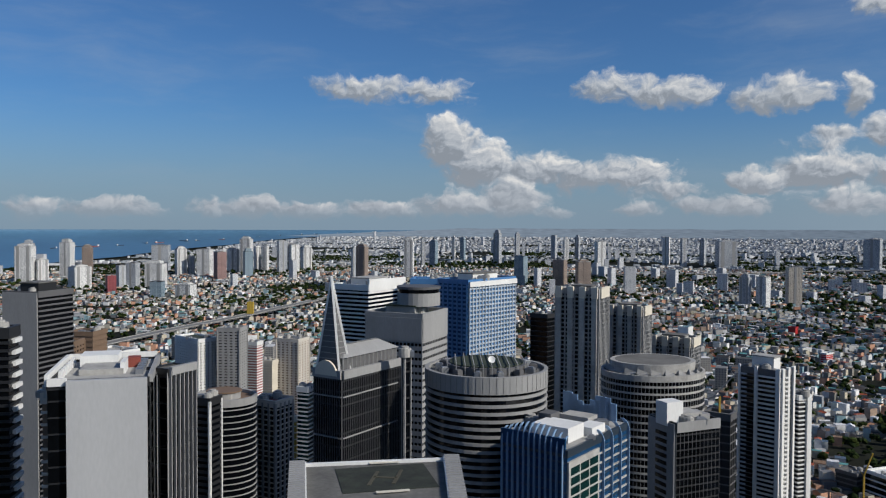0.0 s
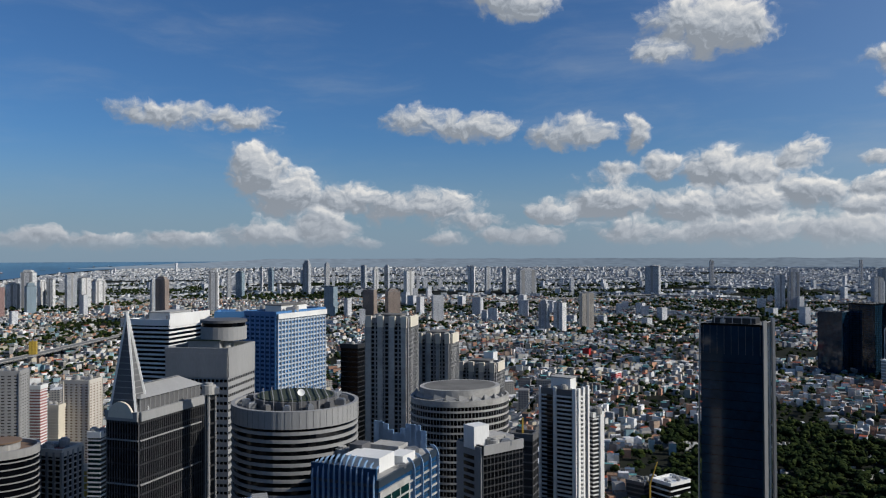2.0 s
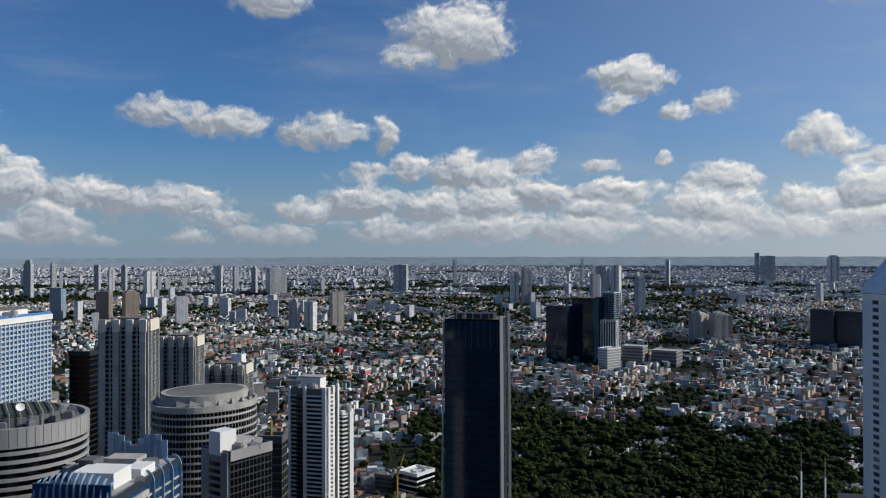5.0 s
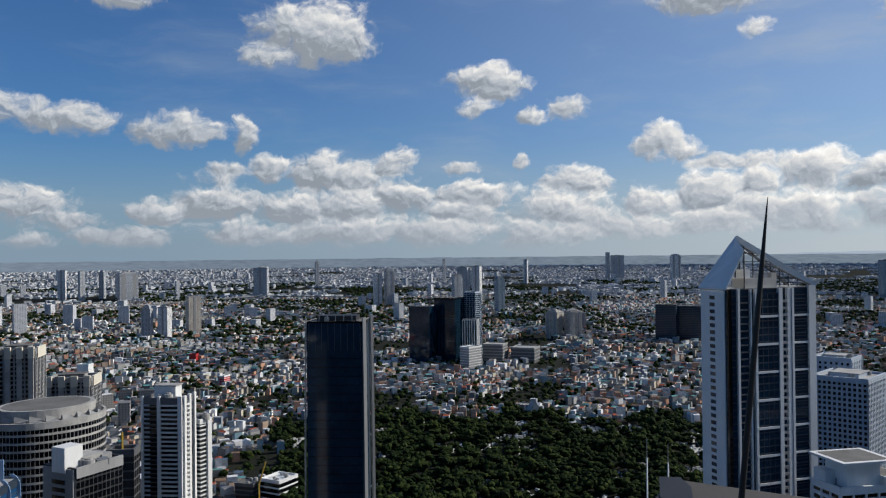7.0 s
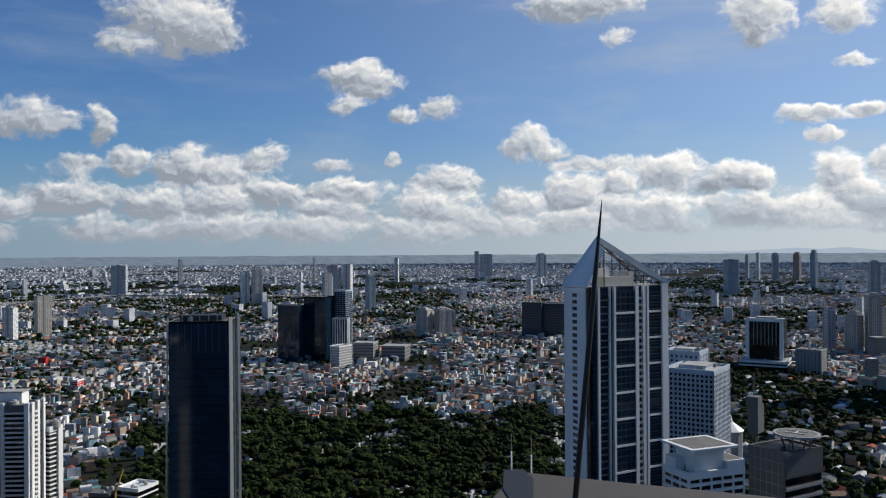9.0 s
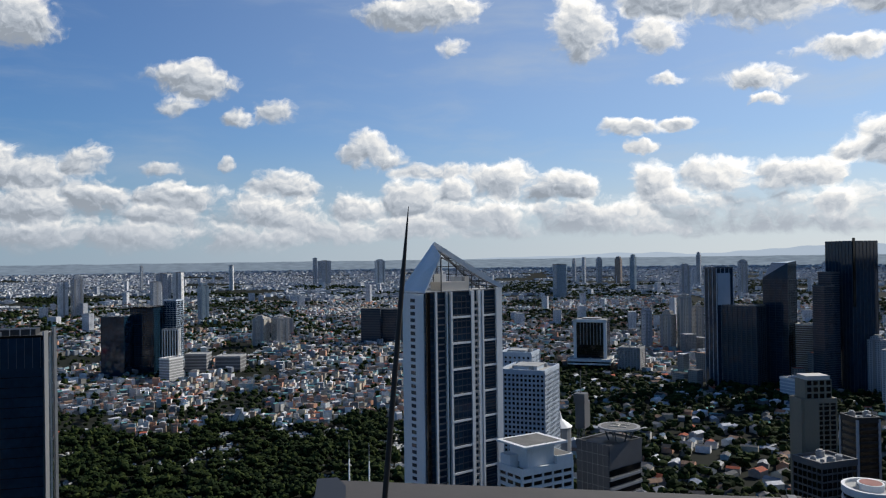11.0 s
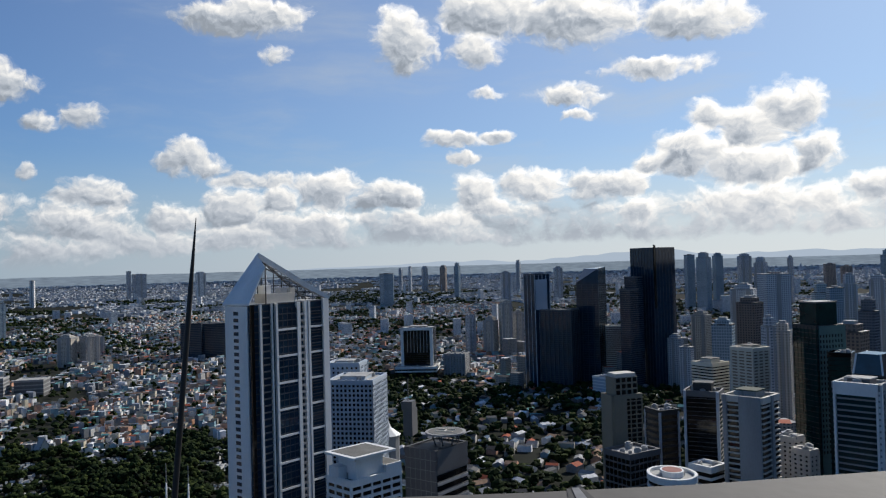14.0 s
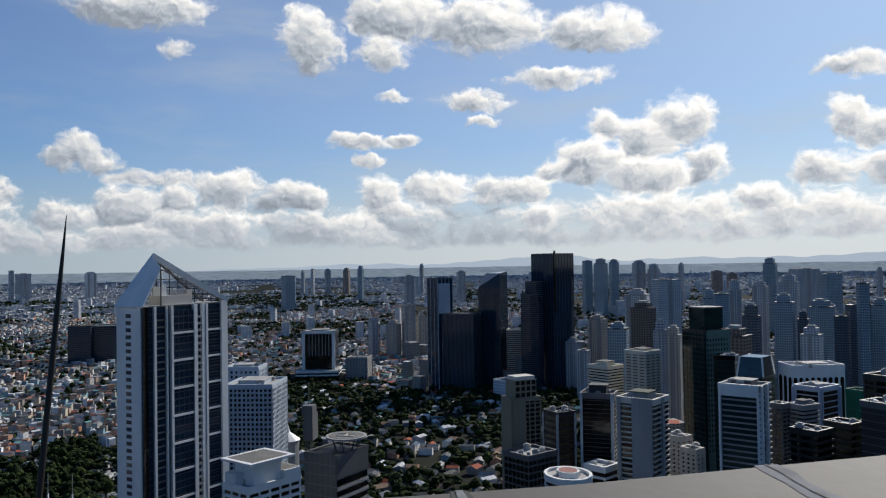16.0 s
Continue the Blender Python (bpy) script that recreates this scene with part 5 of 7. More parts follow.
plain_tower("podium_block", "grey retail podium with white roofs", (42.38, 43.03, 43.93), 1530, 50, -6.66, core=M_GREY, band=M_WHITE, band_h=1.0, roof=M_ROOFW, storey=5)
plain_tower("white_hall", "white box-shaped hall with flat roof", (44.03, 45.44, 45.79), 1600, 75, -6.46, core=M_MID, band=M_GREY, band_h=2.4, roof=M_ROOFW, storey=6, clutter=False)
plain_tower("sports_hall", "pale sports hall with a broad white roof", (46.03, 47.70, 48.10), 1610, 75, -6.72, core=M_MID, band=M_GREY, band_h=2, roof=M_ROOFW, storey=7, clutter=False)
plain_tower("glass_pair", "dark blue glass office block far beyond the park", (56.12, 57.48, 57.63), 2000, 80, -3.66, core=M_NAVY, band=M_GLASS_BLUE, band_h=1.6, storey=4.2, clutter=False)
plain_tower("glass_pair", "dark glass office block far beyond the park", (57.55, 59.18, 59.40), 2010, 80, -3.72, core=M_GLASS_BLUE, band=M_NAVY, band_h=1.6, storey=4.2, clutter=False)

# hotel slabs
P = corner_plan(65.97, 69.16, 70.17, 490, 74)
tower("hotel_slab", "pale blue-white hotel slab with a grid of windows", P, up(-8.29, 490), 2.9, M_GLASS, M_LBLUE, 1.2, 0.3, M_LBLUE, 2.7, 1.0, 0.5, roof=M_ROOFW, parapet=1.6, pent=2.5)
P = corner_plan(65.98, 68.22, 68.81, 560, 74)
tower("hotel_slab", "pale hotel slab with small windows behind another", P, up(-7.01, 560), 3.1, M_GLASS, M_LBLUE, 1.6, 0.3, M_LBLUE, 3.4, 1.8, 0.5, roof=M_ROOFW, pent=2)

# white terraces and the round helipad below
D = 300
P = corner_plan(65.92, 67.49, 70.99, D, 38)
T = up(-15.09, D)
g = tower("terraced_block", "white concrete block with terraces and a big roof slab", P, T, 2.8, M_GLASS, M_WHITE, 1.2, 0.4, M_WHITE, 5, 0.7, 0.5, roof=M_ROOF, parapet=1.2)
q = on_roof(g, P, 0.42, 0.5, 13, 11, T, T + 9, M_WHITE, "core_house")
on_roof(g, P, 0.42, 0.5, 21, 18, T + 9, T + 9.8, M_WHITE, "roof_plate")
on_roof(g, P, 0.42, 0.5, 17, 14.5, T + 9.8, T + 9.9, M_ROOF, "roof_felt")
on_roof(g, P, 0.85, 0.4, 8, 12, T, T + 4, M_WHITE, "terrace_house")
on_roof(g, P, 0.85, 0.4, 7, 10.5, T + 4, T + 4.1, M_ROOF, "terrace_floor")
on_roof(g, P, 0.1, 0.75, 5, 6, T, T + 5, M_WHITE, "terrace_house")
D = 345
P = corner_plan(71.42, 73.59, 75.75, D, 52)
T = up(-13.29, D)
g = tower("helipad_block", "grey panelled office block with a round helipad", P, T, 4.2, M_GLASS, M_MID, 1.2, 0.4, None, roof=M_DARK, parapet=1.0, clutter=False)
wall = on_edge(g, P, 3, 0, 1, T - 26, T + 1, 0.6, M_MID, "panel_wall")
for k in range(1, 6):
    on_edge(wall, P, 3, k / 6, k / 6 + 0.008, T - 26, T + 1, 0.68, M_GREY, "panel_joint")
    on_edge(wall, P, 3, 0, 1, T - 26 + k * 4.5, T - 25.8 + k * 4.5, 0.68, M_GREY, "panel_joint")
on_edge(g, P, 0, 0, 1, T - 9, T + 1, 0.6, M_MID, "panel_wall")
for k in range(1, 9):
    on_edge(g, P, 0, 0, 1, T - 10 - k * 4.2, T - 8.8 - k * 4.2, 0.7, M_GREY, "sunshade")
pad = Vector(P[1][0]) * 0.1 + Vector(P[1][1]) * 0.32 + Vector(P[1][2]) * 0.2
disc = [(9.2 * cos(i * pi / 16) + pad.x, 9.2 * sin(i * pi / 16) + pad.y) for i in range(32)]
link_mesh("helipad", *prism(disc, T + 5.2, T + 6.0), M_GREY, parent=g)
link_mesh("helipad_deck", *prism(grow(disc, -1.4), T + 6.0, T + 6.1), M_ROOF, parent=g)
bar((pad.x - 2.5, pad.y - 4, T + 6.2), (pad.x - 2.5, pad.y + 4, T + 6.2), 0.5, M_CREAM, "pad_mark", g)
bar((pad.x + 2.5, pad.y - 4, T + 6.2), (pad.x + 2.5, pad.y + 4, T + 6.2), 0.5, M_CREAM, "pad_mark", g)
bar((pad.x - 2.5, pad.y, T + 6.2), (pad.x + 2.5, pad.y, T + 6.2), 0.5, M_CREAM, "pad_mark", g)
for k in range(8):
    a = k * pi / 4
    bar((pad.x + 5 * cos(a), pad.y + 5 * sin(a), T), (pad.x + 7 * cos(a), pad.y + 7 * sin(a), T + 5.2), 0.5, M_MID, "pad_strut", g)
D = 372
mast = thing("lattice_mast", *spot_at(71.69, D), 0, "grey lattice mast with a machine box beside offices", "mast")
T = up(-8.13, D)
for dx, dy in ((-1.2, -1.2), (1.2, -1.2), (1.2, 1.2), (-1.2, 1.2)):
    bar((dx, dy, 0), (dx, dy, T - 14), 0.35, M_MID, "mast_leg", mast)
for k in range(30):
    z = k * 5.0
    if z < T - 20:
        bar((-1.2, -1.2, z), (1.2, -1.2, z + 5), 0.22, M_MID, "mast_brace", mast)
        bar((1.2, -1.2, z), (1.2, 1.2, z + 5), 0.22, M_MID, "mast_brace", mast)
link_mesh("machine_box", *joined(box(-1.5, -2.2, T - 26, 6.5, 2.2, T - 14), box(-2.5, -2.6, T - 14, 3, 2.6, T - 10)), M_MID, parent=mast)
bar((0, 0, T - 14), (0, 0, T), 0.3, M_MID, "mast_tip", mast)
tent = thing("white_tent", *spot_at(70.16, 545), 0, "white peaked canopy beside a hotel", "tent")
tz = up(-11.90, 545)
n = 12
tv = [(9 * cos(i * 2 * pi / n), 9 * sin(i * 2 * pi / n), tz) for i in range(n)] + [(2.2 * cos(i * 2 * pi / n), 2.2 * sin(i * 2 * pi / n), tz + 5) for i in range(n)] + [(0, 0, tz + 13)]
link_mesh("canopy", tv, [(i, (i + 1) % n, n + (i + 1) % n, n + i) for i in range(n)] + [(n + i, n + (i + 1) % n, 2 * n) for i in range(n)], M_WHITE, parent=tent)
bar((0, 0, 0), (0, 0, tz + 13.5), 0.5, M_STEEL, "tent_pole", tent)
link_mesh("hall", *prism([(8 * cos(i * 2 * pi / n), 8 * sin(i * 2 * pi / n)) for i in range(n)], 0, tz), M_GREY, parent=tent)

# framed office beyond the villas
D = 1590
P = corner_plan(71.27, 73.58, 73.82, D, 82)
T = up(-4.60, D)
g = tower("framed_office", "white-framed office block with a dark glass centre", P, T, 4.0, M_GLASS, M_DARK, 0.6, 0.1, roof=M_ROOFW, pent=3)
for s0, s1 in ((0, 0.09), (0.90, 1.0)):
    on_edge(g, P, 3, s0, s1, 0, T + 2, 2.0, M_WHITE, "frame_upright")
on_edge(g, P, 3, 0, 1, T - 4, T + 2, 2.0, M_WHITE, "frame_head")
for k in range(7):
    on_edge(g, P, 3, 0.2 + k * 0.1, 0.22 + k * 0.1, T - 48, T - 4, 1.0, M_GREY, "fin")
plain_tower("office_podium", "white low podium of an office block", (70.83, 73.77, 74.05), 1560, 84, -7.39, core=M_GLASS, band=M_WHITE, band_h=3, storey=6, roof=M_ROOFW)
plain_tower("pale_low_block", "pale low office block with window rows", (74.36, 75.80, 76.17), 1560, 76, -6.53, core=M_GLASS, band=M_GREY, band_h=2.2, pier=M_GREY, bay=6, pier_w=3, pier_out=0.5)

# dark cluster beyond the villas
D = 1380
P = corner_plan(80.19, 80.96, 82.01, D, 45)
T = up(-1.00, D)
g = tower("framed_tower", "dark glass tower with a white lattice frame", P, T, 4.0, M_GLASS_BLUE, M_NAVY, 0.6, 0.1, M_LBLUE, 9, 0.9, 0.6, clutter=False)
on_edge(g, P, 0, 0.05, 0.8, T - 60, T - 8, 1.0, M_LBLUE, "pale_panel")
plain_tower("stepped_tower", "dark glass apartment tower with many floors", (81.30, 83.45, 84.01), 1365, 70, -3.57, core=M_GLASS_BLUE, band=M_MID, band_h=0.6, pier=M_NAVY, bay=8, pier_w=2.5, pier_out=0.8)
D = 1400
P = corner_plan(83.88, 85.41, 85.94, D, 68)
T = up(-1.78, D)
g = tower("slanted_tower", "dark blue glass tower with a slanted top", P, T, 4.0, M_GLASS_BLUE, M_NAVY, 0.5, 0.1, M_NAVY, 10, 0.6, 0.4, clutter=False, parapet=0)
c, r, f, l = [Vector(p) for p in P[1]]
t1, t2 = up(-1.81, D), up(-0.66, D)
vs = [(*p, T) for p in (c, r, f, l)] + [(*c, t2), (*r, t2 + 3), (*f, t2), (*l, t1 + 4)]
link_mesh("slanted_top", vs, [(0, 1, 5, 4), (1, 2, 6, 5), (2, 3, 7, 6), (3, 0, 4, 7), (4, 5, 6, 7)], M_GLASS_BLUE, parent=g)
D = 1380
P = corner_plan(87.69, 89.21, 90.64, D, 45)
T = up(0.65, D)
g = tower("twin_tower", "tall dark blue glass tower with stepped side", P, T, 4.0, M_GLASS_BLUE, M_GLASS_BLUE, 1.2, 0.2, M_NAVY, 7, 0.7, 0.5, clutter=False)
on_edge(g, P, 0, 0.02, 0.10, T - 100, T + 6, 1.5, M_GLASS, "fin_wall")
plain_tower("twin_tower_step", "dark glass stepped wing of a tall tower", (87.22, 87.99, 88.47), 1365, 55, -1.34, core=M_GLASS_BLUE, band=M_NAVY, band_h=1.2, clutter=False)
plain_tower("twin_tower_step", "lower dark glass stepped wing of a tall tower", (86.88, 87.56, 88.16), 1350, 55, -2.22, core=M_GLASS_BLUE, band=M_NAVY, band_h=1.2, clutter=False)
plain_tower("brown_flats", "brown apartment slab between glass towers", (85.84, 86.97, 87.17), 1400, 80, -4.74, core=M_BROWN, band=M_BEIGE, band_h=1.0)
plain_tower("retail_block", "pale curved retail block under glass towers", (84.83, 85.92, 86.80), 1290, 45, -8.36, core=M_LBLUE, band=M_WHITE, band_h=1.5, storey=5, roof=M_ROOFW)

# towers in front of the coping
D = 430
P = corner_plan(85.47, 86.19, 88.11, D, 30)
T = up(-9.62, D)
g = tower("olive_tower", "olive-brown apartment tower with blank wall and recessed balconies", P, T, 2.4, M_GLASS, M_OLIVE, 0.6, 0.3, M_OLIVE, 3.2, 0.6, 0.5, parapet=1.0, clutter=False)
on_edge(g, P, 3, 0, 1, 0, T + 1, 1.0, M_OLIVE, "blank_wall")
on_edge(g, P, 0, 0.0, 0.45, 0, T + 1, 1.0, M_OLIVE, "blank_wall")
pen = [tuple(Vector(p) * 0.82) for p in P[1]]
upper = link_mesh("upper_house", *prism(pen, T, T + 10), M_OLIVE, parent=g)
PP = (P[0], pen)
for k in range(3):
    for j in range(4):
        on_edge(upper, PP, 0, 0.08 + j * 0.24, 0.24 + j * 0.24, T + 1 + k * 3.2, T + 3.2 + k * 3.2, 0.1, M_GLASS, "recess", 0.05)
on_roof(g, P, 0.5, 0.5, 12, 9, T + 10, T + 12, M_BEIGE, "roof_house")
plain_tower("white_sided_block", "white-sided block with a dark window wall", (88.35, 89.31, 90.53), 450, 35, -10.65, core=M_GLASS, band=M_DARK, band_h=1.4, pier=M_LBLUE, bay=12, pier_w=1.2, roof=M_ROOFW)
D = 425
P = corner_plan(90.93, 93.23, 93.54, D, 80)
T = up(-9.34, D)
g = tower("black_banded_tower", "black glass office tower with white edge piers", P, T, 2.2, M_GLASS, M_MID, 0.2, 0.2, roof=M_ROOF, pent=5, pent_mat=M_DARK)
for s0, s1 in ((0, 0.07), (0.92, 1)):
    on_edge(g, P, 3, s0, s1, 0, T + 1.6, 1.0, M_LBLUE, "edge_pier")
D = 385
P = corner_plan(93.50, 95.92, 96.90, D, 66)
T = up(-9.67, D)
g = tower("grey_flats", "grey apartment tower with blank wall and side balconies", P, T, 2.45, M_GLASS, M_BEIGE, 0.65, 0.6, None, roof=M_GREEN, parapet=1.5, pent=3.4, pent_mat=M_GREY)
on_edge(g, P, 3, 0.42, 0.98, 0, T + 1.6, 1.2, M_GREY, "blank_wall")
on_edge(g, P, 3, 0.0, 0.10, 0, T + 1.6, 1.1, M_GREY, "upright")
on_edge(g, P, 0, 0.45, 0.6, 0, T + 1.6, 1.1, M_GREY, "upright")
plain_tower("beige_terraces", "beige stepped block of flats", (96.79, 97.73, 98.36), 430, 55, -12.06, core=M_GLASS, band=M_BEIGE, band_h=1.25, pier=M_BEIGE, bay=3.4, pier_w=1.6, roof=M_ROOFW, storey=2.18)
plain_tower("beige_terraces", "lower beige block of flats with parapet", (97.70, 98.70, 99.18), 415, 55, -12.83, core=M_GLASS, band=M_BEIGE, band_h=1.25, pier=M_BEIGE, bay=3.4, pier_w=1.6, roof=M_ROOFW, storey=2.18)
plain_tower("podium_offices", "dark glass podium with terraces on its roof", (85.53, 87.22, 89.21), 400, 45, -13.62, core=M_GLASS, band=M_MID, band_h=0.8, pier=M_MID, bay=3, pier_w=0.3, pier_out=0.3, roof=M_ROOFW)
D = 370
P = ring_plan(89.99, D, 12, 10, 20, n=26)
T = up(-14.70, D)
g = tower("curved_terrace_block", "white curved block with a red roof court", P, T, 3.4, M_GLASS, M_WHITE, 1.4, 0.6, roof=M_ROOFW, parapet=1.5, clutter=True)
link_mesh("roof_court", *prism([(x * 0.5, y * 0.5) for x, y in P[1]], T + 0.3, T + 2.8), M_WHITE, parent=g)
link_mesh("court_floor", *prism([(x * 0.42, y * 0.42) for x, y in P[1]], T + 2.8, T + 2.9), M_RED, parent=g)
plain_tower("low_white_offices", "white low office block with roof plant", (91.17, 92.54, 93.47), 390, 55, -14.26, core=M_GLASS, band=M_WHITE, band_h=1.25, roof=M_ROOFW)
plain_tower("cream_tower", "cream apartment tower with rounded balconies", (94.12, 95.46, 96.45), 620, 50, -6.35, storey=2.24, core=M_BROWN, band=M_CREAM, band_h=1.15, band_out=0.6, pier=M_CREAM, bay=6, pier_w=1.4, pier_out=0.6, pent=2.5)
plain_tower("cream_block", "cream mid-rise block with terraces", (91.55, 92.88, 93.93), 640, 50, -7.39, storey=2.24, core=M_GLASS, band=M_CREAM, band_h=1.3, pent=4, pent_mat=M_CREAM)
D = 620
P = corner_plan(98.00, 99.36, 101.03, D, 42)
T = up(-4.84, D)
g = tower("teal_office", "dark teal glass office tower with a stone face", P, T, 3.7, M_GLASS_TEAL, M_DARK, 0.5, 0.1, M_GLASS_TEAL, 4, 0.5, 0.3, clutter=False, parapet=1.5)
wall = on_edge(g, P, 0, 0.08, 1.0, 0, T + 1, 0.8, M_TEAL_STONE, "stone_face")
win = on_edge(wall, P, 0, 0.1, 0.14, 0, 2.0, 0.86, M_GLASS, "window", -0.6)
for k in range(1, 24):
    for j in range(8):
        pp, qq = Vector(P[1][0]), Vector(P[1][1])
        o = share(win, tuple(((qq - pp) * 0.105 * j).to_3d()))
        o.location.z = T - 3.5 - k * 3.7
pen = [tuple(Vector(p) * 0.72) for p in P[1]]
link_mesh("upper_house", *prism(pen, T, T + 17), M_GLASS_TEAL, parent=g)
link_mesh("upper_roof", *prism(grow(pen, 0.5), T + 17, T + 18), M_MID, parent=g)
plain_tower("dark_slab", "dark glass slab beside a teal tower", (100.00, 101.30, 101.55), 600, 80, -6.57, core=M_GLASS_TEAL, band=M_GLASS, band_h=0.4)
P = corner_plan(101.42, 103.08, 103.78, 570, 70)
T = up(-7.79, 570)
g = tower("tapered_office", "glass office with a tapered white-edged crown", P, T, 3.8, M_GLASS_TEAL, M_DARK, 0.4, 0.1, clutter=False, parapet=0.3)
c4 = [Vector(p) for p in P[1]]
vs = [(*p, T) for p in c4] + [(*(p * 0.82), T + 13) for p in c4]
link_mesh("tapered_crown", vs, [(0, 1, 5, 4), (1, 2, 6, 5), (2, 3, 7, 6), (3, 0, 4, 7), (4, 5, 6, 7)], M_GLASS_BLUE, parent=g)
for p in c4:
    bar((*p, T), (*(p * 0.82), T + 13.2), 1.0, M_WHITE, "crown_edge", g)
D = 560
P = corner_plan(104.00, 104.85, 107.94, D, 25)
T = up(-7.11, D)
g = tower("arched_office", "white office block with tall arched windows", P, T, 4.0, M_WHITE, M_WHITE, 0.0, 0.0, roof=M_ROOFW, parapet=2.0, pent=2)
for ed, n in ((0, 9), (3, 3)):
    for k in range(n):
        s0 = (k + 0.18) / n
        s1 = (k + 0.82) / n
        pp, qq = Vector(P[1][ed]), Vector(P[1][(ed + 1) % 4])
        dd = (qq - pp).normalized()
        nn = Vector((dd.y, -dd.x))
        a, b = pp + (qq - pp) * s0, pp + (qq - pp) * s1
        rr = (b - a).length / 2
        mm = (a + b) / 2
        ring = [(-rr, T - 34)] + [(-rr * cos(i * pi / 8), T - 6 - rr + rr * sin(i * pi / 8)) for i in range(9)] + [(rr, T - 34)]
        vv = [(*(mm + dd * h + nn * o), z) for o in (-0.3, 0.12) for h, z in ring]
        m = len(ring)
        link_mesh("arched_window", vv, [tuple(range(m, 2 * m)), tuple(range(m - 1, -1, -1))] + [(i, (i + 1) % m, (i + 1) % m + m, i + m) for i in range(m)], M_GLASS, parent=g)
plain_tower("white_sided_office", "white-sided office with a dark curved glass front", (104.93, 106.51, 107.56), 500, 60, -8.43, core=M_GLASS, band=M_LBLUE, band_h=0.5, pier=M_LBLUE, bay=30, pier_w=3, roof=M_ROOFW, pent=2)
plain_tower("stepped_flats", "grey stepped block with many terraces", (104.57, 105.42, 106.29), 470, 50, -9.62, core=M_GLASS, band=M_GREY, band_h=1.15, band_out=0.8, storey=2.24, pent=3)
D = 400
P = corner_plan(100.26, 102.79, 103.45, D, 72)
T = up(-8.56, D)
g = tower("louvred_tower", "white tower with rows of pale sun louvres", P, T, 2.67, M_GLASS_TEAL, M_GREY, 0.75, 0.6, None, roof=M_ROOFW, pent=3, pent_mat=M_MID)
for s0, s1 in ((0, 0.05), (0.95, 1.0)):
    on_edge(g, P, 3, s0, s1, 0, T + 1.6, 1.3, M_WHITE, "upright")
on_edge(g, P, 0, 0.0, 0.12, 0, T + 1.6, 1.3, M_WHITE, "upright")
on_edge(g, P, 0, 0.5, 0.62, 0, T + 1.6, 1.3, M_WHITE, "upright")
on_edge(g, P, 3, 0, 1, T - 4, T + 1.8, 1.0, M_WHITE, "roof_edge")
plain_tower("dark_grid_tower", "dark concrete tower with a fine window grid", (103.37, 104.16, 104.61), 460, 60, -9.61, core=M_GLASS, band=M_MID, band_h=0.8, pier=M_MID, bay=3, pier_w=0.6, pier_out=0.4, storey=2.18)
plain_tower("dark_office", "dark office block with a pale roof edge", (104.63, 106.25, 107.11), 410, 60, -11.23, core=M_GLASS, band=M_DARK, band_h=1.2, roof=M_ROOFW)
plain_tower("dark_office", "blue-black office block with flat roof", (106.68, 108.19, 108.95), 440, 60, -10.63, core=M_GLASS, band=M_DARK, band_h=1.0, roof=M_ROOFW)
plain_tower("netted_block", "block wrapped in green building net", (107.98, 108.88, 109.36), 560, 60, -8.47, core=M_GREEN_NET, band=M_GREEN_NET, band_h=0.4, clutter=False)
plain_tower("dark_residence", "dark apartment tower with thin balcony lines", (109.03, 110.90, 111.81), 430, 60, -7.59, core=M_GLASS, band=M_DARK, band_h=1.0, pier=M_DARK, bay=5)
plain_tower("dark_residence", "dark brick apartment block below a green net", (108.79, 110.23, 111.15), 400, 60, -9.26, core=M_DARK, band=M_MID, band_h=0.4)

# bright blocks and a crane among the houses
plain_tower("red_block", "bright red painted block among low houses", (23.51, 23.96, 24.12), 1770, 70, -6.62, core=M_CRIMSON, band=M_CRIMSON, band_h=0.5, clutter=False)
plain_tower("red_block", "red-fronted shop block beside houses", (25.48, 25.81, 26.21), 1400, 60, -8.19, core=M_CRIMSON, band=M_WHITE, band_h=0.6, clutter=False)
plain_tower("teal_roof_block", "white warehouse with a pale teal roof", (16.53, 17.20, 17.50), 1560, 60, -6.93, core=M_WHITE, band=M_WHITE, roof=M_TEAL_ROOF, clutter=False)
cr = thing("yellow_crane", *spot_at(28.10, 700), 0, "yellow site crane with a raised boom", "crane")
cz = up(-15.48, 700)
link_mesh("carrier", *joined(box(-3, -1.5, 0, 3, 1.5, 2.2), box(-2, -1.2, 2.2, 0.5, 1.2, 4)), M_YELLOW, parent=cr)
bar((0, 0, 3.5), (0, 0, cz), 1.2, M_YELLOW, "mast", cr)
bar((0, 0, cz), (5, -3, up(-14.04, 700)), 0.9, M_YELLOW, "boom", cr)
bar((0, 0, cz), (-3, 1.5, cz + 4), 0.6, M_YELLOW, "stay", cr)


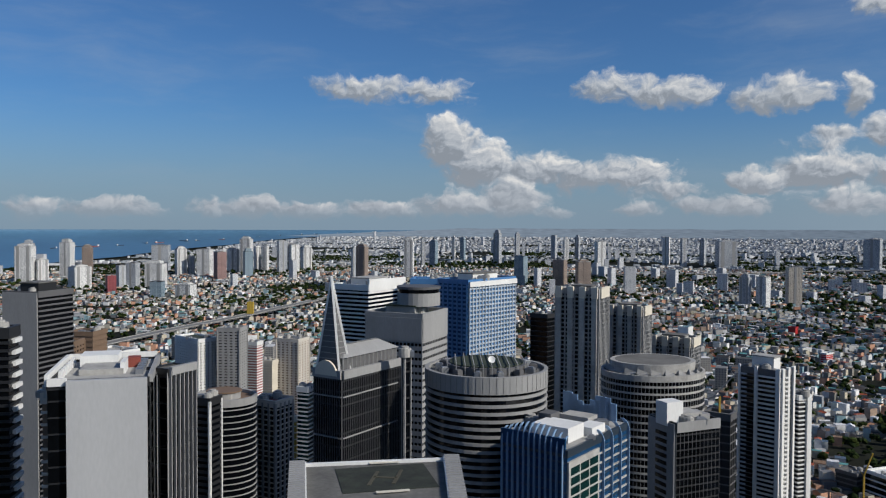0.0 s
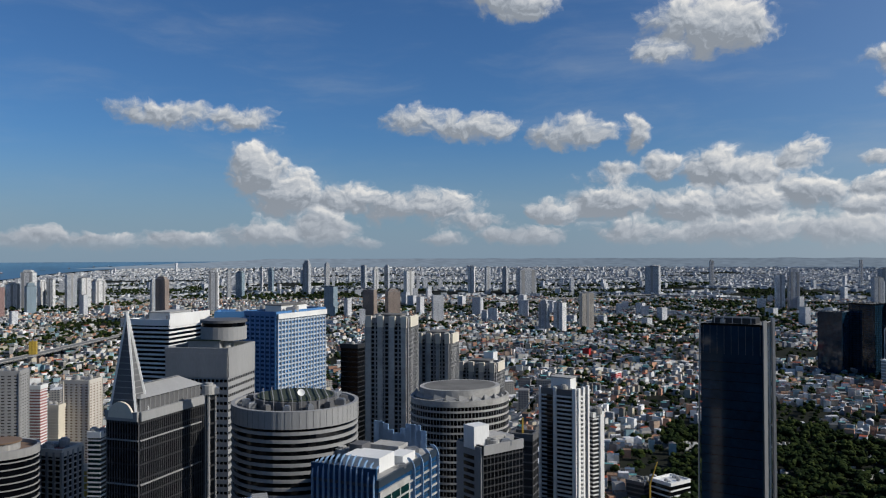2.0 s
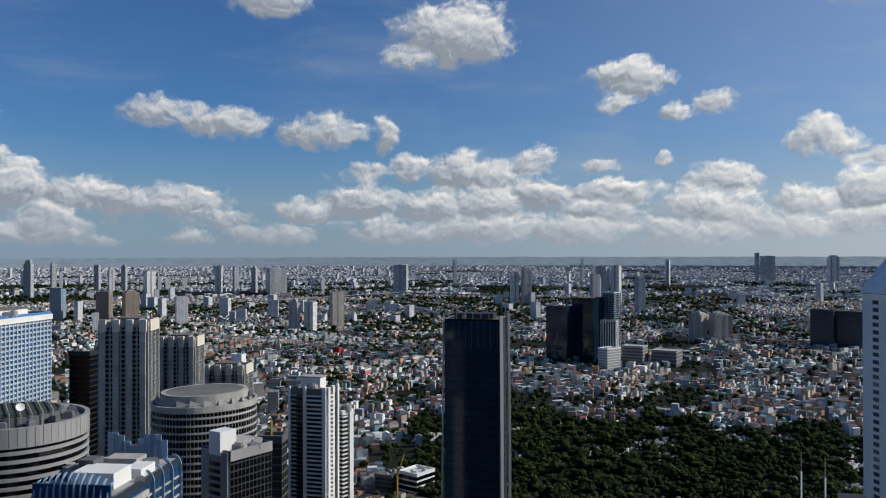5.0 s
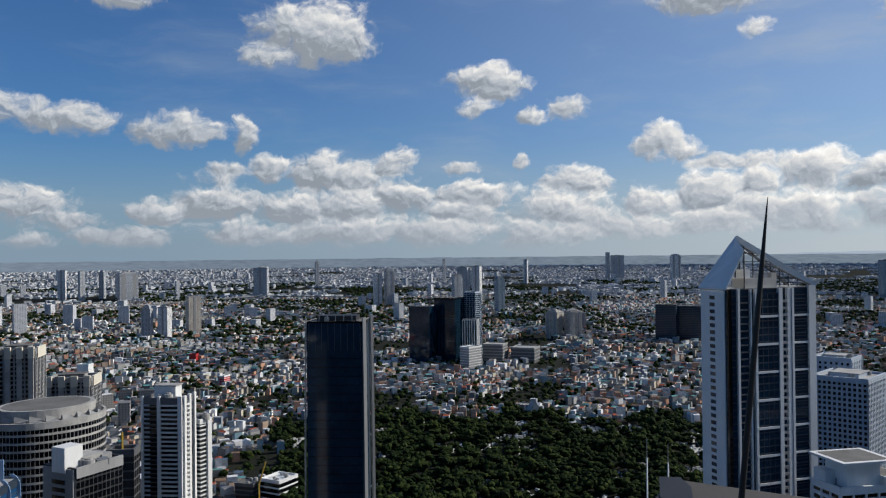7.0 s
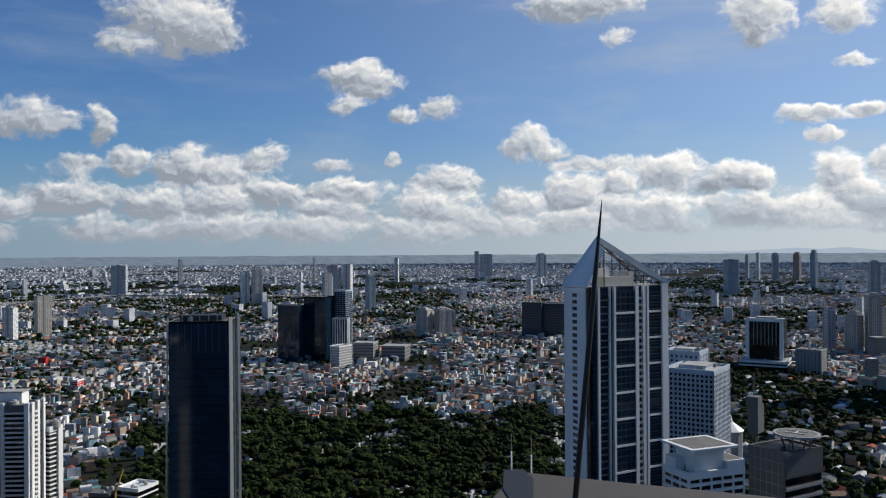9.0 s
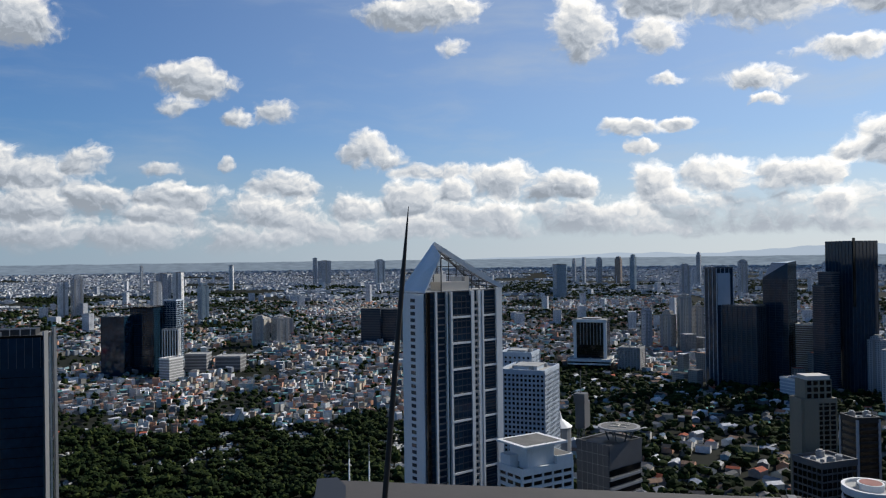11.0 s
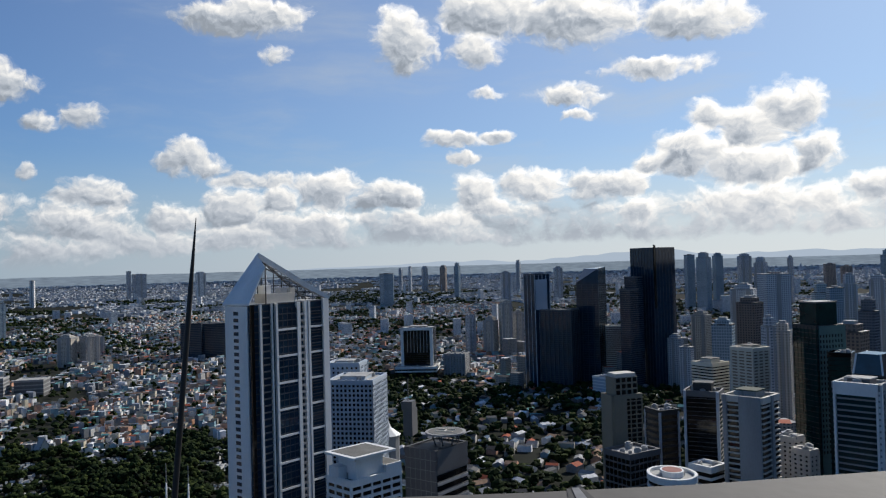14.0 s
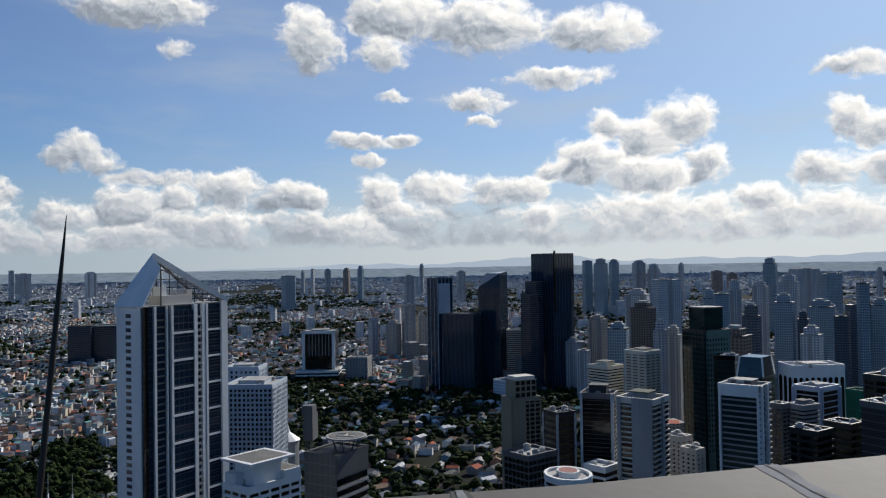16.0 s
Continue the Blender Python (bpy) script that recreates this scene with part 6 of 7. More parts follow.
# ---------------------------------------------------------------- towers further off
# G, T and D are raised towards blue to stand in for haze
FAR = {
    "W": (facade("far_white", (1.10, 1.09, 1.06), (0.12, 0.14, 0.16), 3.0, 4.2, 0.6, 0.5), "white far apartment tower with rows of windows"),
    "G": (facade("far_grey", (0.66, 0.69, 0.72), (0.11, 0.13, 0.16), 3.2, 4.0, 0.62, 0.55), "grey far apartment tower painted with a haze tint, rows of windows"),
    "E": (facade("far_beige", (0.74, 0.67, 0.57), (0.10, 0.10, 0.10), 3.0, 3.8, 0.5, 0.5), "beige far apartment tower with rows of windows"),
    "B": (facade("far_brown", (0.42, 0.33, 0.27), (0.06, 0.06, 0.07), 3.0, 3.6, 0.5, 0.5), "brown far apartment tower with rows of windows"),
    "T": (facade("far_teal", (0.42, 0.53, 0.60), (0.10, 0.15, 0.19), 3.6, 3.0, 0.7, 0.7), "glazed far tower painted blue-grey for haze, with thin floor lines"),
    "D": (facade("far_dark", (0.13, 0.16, 0.20), (0.04, 0.055, 0.075), 3.6, 3.4, 0.7, 0.6), "dark glazed tower painted with a haze tint, thin floor lines"),
    "N": (facade("far_umber", (0.24, 0.18, 0.15), (0.03, 0.03, 0.035), 3.3, 3.8, 0.55, 0.6), "dark brown apartment tower with pale window bays"),
    "L": (facade("far_pale", (0.78, 0.80, 0.82), (0.12, 0.15, 0.18), 3.1, 3.6, 0.55, 0.5), "pale grey apartment tower with window columns"),
    "R": (facade("far_red", (0.34, 0.07, 0.08), (0.08, 0.03, 0.03), 3.0, 4.0, 0.4, 0.4), "dark red far block with few windows"),
    "P": (facade("far_pink", (0.42, 0.26, 0.24), (0.07, 0.06, 0.06), 3.0, 3.6, 0.5, 0.5), "rose-grey far apartment tower with windows"),
    "Y": (facade("far_yellow", (0.62, 0.42, 0.05), (0.25, 0.18, 0.05), 3.0, 5.0, 0.3, 0.4), "bright yellow block among low houses"),
}
far_rnd = random.Random(9)


def far_tower(a0, a1, dist, el, key):
    """A tower in the distance: shaft, stair core, roof house, tank."""
    mat, label = FAR[key]
    am = (a0 + a1) / 2
    x, y, z, k = [float(v) for v in ground_at(am, np.float64(dist))]
    m = dist * k
    top = EYE + m * tan(radians(el)) - z
    w = m * radians(a1 - a0)
    turn = far_rnd.choice((-28, -18, 12, 22, 30))
    wide = w / (cos(radians(turn)) + 0.8 * abs(sin(radians(turn))))
    deep = wide * 0.8
    a = radians(am + turn)
    e = thing("distant_tower", x, y, z, label, "building")
    e.rotation_euler = (0, 0, -a)
    body = [(-wide / 2, -deep / 2), (wide / 2, -deep / 2), (wide / 2, deep / 2), (-wide / 2, deep / 2)]
    s = far_rnd.random()
    head = 0.0 if s < 0.4 else top * far_rnd.uniform(0.04, 0.1)
    link_mesh("shaft", *prism(body, -2, top - head), mat, parent=e)
    if head:
        up_poly = [(p * 0.7, q * 0.7) for p, q in body]
        link_mesh("upper_block", *prism(up_poly, top - head, top), mat, parent=e)
    c = wide * 0.09
    for sx in ((0.0,) if s < 0.5 else (-0.3, 0.3)):
        link_mesh("stair_core", *box(sx * wide - c, -deep / 2 - 0.5 * k, -2, sx * wide + c, deep / 2 + 0.5 * k, top - head + 1.2 * k), M_GREY if key in "WLEG" else mat, parent=e)
    h = 3.0 * k
    link_mesh("roof_house", *box(-wide * 0.2, -deep * 0.2, top, wide * 0.22, deep * 0.2, top + h), M_ROOFW if s > 0.3 else M_MID, parent=e)
    link_mesh("roof_edge", *prism(grow(body, 0.3 * k), top - head - 1.0 * k, top - head + 0.6 * k), M_GREY if key not in "DTN" else M_DARK, parent=e)
    return e


far_tower(-28.30, -27.06, 3300, -1.28, "W")
far_tower(-27.13, -26.35, 3300, -2.23, "W")
far_tower(-25.72, -24.82, 3600, -1.00, "W")
far_tower(-24.39, -23.71, 3700, -1.37, "B")
far_tower(-25.24, -23.82, 2900, -2.70, "W")
far_tower(-27.83, -27.12, 3350, -1.06, "G")
far_tower(-23.00, -22.31, 2700, -3.37, "R")
far_tower(-22.34, -21.68, 2900, -2.74, "G")
far_tower(-21.75, -20.83, 2900, -2.60, "G")
far_tower(-20.54, -19.10, 2900, -2.47, "W")
far_tower(-20.11, -18.88, 3800, -1.40, "G")
far_tower(-18.62, -17.82, 3600, -1.52, "W")
far_tower(-17.78, -17.30, 3600, -2.03, "G")
far_tower(-17.19, -16.07, 3500, -1.68, "W")
far_tower(-16.07, -15.20, 3300, -1.88, "P")
far_tower(-15.16, -14.33, 3700, -1.65, "W")
far_tower(-14.32, -13.40, 3600, -0.86, "W")
far_tower(-14.10, -13.41, 3400, -1.65, "T")
far_tower(-13.37, -12.87, 3800, -1.49, "W")
far_tower(-12.83, -12.32, 3700, -1.42, "W")
far_tower(-11.78, -11.04, 3700, -1.14, "G")
far_tower(-11.00, -10.21, 3700, -1.38, "W")
far_tower(-10.17, -9.34, 3900, -1.46, "W")
far_tower(-18.60, -17.20, 2500, -4.03, "W")
far_tower(-20.23, -19.25, 2500, -3.85, "T")
far_tower(-6.59, -6.15, 3000, -1.58, "G")
far_tower(-6.23, -5.34, 2800, -1.37, "B")
far_tower(-2.80, -2.07, 3300, -0.88, "W")
far_tower(-1.58, -1.29, 4200, -1.00, "G")
far_tower(-0.97, -0.36, 4300, -1.03, "T")
far_tower(0.66, 0.90, 5000, -0.74, "W")
far_tower(1.23, 1.63, 5000, -0.82, "T")
far_tower(3.62, 4.22, 4500, -0.32, "G")
far_tower(5.15, 5.52, 5000, -0.48, "G")
far_tower(7.72, 8.16, 5200, -0.66, "G")
far_tower(8.60, 9.00, 5000, -0.78, "W")
far_tower(9.39, 9.79, 5200, -0.65, "G")
far_tower(5.12, 6.09, 2900, -2.13, "T")
far_tower(7.86, 8.89, 2900, -2.39, "B")
far_tower(9.45, 10.55, 2800, -2.37, "B")
far_tower(10.78, 11.56, 4500, -1.08, "W")
far_tower(15.40, 15.93, 4800, -0.73, "W")
far_tower(16.60, 17.05, 4600, -0.80, "G")
far_tower(17.86, 18.30, 4800, -0.79, "G")
far_tower(18.85, 20.30, 4600, -0.93, "G")
far_tower(23.30, 24.33, 2400, -2.63, "E")
far_tower(20.44, 21.22, 2300, -3.19, "G")
far_tower(21.50, 22.41, 2300, -3.31, "W")
far_tower(27.84, 28.91, 4600, -0.75, "G")
far_tower(-13.84, -13.34, 1900, -5.32, "Y")
far_tower(36.20, 36.85, 3400, -1.27, "W")
far_tower(36.97, 37.74, 3400, -0.92, "G")
far_tower(41.84, 42.57, 3000, -1.42, "G")
far_tower(42.21, 43.19, 3600, -0.88, "G")
far_tower(43.30, 44.02, 3600, -0.81, "W")
far_tower(44.89, 45.66, 3000, -1.57, "T")
far_tower(32.09, 32.41, 6000, -0.32, "G")
far_tower(28.08, 28.80, 5000, -0.69, "G")
far_tower(41.20, 41.42, 6500, -0.33, "G")
far_tower(46.99, 47.33, 6000, -0.38, "W")
far_tower(48.62, 49.93, 2330, -4.05, "E")
far_tower(50.09, 51.37, 2330, -4.09, "E")
far_tower(48.51, 49.71, 2100, -3.99, "E")
far_tower(49.83, 51.09, 2100, -4.03, "E")
far_tower(52.75, 53.06, 7000, 0.06, "G")
far_tower(53.10, 54.03, 7200, -0.14, "G")
far_tower(57.12, 57.87, 6800, -0.11, "W")
far_tower(41.87, 42.61, 3300, -1.48, "G")
far_tower(69.88, 70.88, 4800, -0.60, "T")
far_tower(71.24, 71.53, 6500, -0.23, "G")
far_tower(71.92, 72.20, 6500, -0.15, "W")
far_tower(72.89, 73.34, 6500, -0.16, "G")
far_tower(74.20, 74.71, 6200, -0.13, "B")
far_tower(75.22, 75.69, 5200, 0.01, "T")
far_tower(75.92, 76.35, 2000, -3.72, "G")
far_tower(78.54, 79.26, 4000, -0.69, "G")
far_tower(79.66, 80.00, 5500, 0.10, "G")
far_tower(82.32, 82.97, 4500, -0.45, "G")
far_tower(78.33, 79.34, 1900, -2.78, "E")
far_tower(77.19, 78.29, 1900, -3.91, "E")
far_tower(79.32, 80.13, 1950, -3.51, "E")
far_tower(76.01, 76.69, 1900, -3.73, "G")
far_tower(69.87, 70.84, 4200, -0.62, "T")
far_tower(69.97, 70.75, 4200, -0.62, "T")
far_tower(91.27, 91.98, 3400, 0.13, "T")
far_tower(92.06, 93.04, 3200, 0.24, "T")
far_tower(93.11, 93.81, 3400, 0.18, "T")
far_tower(94.70, 95.62, 3600, 0.08, "G")
far_tower(95.73, 96.60, 3500, -0.18, "G")
far_tower(97.81, 98.18, 3800, -0.13, "G")
far_tower(103.21, 104.12, 2600, 0.09, "T")
far_tower(99.94, 100.67, 2400, -0.70, "B")
far_tower(100.92, 101.63, 2500, -0.87, "B")
far_tower(104.79, 106.65, 3200, -0.62, "G")
far_tower(106.64, 107.95, 2200, -0.93, "T")
far_tower(109.88, 110.25, 3600, -0.60, "G")
far_tower(94.16, 95.88, 1500, -1.97, "L")
far_tower(95.90, 97.97, 1420, -1.28, "L")
far_tower(94.53, 96.25, 1150, -2.84, "N")
far_tower(92.91, 94.42, 1050, -4.29, "T")
far_tower(96.03, 96.97, 950, -4.17, "G")
far_tower(96.82, 97.94, 980, -4.55, "E")
far_tower(99.18, 100.28, 1450, -2.00, "T")
far_tower(100.05, 101.07, 1400, -2.24, "T")
far_tower(100.90, 101.87, 1500, -1.40, "G")
far_tower(101.84, 103.04, 1150, -3.00, "D")
far_tower(102.51, 103.56, 1700, -1.49, "G")
far_tower(103.82, 105.13, 1300, -2.32, "T")
far_tower(104.13, 105.43, 1700, -1.05, "G")
far_tower(100.29, 102.44, 820, -4.55, "N")
far_tower(105.24, 105.98, 1300, -3.42, "D")
far_tower(105.86, 107.46, 1400, -2.68, "T")
far_tower(105.39, 106.76, 1050, -4.44, "L")
far_tower(108.07, 109.51, 1300, -2.96, "D")
far_tower(108.71, 109.48, 1250, -1.59, "T")
far_tower(109.52, 110.61, 1300, -2.59, "T")
far_tower(107.40, 108.21, 1250, -3.69, "D")
far_tower(106.92, 107.65, 1500, -2.97, "G")
far_tower(90.76, 91.74, 1300, -6.15, "G")
far_tower(91.59, 92.96, 1500, -3.78, "E")
far_tower(89.98, 91.09, 1400, -5.36, "G")
n = 1000
az = np.concatenate([rng.uniform(-30, 112, n // 2), rng.uniform(74, 114, n // 3), rng.uniform(2, 28, n // 6)])
d = rng.uniform(2300, 12500, len(az))
keep = (d < shore(az) - 150) & (d > np.where(az > 74, 1900, 2500)) & (patch_noise(az, d, 900) > -0.05)
az, d = az[keep], d[keep]
nb = len(az)
# wall colour lightened in place of haze over the distance
cluster("far_highrises", az, d, rng.uniform(16, 30, nb), rng.uniform(16, 36, nb), rng.gamma(2.4, 12, nb) + 14, turned(az, d), np.zeros(nb), (facade("far_mixed", (0.90, 0.91, 0.93), (0.16, 0.18, 0.21), 3.2, 4.0, 0.6, 0.5), M_FARR), "scattered high-rise towers in the distance, walls lightened for haze", "towers")
az, d = rng.uniform(78, 116, 260), rng.uniform(650, 1900, 260)
keep = (az > 93) | (d > 1350)
az, d = az[keep], d[keep]
nb = len(az)
cluster("mid_blocks", az, d, rng.uniform(12, 24, nb), rng.uniform(14, 30, nb), rng.gamma(2.5, 9, nb) + 9, turned(az, d), np.zeros(nb), (facade("mid_mixed", (0.40, 0.38, 0.35), (0.06, 0.07, 0.08), 3.2, 3.6, 0.55, 0.5), M_ROOFS), "mixed mid-rise blocks between towers", "blocks")
nb = 90
az, d = rng.uniform(-28, 24, nb), rng.uniform(560, 1400, nb)
cluster("mid_blocks", az, d, rng.uniform(12, 22, nb), rng.uniform(14, 30, nb), rng.gamma(2.5, 6, nb) + 9, turned(az, d), np.zeros(nb), (bpy.data.materials["mid_mixed"], M_ROOFS), "mixed mid-rise blocks among low houses", "blocks")

# ---------------------------------------------------------------- elevated road
def road_line(name, pts, wide, height, label):
    """A viaduct through (azimuth, true distance) places: deck, two side walls, columns."""
    e = thing(name, 0, 0, 0, label, "road")
    P3 = []
    for (a0, d0), (a1, d1) in zip(pts, pts[1:]):
        for q in np.arange(0, 1, 0.1):
            P3.append((a0 + (a1 - a0) * q, 1 / ((1 - q) / d0 + q / d1)))
    P3.append(pts[-1])
    L, R, Z, K = [], [], [], []
    xyz = [[float(v) for v in ground_at(a, np.float64(dd))] for a, dd in P3]
    for i, (x, y, z, k) in enumerate(xyz):
        x0, y0, _, _ = xyz[max(0, i - 1)]
        x1, y1, _, _ = xyz[min(len(xyz) - 1, i + 1)]
        t = Vector((x1 - x0, y1 - y0)).normalized()
        nrm = Vector((-t.y, t.x)) * wide * k / 2
        L.append((x + nrm.x, y + nrm.y)), R.append((x - nrm.x, y - nrm.y)), Z.append(z + height * k), K.append(k)
    n = len(L)
    v = [(*p, z) for p, z in zip(L, Z)] + [(*p, z) for p, z in zip(R, Z)] + [(*p, z - 2 * k) for p, z, k in zip(L, Z, K)] + [(*p, z - 2 * k) for p, z, k in zip(R, Z, K)]
    f = []
    for i in range(n - 1):
        f += [(i, i + 1, n + i + 1, n + i), (2 * n + i, i, i + 1, 2 * n + i + 1)[::-1], (n + i, 3 * n + i, 3 * n + i + 1, n + i + 1)[::-1], (2 * n + i, 3 * n + i, 3 * n + i + 1, 2 * n + i + 1)]
    link_mesh("deck", v, f, M_ROAD, parent=e)
    for side in (L, R):
        v = [(*p, z - 2.2 * k) for p, z, k in zip(side, Z, K)] + [(*p, z + 1.1 * k) for p, z, k in zip(side, Z, K)]
        link_mesh("side_wall", v, [(i, i + 1, n + i + 1, n + i) for i in range(n - 1)], M_ROOFW, parent=e)
    for i in range(0, n, 2):
        x, y, z, k = xyz[i]
        s = 1.2 * k
        link_mesh("column", *box(x - s, y - s, z - 1, x + s, y + s, Z[i] - 2 * k), M_GREY, parent=e)
    return e


road_line("expressway", [(-24.27, 205 / tan(radians(-(-8.06)))), (-18.98, 205 / tan(radians(-(-7.11)))), (-14.11, 205 / tan(radians(-(-6.29)))), (-9.03, 205 / tan(radians(-(-5.27)))), (-0.96, 205 / tan(radians(-(-3.96)))), (7.15, 205 / tan(radians(-(-3.49)))), (20.15, 205 / tan(radians(-(-3.13)))), (28.25, 205 / tan(radians(-(-2.69)))), (46.95, 3600)], 26, 14, "long pale concrete elevated expressway on columns")
road_line("avenue", [(76.77, 1500), (78.85, 2100), (80.08, 2800)], 24, 2, "straight pale avenue running to the distance")

# ships on the bay
for k in range(22):
    a = -27 + 27.5 * ((k * 0.618) % 1.0)
    dd = float(shore(a)) * (1.12 + 0.5 * ((k * 0.377) % 1.0))
    if dd > 27000:
        continue
    x, y, z, q = [float(v) for v in ground_at(a, np.float64(dd))]
    sh = thing("ship", x, y, z + 6.0, "small cargo ship at anchor in the bay", "ship", "ships at anchor", rot=k * 1.3)
    L = (60 + 70 * ((k * 0.71) % 1.0)) * q
    hull = [(-L / 2, -L * 0.07), (L * 0.38, -L * 0.07), (L / 2, 0), (L * 0.38, L * 0.07), (-L / 2, L * 0.07)]
    link_mesh("hull", *prism(hull, -0.5, L * 0.06), (M_RED, M_DARK, M_NAVY)[k % 3], parent=sh)
    link_mesh("deckhouse", *box(-L * 0.45, -L * 0.05, L * 0.06, -L * 0.3, L * 0.05, L * 0.17), M_WHITE, parent=sh)

# church by the park
x, y = spot_at(47.59, 1085)
ch = thing("church", x, y, 0, "small cream church with a steep gable", "church", rot=radians(-35))
link_mesh("nave", [(-7, -12, 0), (7, -12, 0), (7, 12, 0), (-7, 12, 0), (-7, -12, 9), (7, -12, 9), (7, 12, 9), (-7, 12, 9), (0, -12, 23), (0, 12, 19)], [(0, 1, 5, 8, 4), (2, 3, 7, 9, 6), (1, 2, 6, 5), (3, 0, 4, 7)], M_CREAM, parent=ch)
link_mesh("roof", [(-8, -12.6, 8.4), (0, -12.6, 24), (0, 12.6, 20), (-8, 12.6, 8.4), (8, -12.6, 8.4), (8, 12.6, 8.4)], [(0, 1, 2, 3), (1, 4, 5, 2)], M_ROOFW, parent=ch)
bar((0, -12.6, 24), (0, -12.6, 28), 0.5, M_WHITE, "cross_post", ch)


# ---------------------------------------------------------------- trees
def crown_points(seed, blobs, sub):
    """A crown of clumps with uneven outline: vertices and triangles, about 1 high and 1 wide."""
    rnd = random.Random(seed)
    bm = bmesh.new()
    for b in range(blobs):
        r = rnd.uniform(0.24, 0.36) * (1.0 if blobs < 5 else 0.72)
        a, q = rnd.uniform(0, 6.28), rnd.uniform(0.05, 0.30 if blobs < 5 else 0.40)
        at = Vector((q * cos(a), q * sin(a), rnd.uniform(0.42, 0.78)))
        made = bmesh.ops.create_icosphere(bm, subdivisions=sub, radius=r)["verts"]
        for v in made:
            w = 0.72 + 0.55 * rnd.random()
            v.co = Vector((v.co.x * w, v.co.y * w, v.co.z * w * 0.8)) + at
    bm.verts.index_update()
    V = np.array([v.co[:] for v in bm.verts])
    F = np.array([[v.index for v in f.verts] for f in bm.faces])
    bm.free()
    return V, F


def woods(name, az, d, size, protos, label):
    """Many crowns as one mesh."""
    x, y, z, k = ground_at(az, d)
    pick = rng.integers(0, len(protos), len(az))
    spin = rng.uniform(0, 2 * pi, len(az))
    VV, FF, base = [], [], 0
    for p, (V, F) in enumerate(protos):
        i = np.where(pick == p)[0]
        if not len(i):
            continue
        s, c, sn = (size[i] * k[i])[:, None], np.cos(spin[i])[:, None], np.sin(spin[i])[:, None]
        X = (V[None, :, 0] * c - V[None, :, 1] * sn) * s + x[i][:, None]
        Y = (V[None, :, 0] * sn + V[None, :, 1] * c) * s + y[i][:, None]
        Z = V[None, :, 2] * s * rng.uniform(0.7, 1.15, len(i))[:, None] + z[i][:, None] - 1.0
        VV.append(np.stack([X, Y, Z], -1).reshape(-1, 3))
        FF.append((F[None] + (np.arange(len(i)) * len(V))[:, None, None] + base).reshape(-1, 3))
        base += len(i) * len(V)
    V, F = np.concatenate(VV), np.concatenate(FF)
    me = bpy.data.meshes.new(name)
    me.vertices.add(len(V))
    me.vertices.foreach_set("co", V.astype(np.float32).ravel())
    me.loops.add(F.size)
    me.loops.foreach_set("vertex_index", F.astype(np.int32).ravel())
    me.polygons.add(len(F))
    me.polygons.foreach_set("loop_start", (np.arange(len(F)) * 3).astype(np.int32))
    me.polygons.foreach_set("use_smooth", np.zeros(len(F), dtype=bool))
    me.materials.append(M_LEAF)
    me.update(calc_edges=True)
    return tagged(new(name, me), label, "trees", kind="stuff")


FULL = [crown_points(s, 11, 1) for s in range(6)]
LIGHT = [crown_points(20 + s, 4, 1) for s in range(5)]
TINY = [crown_points(60 + s, 2, 1) for s in range(4)]
az, d = scatter(560, 1130, 8.6, 24, 66)
keep = wooded(az, d) & (patch_noise(az, d, 45) > -0.30)
az, d = az[keep], d[keep]
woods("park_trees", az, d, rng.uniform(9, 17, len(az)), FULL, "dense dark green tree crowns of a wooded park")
az, d = scatter(420, 1500, 9.8, 62, 113)
keep = garden_town(az, d) & (patch_noise(az, d, 60) + rng.uniform(-0.3, 0.3, len(az)) > -0.22)
az, d = az[keep], d[keep]
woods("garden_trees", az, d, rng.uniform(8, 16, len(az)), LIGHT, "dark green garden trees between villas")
az, d = scatter(330, 3000, 17)
keep = ~wooded(az, d) & ~garden_town(az, d) & ((patch_noise(az, d, 160) < -0.16) | (rng.random(len(az)) < 0.34)) & (d < shore(az) - 80)
az, d = az[keep], d[keep]
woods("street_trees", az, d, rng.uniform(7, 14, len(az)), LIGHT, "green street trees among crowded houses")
az, d = scatter(2200, 6500, 30)
keep = (patch_noise(az, d, 480) < -0.10) & (d < shore(az) - 150)
az, d = az[keep], d[keep]
woods("far_trees", az, d, rng.uniform(14, 27, len(az)), TINY, "dark distant belts of trees")

# single trees in the nearest gardens
M_LEAF1 = palette("garden_leaves", LEAVES, 0.7, 0.5, 0.35)
protos = []
for s in range(4):
    tr = thing("tree", 0, 0, 0, "broad leafy tree in a villa garden", "tree", "garden trees")
    V, F = crown_points(40 + s, 9, 2)
    link_mesh("crown", [tuple(p) for p in (V * 11).tolist()], [tuple(q) for q in F.tolist()], M_LEAF1, parent=tr)
    n = 7
    rings3 = [(0.42, -0.5), (0.30, 2.5), (0.2, 6.0)]
    tv = [(r * cos(2 * pi * i / n), r * sin(2 * pi * i / n), z) for r, z in rings3 for i in range(n)]
    tf = [(j * n + i, j * n + (i + 1) % n, (j + 1) * n + (i + 1) % n, (j + 1) * n + i) for j in range(2) for i in range(n)]
    link_mesh("trunk", tv, tf, M_BARK, parent=tr)
    protos.append(tr)
az, d = scatter(400, 660, 13, 62, 112)
mix = rng.permutation(len(az))
az, d = az[mix], d[mix]
keep = (rng.random(len(az)) < 0.62)
az, d = az[keep][:170], d[keep][:170]
for i, (a, dd) in enumerate(zip(az.tolist(), d.tolist())):
    x, y = spot_at(a, dd)
    if i < 4:
        protos[i].location = (x, y, 0)
    else:
        copy_thing(protos[i % 4], pose(x, y, 0, 0, 0, (i * 67) % 360)).scale = (0.75 + (i * 13 % 10) / 16,) * 3

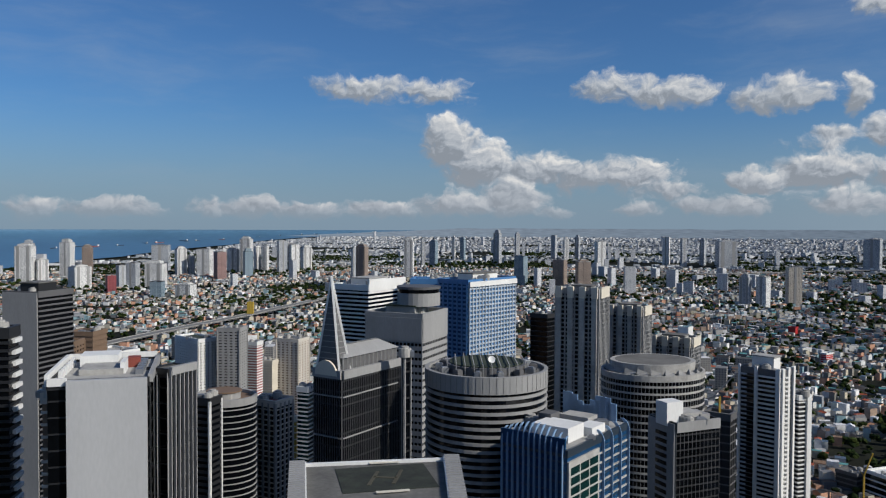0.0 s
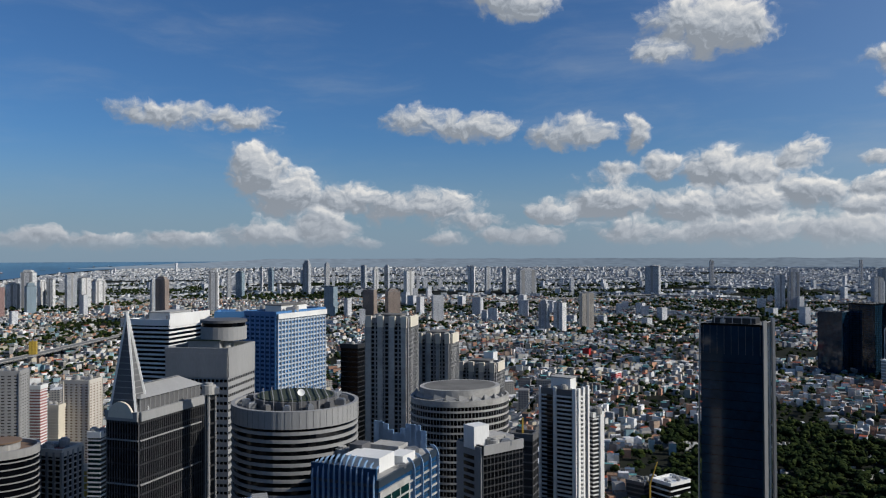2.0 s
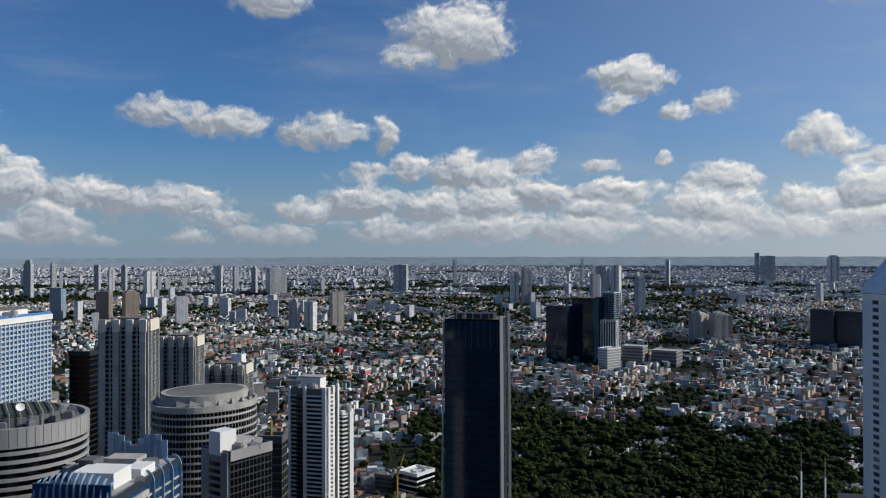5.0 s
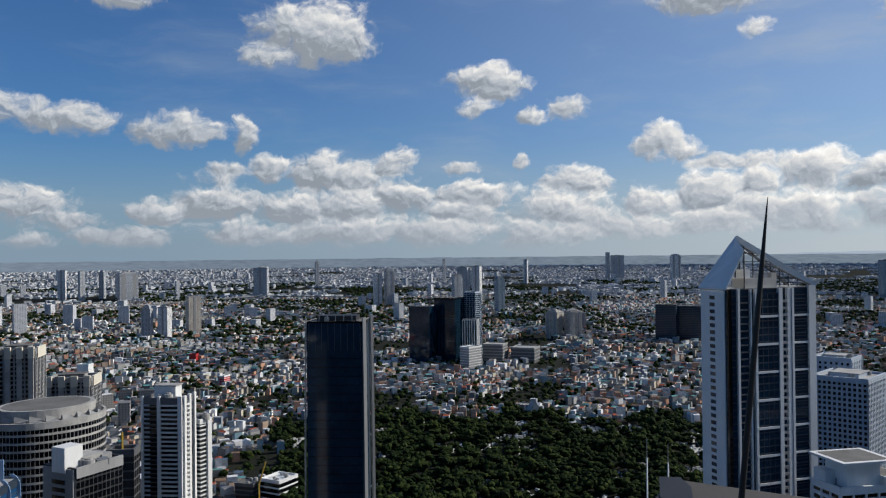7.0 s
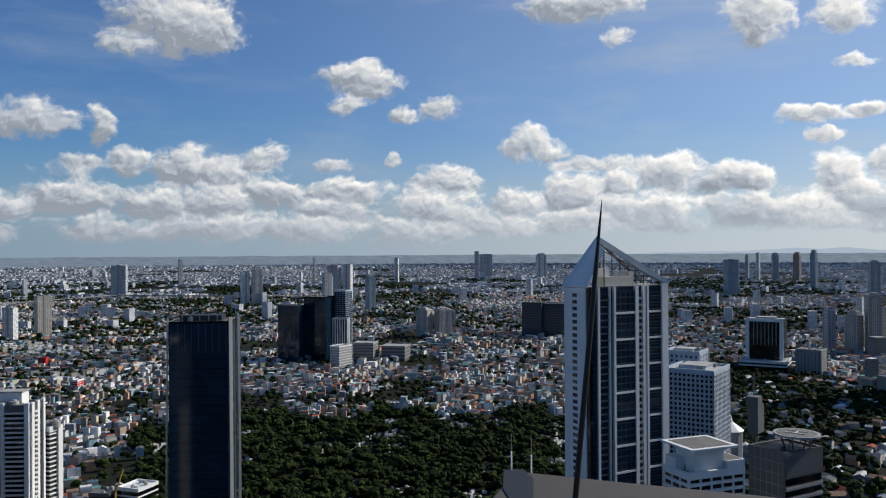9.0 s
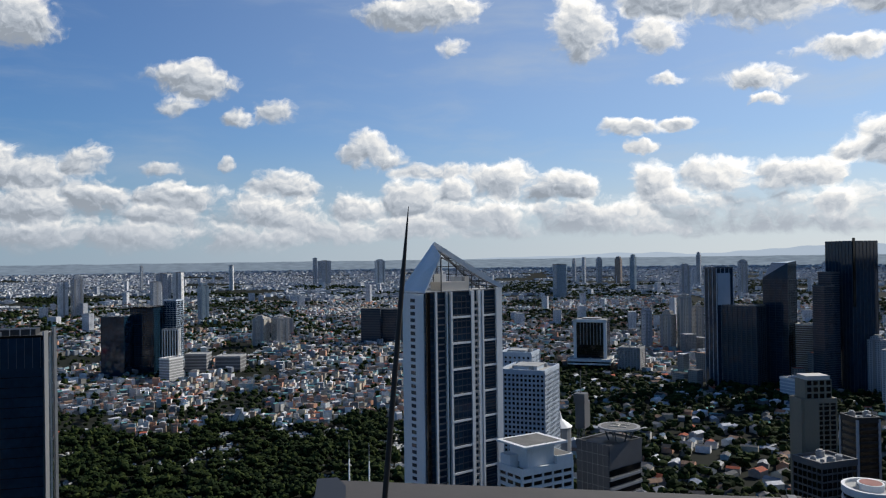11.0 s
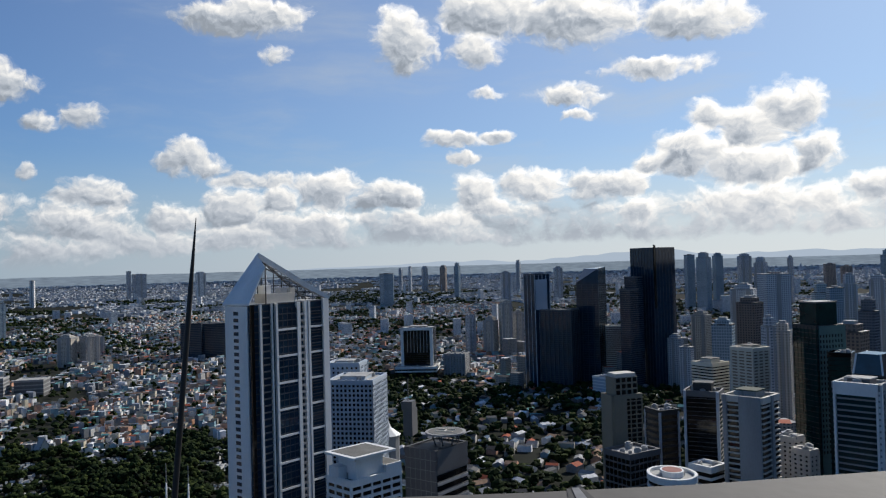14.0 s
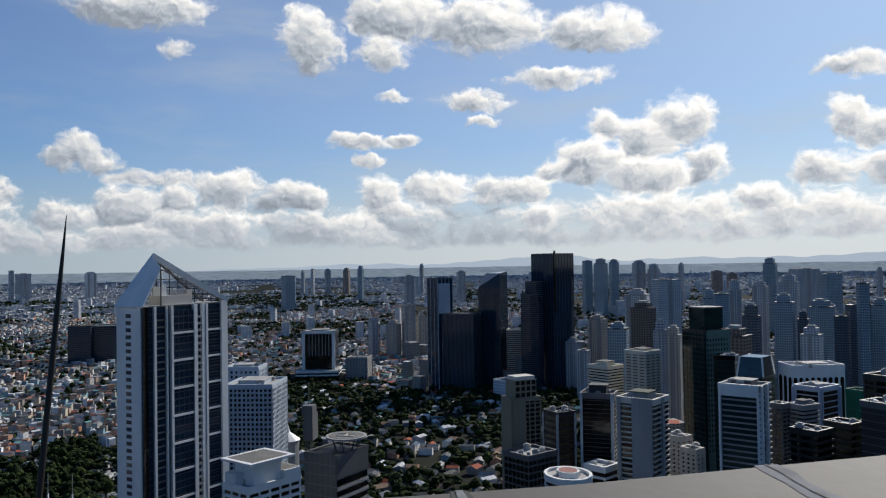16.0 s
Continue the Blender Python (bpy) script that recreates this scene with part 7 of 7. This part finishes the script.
# ---------------------------------------------------------------- villas
M_VWALL = palette("villa_walls", [(0.60, 0.57, 0.50), (0.52, 0.47, 0.40), (0.66, 0.65, 0.62), (0.45, 0.42, 0.38)], 0.8, 0.2, 0.3, by="object")
M_VROOF = palette("villa_roofs", [(0.30, 0.29, 0.27), (0.24, 0.10, 0.07), (0.42, 0.41, 0.40), (0.20, 0.17, 0.15), (0.16, 0.20, 0.19), (0.50, 0.45, 0.36), (0.30, 0.16, 0.11), (0.55, 0.55, 0.54)], 0.75, 0.35, 0.4, by="object")
vprotos = []
for s, (w, l, h, t) in enumerate(((11, 17, 5.5, 3.2), (9, 14, 6.5, 2.8), (13, 15, 4.5, 3.6), (8, 20, 4.0, 2.2))):
    vl = thing("villa", 0, 0, 0, "low villa with a pitched roof under trees", "house", "villas")
    link_mesh("wall", *box(-l / 2, -w / 2, -0.5, l / 2, w / 2, h), M_VWALL, parent=vl)
    o = 0.9
    rv = [(-l / 2 - o, -w / 2 - o, h - 0.2), (l / 2 + o, -w / 2 - o, h - 0.2), (l / 2 + o, w / 2 + o, h - 0.2), (-l / 2 - o, w / 2 + o, h - 0.2), (-l / 2 + w * 0.4, 0, h + t), (l / 2 - w * 0.4, 0, h + t)]
    link_mesh("roof", rv, [(0, 1, 5, 4), (1, 2, 5), (2, 3, 4, 5), (3, 0, 4), (3, 2, 1, 0)], M_VROOF, parent=vl)
    link_mesh("porch", *joined(box(-l * 0.2, -w / 2 - 3, -0.5, l * 0.2, -w / 2, 0.3), box(-l * 0.22, -w / 2 - 3.2, 3, l * 0.22, -w / 2, 3.3)), M_VROOF, parent=vl)
    for q in (-0.32, -0.05, 0.3):
        link_mesh("window", *box(l * q - 0.9, -w / 2 - 0.08, 1.0, l * q + 0.9, -w / 2 + 0.1, 2.4), M_GLASS, parent=vl)
    vprotos.append(vl)
az, d = scatter(420, 760, 21, 62, 112)
mix = rng.permutation(len(az))
az, d = az[mix], d[mix]
az, d = az[:115], d[:115]
for i, (a, dd) in enumerate(zip(az.tolist(), d.tolist())):
    x, y = spot_at(a, dd)
    if i < 4:
        vprotos[i].location = (x, y, 0)
    else:
        copy_thing(vprotos[i * 7 % 4], pose(x, y, 0, 0, 0, 20 + 90 * (i % 2) + (i * 31 % 17)))
az, d = scatter(430, 1500, 20, 62, 113)
keep = garden_town(az, d) & (rng.random(len(az)) < 0.8)
az, d = az[keep], d[keep]
nb = len(az)
cluster("garden_houses", az, d, rng.uniform(8, 13, nb), rng.uniform(11, 19, nb), rng.uniform(3.5, 7.5, nb), turned(az, d), rng.uniform(0.5, 1, nb), (M_WALLS, M_ROOFS), "low villas with pitched roofs among trees")

# single houses of the crowded quarter
M_HWALL = palette("quarter_walls", [(0.46, 0.44, 0.40), (0.36, 0.33, 0.27), (0.60, 0.59, 0.57), (0.40, 0.28, 0.20), (0.30, 0.31, 0.32), (0.48, 0.41, 0.29), (0.66, 0.65, 0.62)], 0.8, 0.25, 0.3, by="object")
M_HROOF = palette("quarter_roofs", [(0.20, 0.20, 0.20), (0.09, 0.085, 0.08), (0.17, 0.10, 0.075), (0.24, 0.06, 0.035), (0.33, 0.32, 0.31), (0.52, 0.51, 0.50), (0.13, 0.13, 0.125)], 0.75, 0.4, 0.4, by="object")
hprotos = []
for w, l, h, g2 in ((7, 10, 6, 1.6), (6, 9, 8.5, 0.0), (8, 11, 5, 2.0), (6, 12, 10, 0.0)):
    hs = thing("town_house", 0, 0, 0, "small crowded town house with a tin roof", "house", "town houses")
    link_mesh("wall", *box(-l / 2, -w / 2, -0.5, l / 2, w / 2, h), M_HWALL, parent=hs)
    if g2:
        rv = [(-l / 2 - 0.4, -w / 2 - 0.4, h - 0.1), (l / 2 + 0.4, -w / 2 - 0.4, h - 0.1), (l / 2 + 0.4, w / 2 + 0.4, h - 0.1), (-l / 2 - 0.4, w / 2 + 0.4, h - 0.1), (-l / 2 - 0.4, 0, h + g2), (l / 2 + 0.4, 0, h + g2)]
        link_mesh("roof", rv, [(0, 1, 5, 4), (2, 3, 4, 5), (1, 2, 5), (3, 0, 4), (3, 2, 1, 0)], M_HROOF, parent=hs)
    else:
        link_mesh("roof", *joined(box(-l / 2 - 0.2, -w / 2 - 0.2, h, l / 2 + 0.2, w / 2 + 0.2, h + 0.5), box(-l * 0.2, -w * 0.2, h + 0.5, l * 0.1, w * 0.2, h + 2.4)), M_HROOF, parent=hs)
    hprotos.append(hs)
for i, (a, dd) in enumerate(HOUSES):
    x, y = spot_at(a, dd)
    if i < 4:
        hprotos[i].location = (x, y, 0)
    else:
        copy_thing(hprotos[i * 5 % 4], pose(x, y, 0, 0, 0, 20 + 90 * (i % 2) + i * 37 % 13))

# graves and lawns in the park
az, d = scatter(600, 1050, 6.5, 30, 63)
keep = wooded(az, d) & (patch_noise(az, d, 45) < -0.22)
az, d = az[keep], d[keep]
nb = len(az)
cluster("tombs", az, d, rng.uniform(1.5, 3.5, nb), rng.uniform(2, 5, nb), rng.uniform(1, 3.5, nb), turned(az, d), np.zeros(nb), (M_WHITE, M_ROOFW), "small white tombs in clearings of the park", "tombs")
M_LAWN = material("lawn", (0.085, 0.13, 0.03), 0.9, vary=0.35, scale=0.05, fine=0.6)
for a, dd, rx, ry in ((48.81, 850, 20, 12), (54.12, 930, 24, 9), (44.17, 770, 16, 10), (49.76, 700, 22, 10)):
    x, y = spot_at(a, dd)
    lw = link_mesh("lawn", *prism([(rx * cos(i * pi / 10) * (1 + 0.2 * sin(i * 1.7)), ry * sin(i * pi / 10) * (1 + 0.2 * cos(i * 2.3))) for i in range(20)], 0.004, 0.3), M_LAWN)
    lw.location, lw.rotation_euler = (x, y, 0), (0, 0, a)
    tagged(lw, "bright green lawn clearing in the park", "lawn", kind="structure")

# ---------------------------------------------------------------- the roof underfoot
H = EYE - 1.35
edge = [(4.25, 3.00), (4.42, 2.45), (4.62, 1.85), (4.88, 1.0), (5.20, 0.1), (5.62, -0.85), (6.02, -1.75), (6.9, -3.9)]
inner = [(3.20, 2.62), (3.30, 2.2), (3.45, 1.6), (3.68, 0.7), (3.98, -0.2), (4.38, -1.2), (4.8, -2.1), (5.7, -4.3)]
edge = [(0.66 + 1.125 * (x - 0.66), 0.45 + 1.125 * (y - 0.45)) for x, y in edge]
inner = [(0.66 + 1.125 * (x - 0.66), 0.45 + 1.125 * (y - 0.45)) for x, y in inner]
cop = thing("parapet_coping", 4.4, 1.5, EYE - 1.75, "grey metal coping on the roof edge", "parapet")
n = len(edge)
def rel(p, z):
    return (p[0] - 4.4, p[1] - 1.5, z - (EYE - 1.75))
v = [rel(p, H) for p in edge] + [rel(p, H - 0.06) for p in inner] + [rel(p, H - 0.55) for p in edge] + [rel(p, H - 0.55) for p in inner]
f = []
for i in range(n - 1):
    f += [(i, i + 1, n + i + 1, n + i), (2 * n + i, 2 * n + i + 1, i + 1, i), (n + i, n + i + 1, 3 * n + i + 1, 3 * n + i)]
f += [(0, n, 3 * n, 2 * n), (n - 1, 2 * n - 1, 4 * n - 1, 3 * n - 1)]
top = link_mesh("coping_cap", v, f, M_LEDGE, parent=cop)
bev = top.modifiers.new("edge", "BEVEL")
bev.width, bev.segments, bev.limit_method = 0.02, 2, "ANGLE"
def strip(a, b, wide, mat, name, lift):
    a, b = Vector(a), Vector(b)
    d = (b - a).normalized()
    s = Vector((-d.y, d.x)) * wide / 2
    m = 9
    vs = []
    for k in range(m):
        q = k / (m - 1)
        wob = 1 + 0.22 * sin(k * 2.1 + a.x)
        p = a + (b - a) * q + s.normalized() * 0.012 * sin(k * 1.9)
        z = H + lift - 0.06 * q
        vs += [rel(p + s * wob, z), rel(p - s * wob, z)]
    return link_mesh(name, vs, [(2 * k, 2 * k + 1, 2 * k + 3, 2 * k + 2) for k in range(m - 1)], mat, parent=cop)
for i, q in ((5, 0.15), (3, 0.3), (1, 0.3)):
    a = Vector(edge[i]) * (1 - q) + Vector(edge[i + 1]) * q
    b = Vector(inner[i]) * (1 - q) + Vector(inner[i + 1]) * q
    if i == 5:
        strip(a, b, 0.17, M_SEAL, "sealant", 0.004)
        strip(a, b, 0.016, M_CRACK, "joint", 0.009)
    elif i == 1:
        strip(edge[0], inner[1], 0.16, M_DARK, "patch", 0.004)
    else:
        strip(a, b, 0.12, M_CRACK, "joint", 0.004)
        strip(a, b, 0.05, M_SEAL, "sealant", 0.009)
deck = thing("roof_deck", 2, -6, EYE - 1.75, "grey roof deck behind the coping", "roof")
dp = [(3.9, 2.75), (0.2, 1.45), (-6, -0.6), (-6, -14), (9, -14), (6.6, -4.0), (5.2, -0.4), (4.5, 1.4)]
link_mesh("slab", *prism(ccw([(x - 2, y + 6) for x, y in dp]), -0.4, 0.0), M_ROOF, parent=deck)
link_mesh("shaft_wall", *prism(ccw([(x - 2, y + 6) for x, y in dp]), -(EYE - 1.75), -0.4), M_MID, parent=deck)

rod = thing("lightning_rod", 4.253, 2.632, H - 0.01, "slender black tapered pole on the coping", "pole")
dx, dy = 4.33 - 4.26, 2.50 - 2.62
sec = [(0.0, 0.016), (0.55, 0.0155), (0.95, 0.0145), (1.25, 0.013), (1.43, 0.0085), (1.55, 0.005), (1.63, 0.0015)]
rv = [(dx * z / 1.48 + r * cos(i * pi / 5), dy * z / 1.48 + r * sin(i * pi / 5), z) for z, r in sec for i in range(10)]
rf = [(j * 10 + i, j * 10 + (i + 1) % 10, (j + 1) * 10 + (i + 1) % 10, (j + 1) * 10 + i) for j in range(len(sec) - 1) for i in range(10)]
link_mesh("shaft", rv, rf, M_POLE, parent=rod, smooth=True)
link_mesh("foot", *prism([(0.045 * cos(i * pi / 6), 0.045 * sin(i * pi / 6)) for i in range(12)], 0, 0.02), M_POLE, parent=rod)

low = thing("lower_roof", *spot_at(55.89, 62), 0, "lower flat roof of a neighbouring tower", "roof")
lz = up(-20.5, 62)
link_mesh("shaft", *box(-5, -5, 0, 5, 5, lz), M_MID, parent=low)
link_mesh("slab", *box(-5.3, -5.3, lz, 5.3, 5.3, lz + 0.4), M_ROOF, parent=low)
for a, el in ((55.24, -13.82), (56.64, -14.05)):
    x, y = spot_at(a, 62)
    rd = thing("thin_mast", x, y, lz + 0.4, "thin white mast on a lower roof", "mast", "thin masts")
    h = up(el, 62) - lz - 0.4
    bar((0, 0, 0), (0, 0, h), 0.09, M_WHITE, "mast_pole", rd)
    bar((0, 0, h), (0, 0, h + 1.4), 0.04, M_STEEL, "mast_tip", rd)
    link_mesh("mast_foot", *box(-0.2, -0.2, 0, 0.2, 0.2, 0.15), M_STEEL, parent=rd)
